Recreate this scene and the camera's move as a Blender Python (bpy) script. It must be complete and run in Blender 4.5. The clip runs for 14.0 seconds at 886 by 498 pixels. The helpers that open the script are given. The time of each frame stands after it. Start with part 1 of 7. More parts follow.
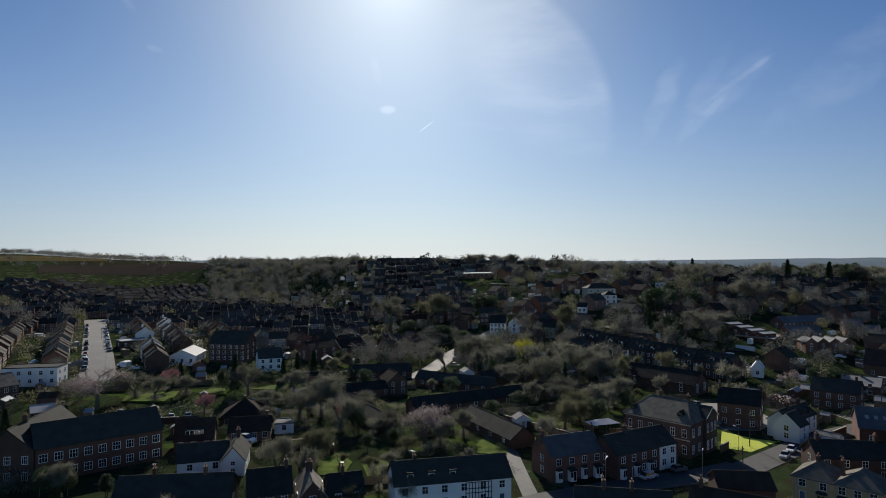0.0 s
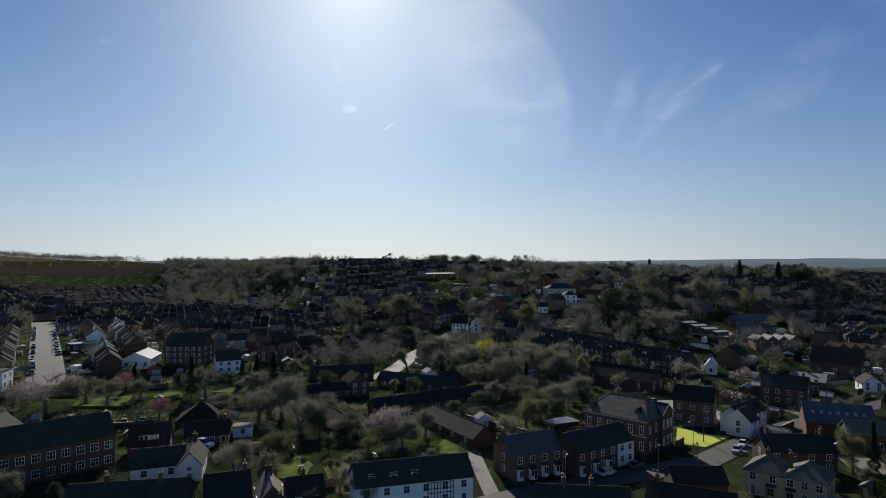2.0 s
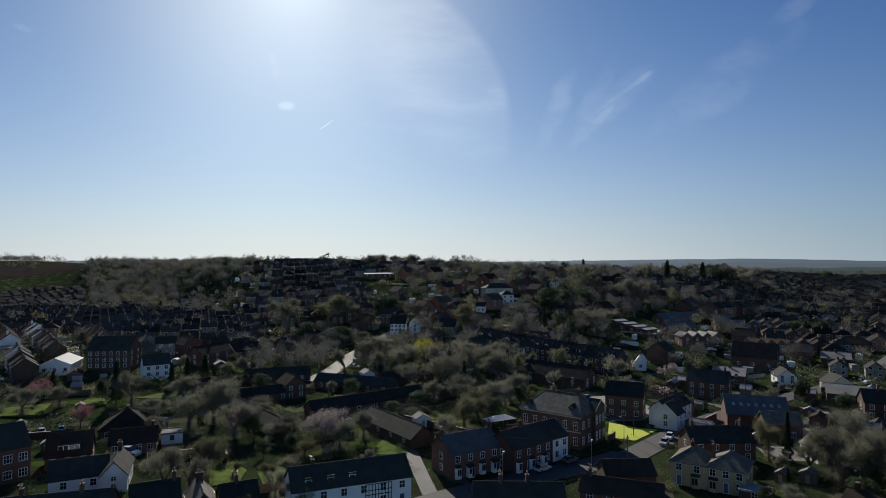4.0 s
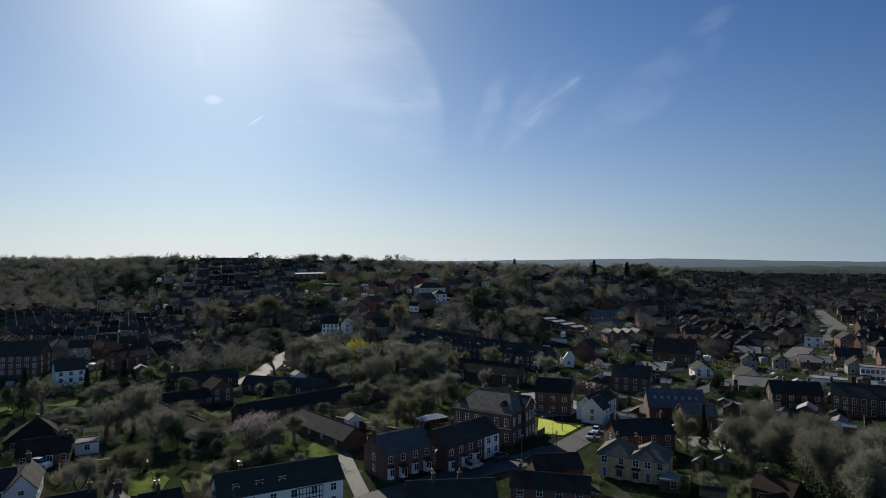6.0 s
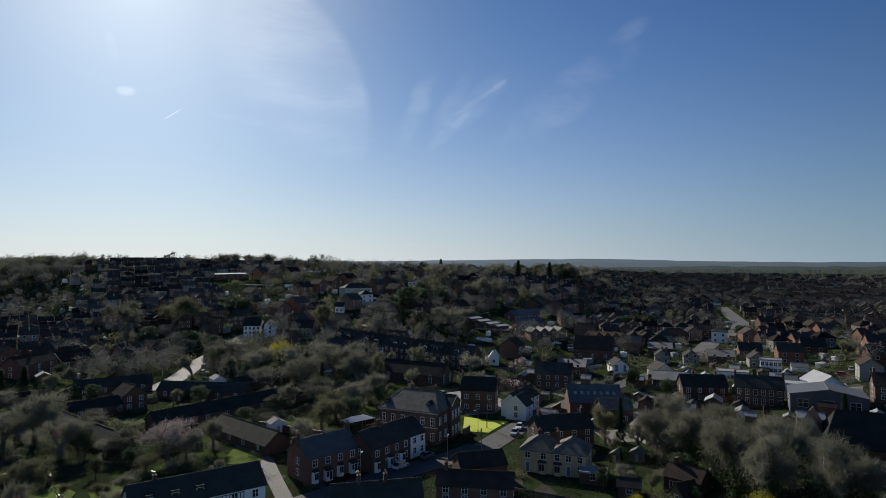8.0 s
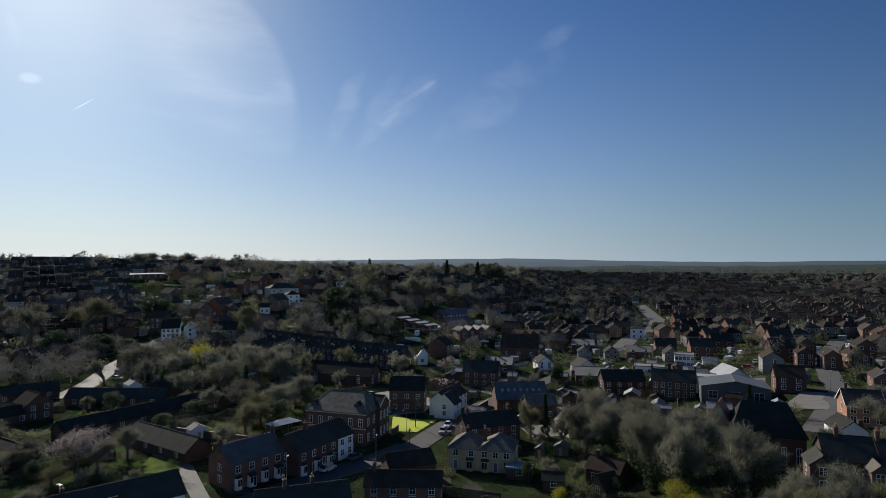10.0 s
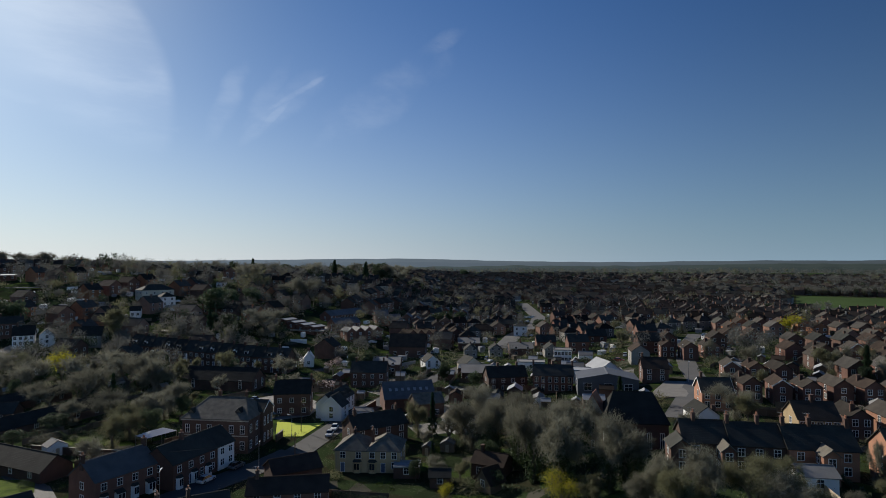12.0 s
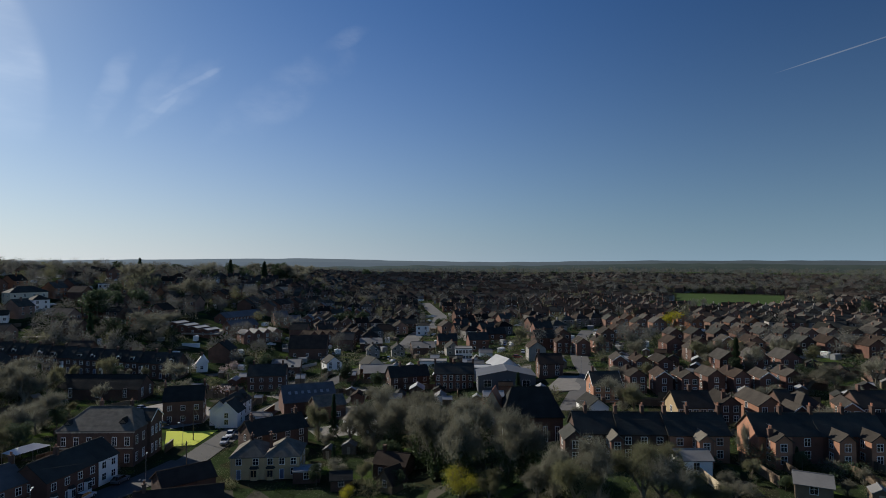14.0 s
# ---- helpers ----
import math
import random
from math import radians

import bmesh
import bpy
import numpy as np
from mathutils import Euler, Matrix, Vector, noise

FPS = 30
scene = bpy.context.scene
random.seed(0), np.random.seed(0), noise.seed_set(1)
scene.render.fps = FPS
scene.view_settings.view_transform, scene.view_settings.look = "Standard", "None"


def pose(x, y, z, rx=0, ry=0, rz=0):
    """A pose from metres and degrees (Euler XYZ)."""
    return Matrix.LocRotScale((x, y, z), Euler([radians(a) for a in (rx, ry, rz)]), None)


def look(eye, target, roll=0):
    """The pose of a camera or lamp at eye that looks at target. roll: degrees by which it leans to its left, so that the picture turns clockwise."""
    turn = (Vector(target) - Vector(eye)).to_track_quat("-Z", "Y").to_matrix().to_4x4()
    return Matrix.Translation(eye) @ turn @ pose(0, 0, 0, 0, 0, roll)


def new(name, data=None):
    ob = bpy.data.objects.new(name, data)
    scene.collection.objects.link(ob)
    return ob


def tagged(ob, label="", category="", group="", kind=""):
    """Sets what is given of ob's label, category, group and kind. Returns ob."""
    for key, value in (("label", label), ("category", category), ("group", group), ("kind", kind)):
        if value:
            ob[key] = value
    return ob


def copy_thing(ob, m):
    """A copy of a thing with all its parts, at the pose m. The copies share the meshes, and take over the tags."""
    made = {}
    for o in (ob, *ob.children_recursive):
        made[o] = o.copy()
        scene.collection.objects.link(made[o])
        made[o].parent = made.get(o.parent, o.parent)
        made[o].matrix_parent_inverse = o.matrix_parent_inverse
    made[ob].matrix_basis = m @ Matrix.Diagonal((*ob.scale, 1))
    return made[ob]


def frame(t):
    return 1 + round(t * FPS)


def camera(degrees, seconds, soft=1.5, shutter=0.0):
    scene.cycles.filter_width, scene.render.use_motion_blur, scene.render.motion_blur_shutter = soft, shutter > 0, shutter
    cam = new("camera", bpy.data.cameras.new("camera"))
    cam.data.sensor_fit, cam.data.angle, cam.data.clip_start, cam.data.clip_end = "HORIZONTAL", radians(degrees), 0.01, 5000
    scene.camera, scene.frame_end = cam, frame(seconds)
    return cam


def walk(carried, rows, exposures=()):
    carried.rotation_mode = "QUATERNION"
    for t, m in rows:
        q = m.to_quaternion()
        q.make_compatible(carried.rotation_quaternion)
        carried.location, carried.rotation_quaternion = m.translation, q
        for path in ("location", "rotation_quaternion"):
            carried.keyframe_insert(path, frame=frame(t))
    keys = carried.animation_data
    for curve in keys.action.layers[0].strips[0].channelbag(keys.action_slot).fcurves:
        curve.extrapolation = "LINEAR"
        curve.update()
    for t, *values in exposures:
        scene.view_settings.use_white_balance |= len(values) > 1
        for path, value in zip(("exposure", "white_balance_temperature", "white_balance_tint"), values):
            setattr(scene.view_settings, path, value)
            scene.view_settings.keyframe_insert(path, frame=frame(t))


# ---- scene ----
# The camera hangs in the air 45 m over the near streets and pans slowly to the right.
cam = camera(72.0, 14.0, soft=0.9)
EYE, TILT = 45.0, 1.39
ROWS = [
    (0.0, 0.0, -0.01), (0.5, 0.98, 0.0), (1.0, 1.91, 0.02), (1.5, 2.70, 0.02), (2.0, 3.54, 0.03), (2.5, 4.64, 0.04), (3.0, 6.14, 0.05),
    (5.5, 13.99, 0.0), (6.0, 15.56, 0.0), (6.5, 17.18, 0.01), (7.0, 19.04, 0.01), (7.5, 20.69, 0.01), (8.0, 22.44, 0.01),
    (10.5, 31.37, -0.03), (11.0, 34.01, -0.03), (11.5, 36.58, -0.03), (12.0, 39.55, -0.02), (12.5, 42.36, -0.02), (13.0, 44.73, -0.02),
    (13.5, 46.94, -0.02), (14.0, 48.67, -0.03),
]
walk(cam, [(t, pose(0, 0, EYE, 90 + TILT + p, 0, -yaw)) for t, yaw, p in ROWS], exposures=[(0.0, 0.0), (14.0, 0.0)])

# ---- world and sun ----
SUN_BEARING, SUN_HEIGHT = -4.9, 26.5
world = bpy.data.worlds.new("sky")
scene.world = world
world.use_nodes = True
wt = world.node_tree
wn, wl = wt.nodes, wt.links


def wmath(op, a, b=None, clamp=False):
    n = wn.new("ShaderNodeMath")
    n.operation, n.use_clamp = op, clamp
    for i, v in enumerate((a, b)):
        if v is None:
            continue
        if isinstance(v, (int, float)):
            n.inputs[i].default_value = v
        else:
            wl.new(v, n.inputs[i])
    return n.outputs[0]


def bearing_vector(bearing, height):
    b, h = radians(bearing), radians(height)
    return (math.sin(b) * math.cos(h), math.cos(b) * math.cos(h), math.sin(h))


def wdot(vec, to):
    n = wn.new("ShaderNodeVectorMath")
    n.operation = "DOT_PRODUCT"
    wl.new(vec, n.inputs[0])
    n.inputs[1].default_value = to
    return n.outputs["Value"]


def wrange(v, a, b, c=0.0, d=1.0):
    n = wn.new("ShaderNodeMapRange")
    n.interpolation_type = "SMOOTHSTEP"
    wl.new(v, n.inputs[0])
    for i, k in enumerate((a, b, c, d)):
        n.inputs[i + 1].default_value = k
    return n.outputs[0]


wn.clear()
sky = wn.new("ShaderNodeTexSky")
sky.sky_type, sky.sun_disc = "NISHITA", False
sky.sun_elevation, sky.sun_rotation = radians(SUN_HEIGHT), radians(SUN_BEARING)
sky.altitude, sky.air_density, sky.dust_density, sky.ozone_density = 80, 1.0, 0.6, 1.6
way = wn.new("ShaderNodeTexCoord").outputs["Generated"]


def streak(bearing, height, length, width, lean, soft=0.35, torn=None):
    """A wisp of high cloud: a soft ellipse on the sky, leaning by so many degrees from level."""
    b, h, a = radians(bearing), radians(height), radians(lean)
    right = Vector((math.cos(b), -math.sin(b), 0))
    up = Vector((-math.sin(b) * math.sin(h), -math.cos(b) * math.sin(h), math.cos(h)))
    along, across = right * math.cos(a) + up * math.sin(a), up * math.cos(a) - right * math.sin(a)
    centre = Vector(bearing_vector(bearing, height))
    u = wmath("DIVIDE", wdot(way, along), radians(length))
    v = wmath("DIVIDE", wdot(way, across), radians(width))
    front = wrange(wdot(way, centre), 0.4, 0.6)
    d = wmath("ADD", wmath("MULTIPLY", u, u), wmath("MULTIPLY", v, v))
    if torn is not None:
        d = wmath("ADD", d, torn)
    return wmath("MULTIPLY", wrange(d, 1.0, soft * 0.1), front)


# fine fibres that all the high cloud shares
fibre = wn.new("ShaderNodeTexNoise")
stretch = wn.new("ShaderNodeMapping")
stretch.inputs["Rotation"].default_value = (0.3, 0.5, 0.4)
stretch.inputs["Scale"].default_value = (5.0, 14.0, 22.0)
wl.new(way, stretch.inputs[0])
wl.new(stretch.outputs[0], fibre.inputs["Vector"])
fibre.inputs["Scale"].default_value, fibre.inputs["Detail"].default_value, fibre.inputs["Roughness"].default_value = 0.9, 6.0, 0.62
fibres = wrange(fibre.outputs[0], 0.38, 0.68)

rag = wn.new("ShaderNodeTexNoise")
rag.inputs["Scale"].default_value, rag.inputs["Detail"].default_value = 14.0, 4.0
wl.new(way, rag.inputs["Vector"])
torn = wmath("MULTIPLY", wmath("SUBTRACT", rag.outputs[0], 0.42), 2.6)
veil = None
for amount, shape in (
    (0.40, streak(24.0, 13.2, 3.4, 0.5, 47, 0.4, torn)),
    (0.50, streak(26.3, 15.5, 4.2, 0.45, 33, 0.4, torn)),
    (0.22, streak(25.2, 14.6, 6.0, 1.7, 40, 0.3, torn)),
    (0.20, streak(23.6, 15.4, 3.6, 1.3, 60, 0.3, torn)),
    (0.30, streak(22.5, 12.0, 2.6, 0.8, 44, 0.35, torn)),
    (0.30, streak(19.8, 14.0, 5.0, 1.3, 64, 0.35, torn)),
    (0.22, streak(33.5, 15.0, 11.0, 2.6, 34, 0.35, torn)),
    (0.22, streak(29.0, 12.0, 5.0, 1.3, 40, 0.35, torn)),
    (0.32, streak(39.5, 20.0, 3.4, 1.0, 26, 0.35, torn)),
    (0.55, streak(-28.5, 22.0, 2.8, 0.7, -50, 0.35, torn)),
    (0.30, streak(9.0, 12.3, 9.0, 0.7, -6, 0.35, torn)),
    (0.60, streak(-5.2, 14.2, 0.9, 0.5, 5)),
    (0.35, streak(-6.3, 17.5, 0.5, 1.4, 15)),
    (0.25, streak(-25.5, 17.8, 0.8, 0.3, -10)),
):
    one = wmath("MULTIPLY", wmath("MULTIPLY", shape, wmath("ADD", wmath("MULTIPLY", fibres, 0.8), 0.2)), amount)
    veil = one if veil is None else wmath("MAXIMUM", veil, one)
# a thin sheet of cloud with a curved, clear edge to the right of the sun
sheet = wrange(wdot(way, bearing_vector(2.2, 12.4)), math.cos(radians(13.6)), math.cos(radians(12.4)))
sheet = wmath("MULTIPLY", wmath("MULTIPLY", sheet, streak(11.0, 18.5, 11.0, 9.0, -50, 0.5)), wmath("ADD", wmath("MULTIPLY", fibres, 0.30), 0.25))
veil = wmath("MAXIMUM", veil, sheet)
for amount, shape in ((1.0, streak(-1.6, 12.7, 1.1, 0.06, 37, 0.5)), (0.45, streak(82.0, 16.3, 5.0, 0.07, 11, 0.4))):
    veil = wmath("MAXIMUM", veil, wmath("MULTIPLY", shape, amount))

# the bright, thin haze round the sun, and the pale air over the horizon
to_sun = wdot(way, bearing_vector(SUN_BEARING, SUN_HEIGHT))
near_sun = wmath("MAXIMUM", to_sun, 0.0)
from_side = wmath("ABSOLUTE", wmath("ADD", to_sun, 0.06))
glow = wmath("POWER", near_sun, 34.0)
core = wmath("POWER", near_sun, 420.0)
height = wmath("MAXIMUM", wdot(way, (0, 0, 1)), 0.0)


def blended(factor, under, over, how="MIX"):
    n = wn.new("ShaderNodeMix")
    n.data_type, n.blend_type, n.clamp_factor = "RGBA", how, False
    for i, v in ((0, factor), (6, under), (7, over)):
        if isinstance(v, (int, float, tuple)):
            n.inputs[i].default_value = v
        else:
            wl.new(v, n.inputs[i])
    return n.outputs[2]


dim = wrange(from_side, 0.0, 0.95, 0.54, 0.92)
# unseen sky behind the camera, brightened to fill the shaded walls
rear = wrange(to_sun, -0.15, -1.0, 1.0, 2.3)
tint = blended(wmath("POWER", near_sun, 5.0), (0.255, 0.72, 1.36, 1), (0.42, 0.73, 1.12, 1))
clear = blended(1.0, blended(1.0, sky.outputs[0], dim, "MULTIPLY"), tint, "MULTIPLY")
low = wmath("MULTIPLY", wmath("POWER", 2.718, wmath("MULTIPLY", height, -7.0)), 0.95)
haze = blended(wmath("POWER", from_side, 3.0), (4.0, 5.9, 7.6, 1), (15.0, 15.1, 15.0, 1))
away = blended(wrange(to_sun, -0.05, -0.8), (1, 1, 1, 1), (1.0, 1.0, 0.9, 1))
pale = blended(1.0, blended(1.0, blended(low, clear, haze), rear, "MULTIPLY"), away, "MULTIPLY")
lit = blended(core, blended(glow, pale, (6.3, 4.8, 2.6, 1), "ADD"), (3.6, 3.6, 3.6, 1), "ADD")
cloudy = wn.new("ShaderNodeMix")
cloudy.data_type, cloudy.blend_type = "RGBA", "ADD"
wl.new(veil, cloudy.inputs[0])
wl.new(lit, cloudy.inputs[6])
cloudy.inputs[7].default_value = (4.0, 3.7, 2.9, 1)
sky_out = wn.new("ShaderNodeBackground")

wl.new(cloudy.outputs[2], sky_out.inputs[0])
sky_out.inputs[1].default_value = 0.0566
wl.new(sky_out.outputs[0], wn.new("ShaderNodeOutputWorld").inputs[0])

sun = new("sun", bpy.data.lights.new("sun", "SUN"))
sun.data.energy, sun.data.angle, sun.data.color = 5.0, radians(0.6), (1.0, 0.93, 0.82)
sun.matrix_world = look(Vector(bearing_vector(SUN_BEARING, SUN_HEIGHT)) * 300, (0, 0, 0))


# ---- materials ----
def material(name, light, dark, size=1.0, rough=0.85, bump=0.3, vary=0.25, metal=0.0, island=False, coat=0.0, spec=0.4, thin=0.0):
    """A worn surface: two tones mixed by coarse stains and fine grain, each thing a little lighter or darker than the next."""
    m = bpy.data.materials.new(name)
    m.use_nodes = True
    nt = m.node_tree
    n, l = nt.nodes, nt.links
    n.clear()
    out, b = n.new("ShaderNodeOutputMaterial"), n.new("ShaderNodeBsdfPrincipled")
    l.new(b.outputs[0], out.inputs[0])
    at = n.new("ShaderNodeTexCoord").outputs["Object"]
    coarse, fine = n.new("ShaderNodeTexNoise"), n.new("ShaderNodeTexNoise")
    for t, s, d in ((coarse, 0.45 / size, 4), (fine, 6.0 / size, 3)):
        l.new(at, t.inputs["Vector"])
        t.inputs["Scale"].default_value, t.inputs["Detail"].default_value = s, d
    both = n.new("ShaderNodeMath")
    both.operation = "MULTIPLY_ADD"
    l.new(fine.outputs[0], both.inputs[0])
    both.inputs[1].default_value = 0.5
    half = n.new("ShaderNodeMath")
    half.operation = "MULTIPLY_ADD"
    l.new(coarse.outputs[0], half.inputs[0])
    half.inputs[1].default_value, half.inputs[2].default_value = 1.6, -0.55
    l.new(half.outputs[0], both.inputs[2])
    mix = n.new("ShaderNodeMix")
    mix.data_type = "RGBA"
    l.new(both.outputs[0], mix.inputs[0])
    mix.inputs[6].default_value, mix.inputs[7].default_value = (*dark, 1), (*light, 1)
    who = n.new("ShaderNodeNewGeometry").outputs["Random Per Island"] if island else n.new("ShaderNodeObjectInfo").outputs["Random"]
    shade = n.new("ShaderNodeMapRange")
    l.new(who, shade.inputs[0])
    shade.inputs[3].default_value, shade.inputs[4].default_value = 1 - vary, 1 + vary
    hsv = n.new("ShaderNodeHueSaturation")
    l.new(mix.outputs[2], hsv.inputs["Color"])
    l.new(shade.outputs[0], hsv.inputs["Value"])
    l.new(hsv.outputs[0], b.inputs["Base Color"])
    b.inputs["Roughness"].default_value, b.inputs["Metallic"].default_value = rough, metal
    b.inputs["Specular IOR Level"].default_value, b.inputs["Coat Weight"].default_value = spec, coat
    if thin:
        glows, both_sides = n.new("ShaderNodeBsdfTranslucent"), n.new("ShaderNodeMixShader")
        l.new(hsv.outputs[0], glows.inputs[0])
        both_sides.inputs[0].default_value = thin
        l.new(b.outputs[0], both_sides.inputs[1])
        l.new(glows.outputs[0], both_sides.inputs[2])
        l.new(both_sides.outputs[0], out.inputs[0])
    if bump:
        bp = n.new("ShaderNodeBump")
        bp.inputs["Strength"].default_value, bp.inputs["Distance"].default_value = bump, 0.05 * size
        l.new(fine.outputs[0], bp.inputs["Height"])
        l.new(bp.outputs[0], b.inputs["Normal"])
    return m


def courses(m, height, depth=0.6, dark=0.55):
    """Adds level courses (of slates, tiles or bricks) to a material, by height above the ground."""
    n, l = m.node_tree.nodes, m.node_tree.links
    b = next(x for x in n if x.type == "BSDF_PRINCIPLED")
    at = n.new("ShaderNodeTexCoord").outputs["Object"]
    w = n.new("ShaderNodeTexWave")
    w.bands_direction, w.wave_profile = "Z", "SAW"
    l.new(at, w.inputs["Vector"])
    w.inputs["Scale"].default_value, w.inputs["Distortion"].default_value = 0.314 / height, 0.4
    bp = n.new("ShaderNodeBump")
    bp.inputs["Strength"].default_value, bp.inputs["Distance"].default_value = depth, 0.03
    l.new(w.outputs[1], bp.inputs["Height"])
    old = b.inputs["Normal"].links
    if old:
        l.new(old[0].from_socket, bp.inputs["Normal"])
    l.new(bp.outputs[0], b.inputs["Normal"])
    return m


BRICK = courses(material("red_brick", (0.19, 0.094, 0.066), (0.105, 0.054, 0.04), 1.0, 0.9, 0.4), 0.15)
BRICK_DARK = courses(material("dark_brick", (0.13, 0.074, 0.054), (0.07, 0.042, 0.032), 1.0, 0.9, 0.4), 0.15)
BRICK_ORANGE = courses(material("orange_brick", (0.37, 0.19, 0.115), (0.25, 0.125, 0.08), 1.0, 0.9, 0.3), 0.15)
BRICK_BUFF = courses(material("buff_brick", (0.52, 0.39, 0.22), (0.37, 0.27, 0.155), 1.0, 0.9, 0.3), 0.15)
RENDER = material("white_render", (0.86, 0.85, 0.82), (0.72, 0.71, 0.68), 1.5, 0.85, 0.15, 0.06)
CREAM = material("cream_render", (0.66, 0.60, 0.48), (0.52, 0.46, 0.36), 1.5, 0.85, 0.15, 0.15)
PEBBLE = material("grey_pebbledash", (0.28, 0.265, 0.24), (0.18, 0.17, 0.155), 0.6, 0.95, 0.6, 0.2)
STONE = material("pale_stone", (0.46, 0.41, 0.33), (0.30, 0.26, 0.21), 0.8, 0.9, 0.5, 0.15)
SLATE = courses(material("roof_slate", (0.051, 0.052, 0.046), (0.028, 0.028, 0.025), 1.0, 0.85, 0.4, 0.35, spec=0.12), 0.22)
SLATE_BLUE = courses(material("blue_slate", (0.115, 0.115, 0.12), (0.065, 0.066, 0.07), 1.0, 0.75, 0.4, 0.2, spec=0.2), 0.22)
SLATE_OLD = courses(material("weathered_slate", (0.20, 0.18, 0.145), (0.075, 0.068, 0.058), 0.7, 0.85, 0.5, 0.15, spec=0.15), 0.22)
TILE = courses(material("brown_roof_tile", (0.066, 0.05, 0.04), (0.034, 0.027, 0.023), 1.0, 0.9, 0.5, 0.3, spec=0.04), 0.25)
# concrete tile tone lightened to stand in for haze over the estates
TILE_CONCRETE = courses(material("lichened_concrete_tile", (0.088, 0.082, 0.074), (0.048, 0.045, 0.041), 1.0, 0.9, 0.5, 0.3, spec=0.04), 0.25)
# grey tile tone raised and cooled, with grazing sunlight put into it
TILE_SUNLIT = courses(material("new_blue_grey_tile", (0.125, 0.128, 0.14), (0.08, 0.083, 0.092), 1.0, 0.75, 0.3, 0.15, spec=0.2), 0.25)
TILE_GREY = courses(material("grey_roof_tile", (0.07, 0.062, 0.053), (0.038, 0.034, 0.03), 1.0, 0.9, 0.5, 0.3, spec=0.04), 0.25)
FRAME = material("white_window_frame", (0.82, 0.82, 0.80), (0.70, 0.70, 0.68), 1.0, 0.5, 0.0, 0.05)
GLASS = material("window_glass", (0.03, 0.035, 0.04), (0.015, 0.018, 0.02), 3.0, 0.06, 0.0, 0.3, spec=0.6)
PAINT = material("door_paint", (0.10, 0.13, 0.22), (0.06, 0.06, 0.09), 1.0, 0.4, 0.0, 0.6)
POT = material("clay_pot", (0.42, 0.20, 0.12), (0.28, 0.13, 0.08), 0.5, 0.85, 0.2, 0.3)
ASPHALT = material("asphalt", (0.075, 0.073, 0.07), (0.045, 0.044, 0.043), 4.0, 0.85, 0.25, 0.0)
ASPHALT_PALE = material("worn_asphalt", (0.115, 0.112, 0.106), (0.075, 0.073, 0.07), 4.0, 0.8, 0.25, 0.0)
PAVING = material("paving", (0.25, 0.235, 0.21), (0.16, 0.15, 0.135), 1.0, 0.85, 0.3, 0.15)
GRASS = material("grass", (0.125, 0.17, 0.03), (0.03, 0.052, 0.014), 1.2, 0.95, 0.8, 0.15, spec=0.02)
TURF = material("bright_turf", (0.50, 0.55, 0.07), (0.43, 0.48, 0.06), 3.0, 0.95, 0.3, 0.0, spec=0.2)
BARK = material("bark", (0.20, 0.175, 0.13), (0.10, 0.085, 0.065), 0.5, 0.95, 0.6, 0.2, spec=0.2)
TWIG = material("bare_twigs", (0.25, 0.246, 0.185), (0.15, 0.148, 0.112), 2.0, 0.9, 0.0, 0.3, spec=0.1, thin=0.4)
TWIG_PALE = material("budding_twigs", (0.20, 0.20, 0.112), (0.12, 0.12, 0.072), 2.0, 0.9, 0.0, 0.2, spec=0.1, thin=0.45)
BLOSSOM = material("pale_blossom", (0.58, 0.50, 0.48), (0.28, 0.22, 0.20), 0.6, 0.9, 0.0, 0.1, spec=0.1, thin=0.4)
PINK = material("pink_blossom", (0.45, 0.22, 0.25), (0.20, 0.10, 0.10), 0.6, 0.9, 0.0, 0.1, spec=0.1, thin=0.4)
LEAF = material("evergreen_leaves", (0.08, 0.11, 0.056), (0.042, 0.06, 0.034), 1.2, 0.7, 0.0, 0.35, spec=0.15, thin=0.3)
CONIFER = material("conifer_needles", (0.058, 0.09, 0.042), (0.028, 0.047, 0.024), 1.2, 0.8, 0.0, 0.25, spec=0.1, thin=0.15)
LIME = material("young_yellow_leaves", (0.42, 0.38, 0.035), (0.24, 0.23, 0.025), 1.0, 0.8, 0.0, 0.15, spec=0.1, thin=0.45)
# twigs in a darker tone, with the shade of dense far woods put in
WOODLAND_SHADED = material("far_bare_woodland", (0.16, 0.158, 0.138), (0.095, 0.094, 0.084), 6.0, 0.95, 0.0, 0.3, spec=0.05, thin=0.3)
IVY = material("ivy", (0.075, 0.105, 0.042), (0.03, 0.048, 0.02), 0.8, 0.6, 0.0, 0.2, spec=0.2, thin=0.2)
TIMBER = material("weathered_timber", (0.20, 0.145, 0.095), (0.11, 0.08, 0.055), 0.8, 0.9, 0.4, 0.4)
TIMBER_PALE = material("new_pale_timber", (0.50, 0.42, 0.30), (0.38, 0.31, 0.21), 0.8, 0.85, 0.3, 0.1)
BLACK_BEAM = material("black_painted_beam", (0.02, 0.02, 0.022), (0.012, 0.012, 0.013), 1.0, 0.6, 0.0, 0.1)
METAL = material("galvanised_metal", (0.42, 0.43, 0.44), (0.30, 0.31, 0.32), 1.0, 0.45, 0.0, 0.1, metal=0.8)
CLADDING = material("grey_blue_cladding", (0.10, 0.107, 0.118), (0.07, 0.074, 0.082), 2.0, 0.6, 0.0, 0.15)
TILE_CLAY = courses(material("bright_clay_tile", (0.40, 0.19, 0.12), (0.26, 0.12, 0.08), 1.0, 0.9, 0.5, 0.1, spec=0.1), 0.25)
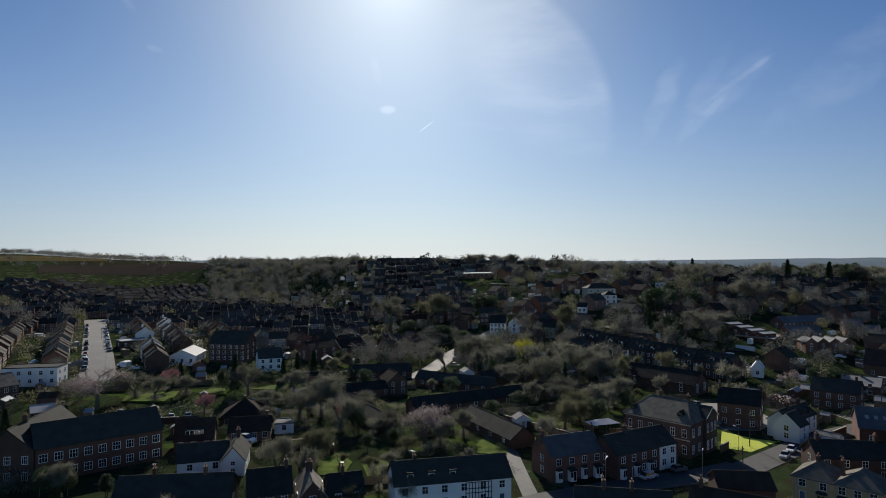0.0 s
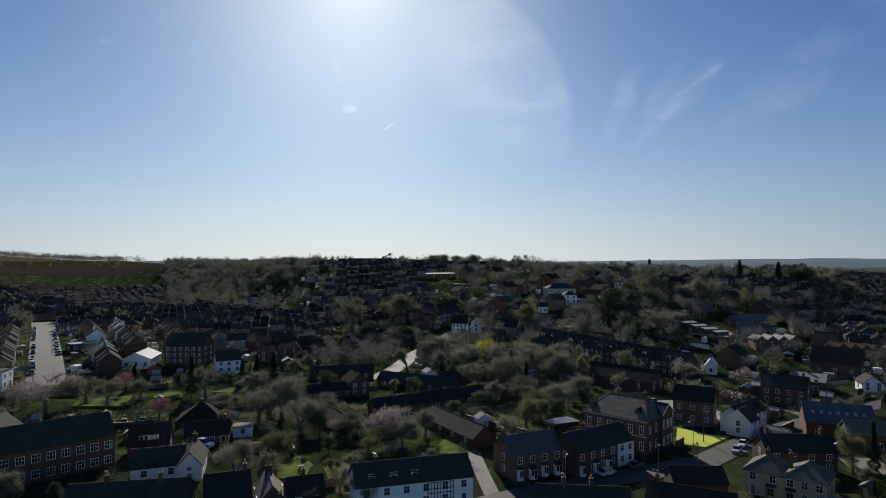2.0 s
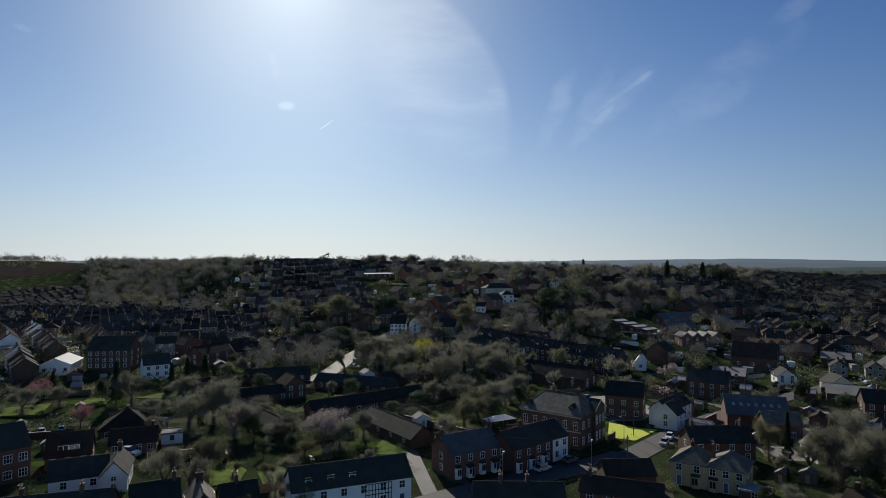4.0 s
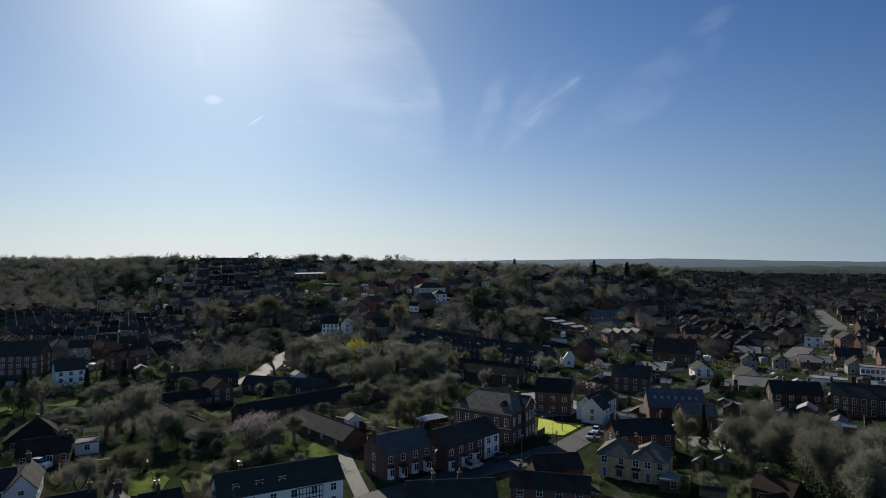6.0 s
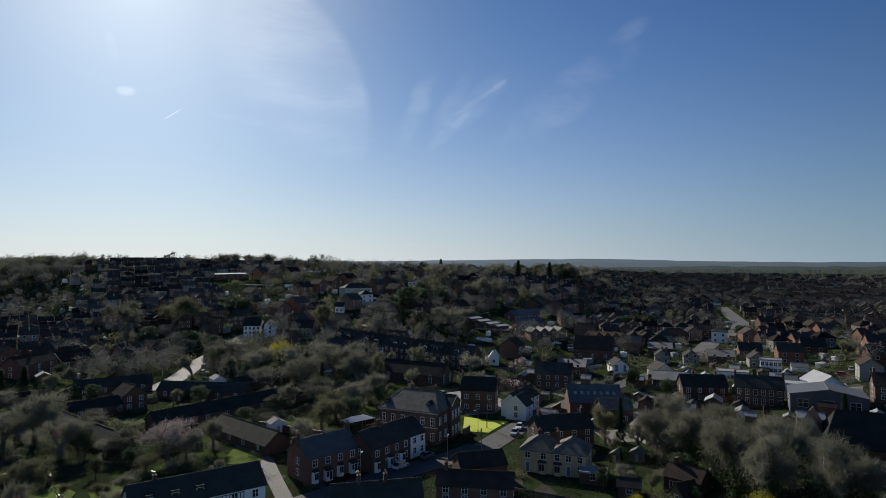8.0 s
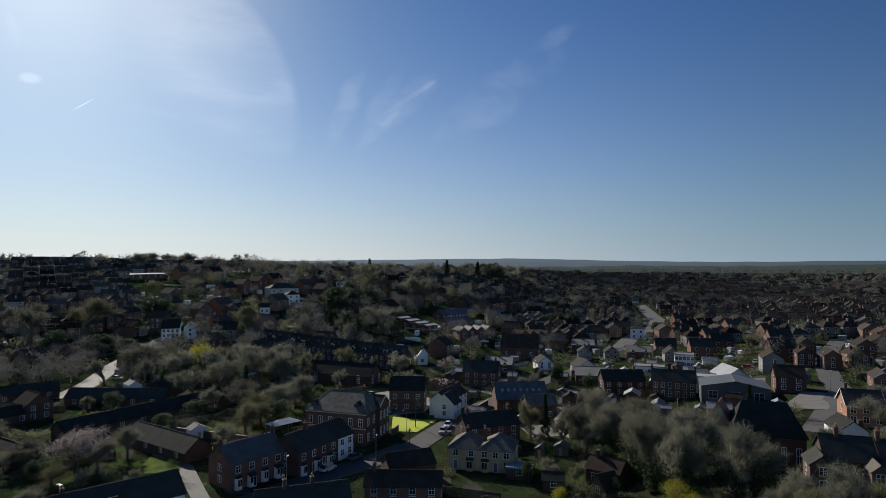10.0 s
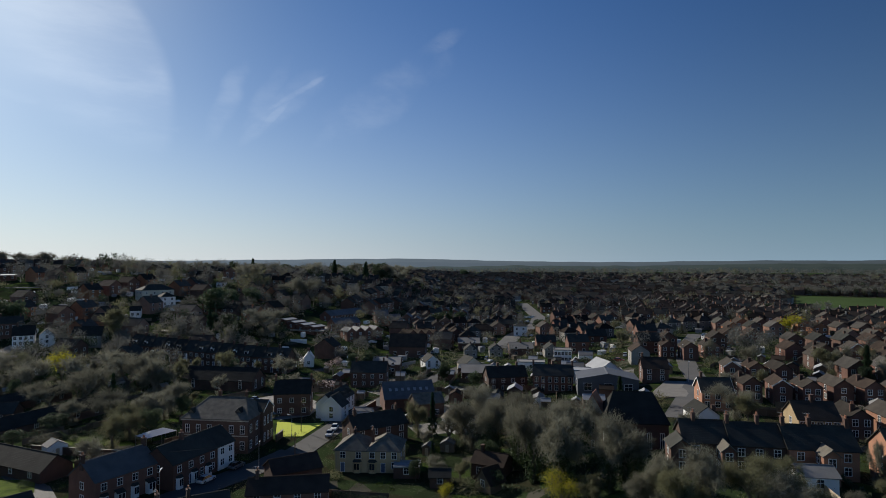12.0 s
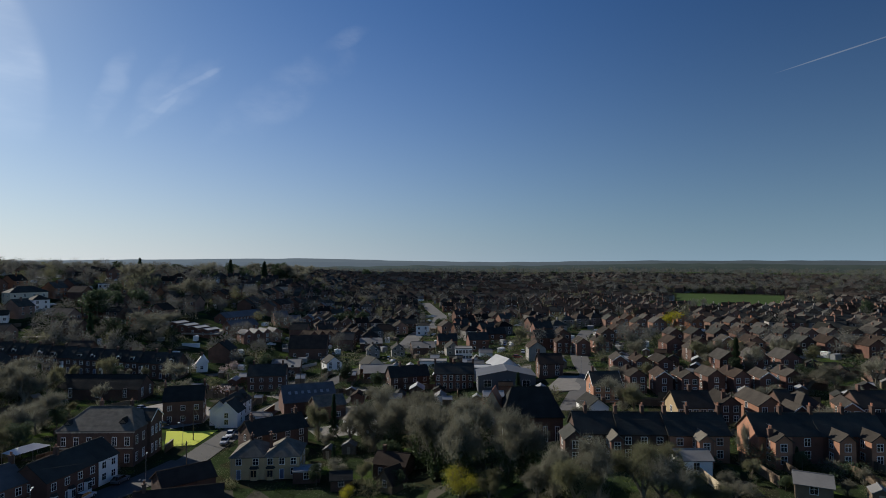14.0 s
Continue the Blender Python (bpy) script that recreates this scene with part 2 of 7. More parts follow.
SHEET = material("pale_sheet_roof", (0.33, 0.34, 0.35), (0.23, 0.24, 0.25), 2.0, 0.75, 0.0, 0.15)
FLAT_ROOF = material("grey_felt_roof", (0.22, 0.215, 0.21), (0.13, 0.13, 0.125), 2.0, 0.9, 0.2, 0.2)
RUBBER = material("tyre_rubber", (0.02, 0.02, 0.02), (0.012, 0.012, 0.012), 1.0, 0.85, 0.0, 0.1)
CAR_PAINTS = [material("car_paint_" + k, c, tuple(x * 0.9 for x in c), 2.0, 0.3, 0.0, 0.05, coat=0.6) for k, c in
              (("white", (0.75, 0.75, 0.74)), ("silver", (0.42, 0.43, 0.44)), ("black", (0.02, 0.02, 0.022)), ("grey", (0.12, 0.125, 0.13)),
               ("blue", (0.03, 0.07, 0.22)), ("red", (0.32, 0.03, 0.025)))]
FAR = {m.name: material("far_" + m.name, a, b, 1.0, 0.9, 0.0, v, island=True, spec=0.02) for m, a, b, v in (
    (BRICK, (0.21, 0.12, 0.09), (0.13, 0.078, 0.06), 0.4), (BRICK_DARK, (0.22, 0.14, 0.11), (0.13, 0.086, 0.07), 0.4), (BRICK_ORANGE, (0.34, 0.16, 0.09), (0.22, 0.105, 0.065), 0.3),
    (PEBBLE, (0.26, 0.245, 0.22), (0.16, 0.15, 0.14), 0.35), (SLATE, (0.06, 0.06, 0.053), (0.03, 0.03, 0.027), 0.6), (TILE, (0.065, 0.052, 0.043), (0.036, 0.03, 0.026), 0.6),
    (TILE_GREY, (0.072, 0.066, 0.058), (0.04, 0.037, 0.033), 0.6), (TILE_CONCRETE, (0.082, 0.077, 0.07), (0.045, 0.042, 0.039), 0.6))}

# ---- the lie of the land ----
BEAR = (-60, -36, -26, -15, -4, 8, 20, 32, 44, 60, 90)
FOOT = (300, 300, 550, 560, 300, 230, 230, 230, 260, 300, 300)
CREST = (1300, 1350, 1100, 760, 600, 520, 480, 520, 1200, 1400, 1400)
RISE = (60, 62, 50, 40, 43, 40, 34, 30, 22, 15, 14)


def smooth(a, b, x):
    f = min(1, max(0, (x - a) / (b - a)))
    return f * f * (3 - 2 * f)


def eased(x, xs, ys):
    if x <= xs[0]:
        return ys[0]
    for i in range(len(xs) - 1):
        if x <= xs[i + 1]:
            return ys[i] + (ys[i + 1] - ys[i]) * smooth(xs[i], xs[i + 1], x)
    return ys[-1]


def ground_height(x, y):
    """Level streets near by, a valley to the left, and a long hill that rises ahead."""
    r, a = math.hypot(x, y), math.degrees(math.atan2(x, y))
    z = eased(a, BEAR, RISE) * smooth(eased(a, BEAR, FOOT), eased(a, BEAR, CREST), r)
    z += 7 * smooth(180, 340, r) * smooth(-6, -14, a) * (1 - smooth(500, 800, r))
    z += 9 * smooth(42, 62, a) * smooth(50, 108, r) * smooth(150, 110, a)
    z -= 25 * smooth(1500, 2600, r) * smooth(-26, -10, a)
    return z + 1.2 * noise.noise((x * 0.012, y * 0.012, 5.0)) * smooth(230, 420, r)


def bearing_of(x, y):
    return math.degrees(math.atan2(x, y)), math.hypot(x, y)


# ---- mesh tools ----
class Geo:
    """Corners and faces of one mesh, with a material slot for each face."""

    def __init__(self):
        self.v, self.f, self.m = [], [], []

    def add(self, verts, faces, slot=0):
        k = len(self.v)
        self.v += [tuple(p) for p in verts]
        self.f += [tuple(i + k for i in q) for q in faces]
        self.m += [slot] * len(faces)
        return self

    def box(self, x0, y0, z0, x1, y1, z1, slot=0):
        return self.add([(x0, y0, z0), (x1, y0, z0), (x1, y1, z0), (x0, y1, z0), (x0, y0, z1), (x1, y0, z1), (x1, y1, z1), (x0, y1, z1)],
                        [(0, 3, 2, 1), (4, 5, 6, 7), (0, 1, 5, 4), (1, 2, 6, 5), (2, 3, 7, 6), (3, 0, 4, 7)], slot)

    def slab(self, corners, thick, slot=0):
        """A flat plate: its upper corners in order, and how thick it is."""
        a = [Vector(c) for c in corners]
        nrm = (a[1] - a[0]).cross(a[2] - a[0]).normalized() * thick
        n = len(a)
        faces = [tuple(range(n)), tuple(range(2 * n - 1, n - 1, -1))] + [(i, i + n, (i + 1) % n + n, (i + 1) % n) for i in range(n)]
        return self.add(a + [c - nrm for c in a], faces, slot)

    def tube(self, p, q, r0, r1, sides=6, slot=0):
        p, q = Vector(p), Vector(q)
        d = (q - p).normalized()
        s = d.orthogonal().normalized()
        t = d.cross(s)
        ring = [(math.cos(2 * math.pi * i / sides), math.sin(2 * math.pi * i / sides)) for i in range(sides)]
        v = [p + (s * c + t * e) * r0 for c, e in ring] + [q + (s * c + t * e) * r1 for c, e in ring]
        f = [(i, (i + 1) % sides, (i + 1) % sides + sides, i + sides) for i in range(sides)] + [tuple(range(sides - 1, -1, -1)), tuple(range(sides, 2 * sides))]
        return self.add(v, f, slot)

    def mesh(self, name, *mats):
        me = bpy.data.meshes.new(name)
        me.from_pydata(self.v, [], self.f)
        for m in mats:
            me.materials.append(m)
        if len(mats) > 1:
            me.polygons.foreach_set("material_index", self.m)
        me.update()
        return me


def triangles(name, points, mat, flat=True):
    """A mesh of loose triangles from an (n, 3, 3) array."""
    me = bpy.data.meshes.new(name)
    n = len(points)
    me.vertices.add(n * 3)
    me.loops.add(n * 3)
    me.polygons.add(n)
    me.vertices.foreach_set("co", np.asarray(points, dtype=np.float32).ravel())
    me.loops.foreach_set("vertex_index", np.arange(n * 3, dtype=np.int32))
    me.polygons.foreach_set("loop_start", np.arange(0, n * 3, 3, dtype=np.int32))
    me.materials.append(mat)
    me.update(calc_edges=True)
    return me


def part(name, mesh, parent, label="", at=None):
    ob = new(name, mesh)
    ob.parent = parent
    if at is not None:
        ob.matrix_basis = at
    if label:
        ob["label"] = label
    return ob


def thing(name, m, label, category, group="", kind="", mesh=None):
    ob = new(name, mesh)
    ob.empty_display_size = 0.3
    ob.matrix_basis = m
    return tagged(ob, label, category, group, kind)


# ---- ground ----
def ground_material():
    m = material("earth_and_gardens", (0.045, 0.054, 0.026), (0.018, 0.023, 0.013), 4.0, 0.95, 0.6, 0.0, spec=0.0)
    n, l = m.node_tree.nodes, m.node_tree.links
    b = next(x for x in n if x.type == "BSDF_PRINCIPLED")
    at = n.new("ShaderNodeNewGeometry").outputs["Position"]

    def cells(scale, feature="F1"):
        v = n.new("ShaderNodeTexVoronoi")
        v.voronoi_dimensions = "2D"
        l.new(at, v.inputs["Vector"])
        v.inputs["Scale"].default_value = scale
        split = n.new("ShaderNodeSeparateColor")
        l.new(v.outputs["Color"], split.inputs[0])
        return split.outputs[0]

    def ramp(v, stops):
        r = n.new("ShaderNodeValToRGB")
        r.color_ramp.interpolation = "CONSTANT"
        for i, (p, c) in enumerate(stops):
            e = r.color_ramp.elements[i] if i < 2 else r.color_ramp.elements.new(p)
            e.position, e.color = p, (*c, 1)
        l.new(v, r.inputs[0])
        return r.outputs[0]

    plots = ramp(cells(0.24), [(0.0, (0.03, 0.05, 0.02)), (0.34, (0.034, 0.032, 0.02)), (0.55, (0.022, 0.034, 0.016)), (0.84, (0.11, 0.10, 0.085)), (0.90, (0.065, 0.105, 0.022))])
    fields = ramp(cells(0.0042), [(0.0, (0.03, 0.048, 0.02)), (0.3, (0.036, 0.034, 0.022)), (0.5, (0.022, 0.034, 0.018)), (0.75, (0.034, 0.052, 0.022)), (0.9, (0.04, 0.034, 0.027))])
    far = n.new("ShaderNodeVectorMath")
    far.operation = "LENGTH"
    l.new(at, far.inputs[0])
    edge = n.new("ShaderNodeMapRange")
    l.new(far.outputs["Value"], edge.inputs[0])
    edge.inputs[1].default_value, edge.inputs[2].default_value = 900, 960
    mix = n.new("ShaderNodeMix")
    mix.data_type = "RGBA"
    l.new(edge.outputs[0], mix.inputs[0])
    l.new(plots, mix.inputs[6])
    l.new(fields, mix.inputs[7])
    blend = n.new("ShaderNodeMix")
    blend.data_type = "RGBA"
    blend.inputs[0].default_value = 0.62
    l.new(b.inputs["Base Color"].links[0].from_socket, blend.inputs[6])
    l.new(mix.outputs[2], blend.inputs[7])
    l.new(blend.outputs[2], b.inputs["Base Color"])
    return m


RADII = [r for r in [0, 12] + [40 * 1.03 ** i for i in range(162)] if r < 4550] + [4600]
TURNS = [i * 1.2 for i in range(300)]


def build_ground():
    radii, turns = RADII, TURNS
    v = [(0, 0, 0)]
    for r in radii[1:]:
        for a in turns:
            x, y = r * math.sin(radians(a)), r * math.cos(radians(a))
            v.append((x, y, ground_height(x, y) - (0.0 if r < 4590 else 60)))
    n = len(turns)
    f = [(0, 1 + (j + 1) % n, 1 + j) for j in range(n)]
    for i in range(len(radii) - 2):
        a, b = 1 + i * n, 1 + (i + 1) * n
        f += [(a + j, a + (j + 1) % n, b + (j + 1) % n, b + j) for j in range(n)]
    me = bpy.data.meshes.new("ground")
    me.from_pydata(v, [], f)
    me.materials.append(ground_material())
    for p in me.polygons:
        p.use_smooth = True
    me.update()
    tagged(new("ground", me), "dark earth, lawns and gardens rolling up to the hills", "ground", kind="structure")


build_ground()


def build_far_hills():
    """Two wooded ridges, kilometres away, that close the view all round, with haze put into their colour."""
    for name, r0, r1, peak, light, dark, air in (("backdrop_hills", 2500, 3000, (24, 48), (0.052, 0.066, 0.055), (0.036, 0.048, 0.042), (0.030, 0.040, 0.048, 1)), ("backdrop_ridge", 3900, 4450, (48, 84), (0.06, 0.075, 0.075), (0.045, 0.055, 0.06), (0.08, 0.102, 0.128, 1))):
        v, n = [], 720
        for i in range(n):
            b = i * 360 / n
            q = noise.noise((math.cos(radians(b)) * 2.6, math.sin(radians(b)) * 2.6, r0 * 0.01))
            f = noise.noise((math.cos(radians(b)) * 34, math.sin(radians(b)) * 34, r0 * 0.02))
            top = peak[0] + (peak[1] - peak[0]) * (0.5 + 0.75 * q) + 4.5 * f
            for r, z in ((r0, -30), ((r0 + r1) / 2, top * 0.7), (r1, top), (r1 + 60, top - 30)):
                v.append((r * math.sin(radians(b)), r * math.cos(radians(b)), z))
        f = [(i * 4 + k, ((i + 1) % n) * 4 + k, ((i + 1) % n) * 4 + k + 1, i * 4 + k + 1) for i in range(n) for k in range(3)]
        me = bpy.data.meshes.new(name)
        me.from_pydata(v, [], f)
        # distance haze is put into the tones and a glow, brightest near the sun
        hazy = material("wooded_" + name, light, dark, 90.0, 1.0, 0.0, 0.0, spec=0.0)
        shine = next(x for x in hazy.node_tree.nodes if x.type == "BSDF_PRINCIPLED")
        nodes, links = hazy.node_tree.nodes, hazy.node_tree.links
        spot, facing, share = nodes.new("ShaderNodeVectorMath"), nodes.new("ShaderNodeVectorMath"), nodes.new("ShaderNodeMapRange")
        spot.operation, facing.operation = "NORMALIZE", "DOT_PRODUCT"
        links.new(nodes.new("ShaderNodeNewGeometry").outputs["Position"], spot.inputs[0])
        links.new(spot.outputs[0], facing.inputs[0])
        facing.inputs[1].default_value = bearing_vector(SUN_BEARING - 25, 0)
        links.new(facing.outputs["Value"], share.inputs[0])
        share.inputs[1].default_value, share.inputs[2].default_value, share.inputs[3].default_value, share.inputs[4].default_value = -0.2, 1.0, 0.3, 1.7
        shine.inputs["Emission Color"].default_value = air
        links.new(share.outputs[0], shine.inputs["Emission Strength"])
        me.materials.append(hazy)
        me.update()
        tagged(new(name, me), "far wooded hills with distance haze put into their blue tones and glow", "hills", kind="structure")


build_far_hills()


class Plots:
    """What ground is already taken: circles, kept by squares of 24 m."""

    def __init__(self):
        self.cells, self.large = {}, []

    def append(self, circle):
        if circle[2] > 12:
            self.large.append(circle)
        else:
            self.cells.setdefault((int(circle[0] // 24), int(circle[1] // 24)), []).append(circle)

    def near(self, x, y):
        i, j = int(x // 24), int(y // 24)
        for a in (i - 1, i, i + 1):
            for b in (j - 1, j, j + 1):
                yield from self.cells.get((a, b), ())
        yield from self.large


TAKEN = Plots()


def free(x, y, r):
    return all((x - a) ** 2 + (y - b) ** 2 > (r + c) ** 2 for a, b, c in TAKEN.near(x, y))


def take_box(x, y, rot, w, d):
    """Keeps the ground of a building clear: circles along its length, from its front left corner."""
    u, v = Vector((math.cos(rot), math.sin(rot))), Vector((-math.sin(rot), math.cos(rot)))
    r = min(w, d) / 2
    k = max(1, math.ceil(max(w, d) / (2 * r) - 0.2))
    for i in range(k):
        f = (i + 0.5) / k
        p = Vector((x, y)) + (u * w * f + v * d / 2 if w >= d else u * w / 2 + v * d * f)
        TAKEN.append((p.x, p.y, r * 1.1))


def strip(name, points, width, mat, label, lift=0.06, category="road", kerb=None):
    """A road or path along a line on the ground, subdivided so that it lies on the land."""
    g = Geo()
    line = []
    for (x0, y0), (x1, y1) in zip(points, points[1:]):
        k = max(1, int(math.hypot(x1 - x0, y1 - y0) / 6))
        line += [(x0 + (x1 - x0) * i / k, y0 + (y1 - y0) * i / k) for i in range(k)]
    line.append(points[-1])
    left, right = [], []
    for i, (x, y) in enumerate(line):
        a, b = Vector(line[max(0, i - 1)]), Vector(line[min(len(line) - 1, i + 1)])
        s = (b - a).normalized()
        s = Vector((-s.y, s.x)) * width / 2
        for side, sign in ((left, 1), (right, -1)):
            px, py = x + s.x * sign, y + s.y * sign
            side.append((px, py, ground_height(px, py) + lift + 0.0004 * math.hypot(px, py)))
        TAKEN.append((x, y, width * 0.55))
    n = len(line)
    low = [(x, y, z - 1.0) for x, y, z in left + right]
    f = [(i, i + n, i + n + 1, i + 1) for i in range(n - 1)] + [(i, i + 1, i + 1 + 2 * n, i + 2 * n) for i in range(n - 1)] + [(i + n + 1, i + n, i + 3 * n, i + 3 * n + 1) for i in range(n - 1)]
    g.add(left + right + low, f)
    return tagged(new(name, g.mesh(name, mat)), label, category, kind="structure")


# ---- houses ----
SHARED = {}


def lattice(xs, zs, y0, y1, slot=0):
    """One welded plate with an opening in every second cell each way: a window frame with its glazing bars."""
    g = Geo()
    nx, nz = len(xs), len(zs)
    v = [(x, y, z) for y in (y0, y1) for z in zs for x in xs]
    solid = lambda i, j: 0 <= i < nx - 1 and 0 <= j < nz - 1 and not (i % 2 and j % 2)
    f, at = [], lambda i, j, k: k * nx * nz + j * nx + i
    for i in range(nx - 1):
        for j in range(nz - 1):
            if not solid(i, j):
                continue
            f += [(at(i, j, 0), at(i + 1, j, 0), at(i + 1, j + 1, 0), at(i, j + 1, 0)), (at(i, j + 1, 1), at(i + 1, j + 1, 1), at(i + 1, j, 1), at(i, j, 1))]
            for di, dj, p, q in ((0, -1, (i, j), (i + 1, j)), (1, 0, (i + 1, j), (i + 1, j + 1)), (0, 1, (i + 1, j + 1), (i, j + 1)), (-1, 0, (i, j + 1), (i, j))):
                if not solid(i + di, j + dj):
                    f.append((at(*q, 0), at(*p, 0), at(*p, 1), at(*q, 1)))
    return g.add(v, f, slot)


def window_mesh(w, h, bars=1):
    key = ("window", round(w, 2), round(h, 2), bars)
    if key not in SHARED:
        t, x0, x1 = 0.09, -w / 2, w / 2
        g = lattice([x0, x0 + t] + [c + e for c in (x0 + w * (i + 1) / (bars + 1) for i in range(bars)) for e in (-0.03, 0.03)] + [x1 - t, x1], [0, t, h * 0.55, h * 0.55 + 0.05, h - t, h], -0.06, 0.03)
        pane = Geo().box(x0 + 0.02, -0.02, 0.02, x1 - 0.02, 0.016, h - 0.02)
        SHARED[key] = (g.mesh("window", FRAME), pane.mesh("pane", GLASS), (g.box(x0 + 0.02, -0.02, 0.02, x1 - 0.02, 0.016, h - 0.02, 1)).mesh("window", FRAME, GLASS))
    return SHARED[key]


def door_mesh():
    if "door" not in SHARED:
        g = Geo().box(-0.5, -0.05, 0, 0.5, 0.02, 0.08, 1).box(-0.5, -0.06, 0.08, -0.42, 0.02, 2.1, 1).box(0.42, -0.06, 0.08, 0.5, 0.02, 2.1, 1).box(-0.42, -0.06, 2.02, 0.42, 0.02, 2.1, 1)
        g.box(-0.42, -0.03, 0.08, 0.42, 0.015, 2.02)
        SHARED["door"] = g.mesh("door", PAINT, FRAME)
    return SHARED["door"]


def chimney_mesh(h, pots=2, mat=None):
    mat = mat or BRICK_DARK
    key = ("chimney", round(h, 1), pots, mat.name)
    if key not in SHARED:
        w = 0.25 + 0.32 * pots
        g = Geo().box(-w / 2, -0.28, -1.4, w / 2, 0.28, h).box(-w / 2 - 0.07, -0.35, h, w / 2 + 0.07, 0.35, h + 0.16)
        SHARED[key] = (g.mesh("chimney", mat), Geo().tube((0, 0, 0), (0, 0, 0.54), 0.14, 0.11, 7).mesh("chimney_pot", POT), [((i - (pots - 1) / 2) * 0.34, h + 0.16) for i in range(pots)])
    return SHARED[key]


def aerial_mesh():
    if "aerial" not in SHARED:
        g = Geo().tube((0, 0, 0), (0, 0, 1.6), 0.025, 0.02, 5).tube((-0.55, 0, 1.5), (0.55, 0, 1.5), 0.018, 0.018, 4)
        for i in range(6):
            g.tube((-0.5 + i * 0.2, -0.28, 1.5), (-0.5 + i * 0.2, 0.28, 1.5), 0.012, 0.012, 4)
        SHARED["aerial"] = g.mesh("aerial", METAL)
    return SHARED["aerial"]


def wall_geo(w, d, h, rise, axis, roof):
    """Solid walls, with the gables under a pitched roof."""
    g = Geo()
    if roof == "hip" or roof == "flat":
        return g.box(0, 0, -1.0, w, d, h)
    if axis == "x":
        v = [(0, 0, -1), (0, d, -1), (0, d, h), (0, d / 2, h + rise), (0, 0, h)]
        v += [(w, y, z) for _, y, z in v]
    else:
        v = [(w, 0, -1), (0, 0, -1), (0, 0, h), (w / 2, 0, h + rise), (w, 0, h)]
        v += [(x, d, z) for x, _, z in v]
    return g.add(v, [(0, 4, 3, 2, 1), (5, 6, 7, 8, 9), (0, 1, 6, 5), (1, 2, 7, 6), (2, 3, 8, 7), (3, 4, 9, 8), (4, 0, 5, 9)])


def roof_geo(w, d, h, rise, axis, roof, over=0.3, run=None):
    g, t = Geo(), 0.16
    if roof == "flat":
        g.box(-0.1, -0.1, h, w + 0.1, d + 0.1, h + 0.12)
        g.box(-0.1, -0.1, h + 0.12, w + 0.1, 0.1, h + 0.35).box(-0.1, d - 0.1, h + 0.12, w + 0.1, d + 0.1, h + 0.35)
        return g.box(-0.1, 0.1, h + 0.12, 0.1, d - 0.1, h + 0.35).box(w - 0.1, 0.1, h + 0.12, w + 0.1, d - 0.1, h + 0.35)
    up = t + 0.02
    if roof == "hip":
        drop = rise * over / (min(w, d) / 2)
        run = run or min(w, d) / 2
        a, b, c, e = (-over, -over, h - drop + up), (w + over, -over, h - drop + up), (w + over, d + over, h - drop + up), (-over, d + over, h - drop + up)
        p, q = ((run, d / 2, h + rise + up), (w - run, d / 2, h + rise + up)) if w >= d else ((w / 2, run, h + rise + up), (w / 2, d - run, h + rise + up))
        low = [(x, y, z - t) for x, y, z in (a, b, c, e)]
        v = [a, b, c, e, p, q] + low
        f = [(0, 1, 5, 4), (1, 2, 5), (2, 3, 4, 5), (3, 0, 4)] if w >= d else [(0, 1, 4), (1, 2, 5, 4), (2, 3, 5), (3, 0, 4, 5)]
        g.add(v, f + [(0, 6, 7, 1), (1, 7, 8, 2), (2, 8, 9, 3), (3, 9, 6, 0), (9, 8, 7, 6)])
        g.tube(Vector(p) + Vector((0, 0, 0.02)), Vector(q) + Vector((0, 0, 0.02)), 0.11, 0.11, 5)
        for s, k in ((a, p), (b, q if w >= d else p), (c, q), (e, p if w >= d else q)):
            g.tube(s, k, 0.09, 0.09, 4)
        return g
    if axis == "x":
        drop = rise * over / (d / 2)
        e, k = h - drop + up, h + rise + up
        g.slab([(-over, -over, e), (w + over, -over, e), (w + over, d / 2, k), (-over, d / 2, k)], t)
        g.slab([(w + over, d + over, e), (-over, d + over, e), (-over, d / 2, k), (w + over, d / 2, k)], t)
        g.tube((-over, d / 2, k - 0.02), (w + over, d / 2, k - 0.02), 0.13, 0.13, 5)
    else:
        drop = rise * over / (w / 2)
        e, k = h - drop + up, h + rise + up
        g.slab([(-over, d + over, e), (-over, -over, e), (w / 2, -over, k), (w / 2, d + over, k)], t)
        g.slab([(w + over, -over, e), (w + over, d + over, e), (w / 2, d + over, k), (w / 2, -over, k)], t)
        g.tube((w / 2, -over, k - 0.02), (w / 2, d + over, k - 0.02), 0.13, 0.13, 5)
    return g


def ridge_at(w, d, h, rise, axis, fx, fy):
    """Height of a pitched roof over the point at fractions fx, fy of the plan."""
    f = fy if axis == "x" else fx
    return h + rise * (1 - abs(f - 0.5) * 2)


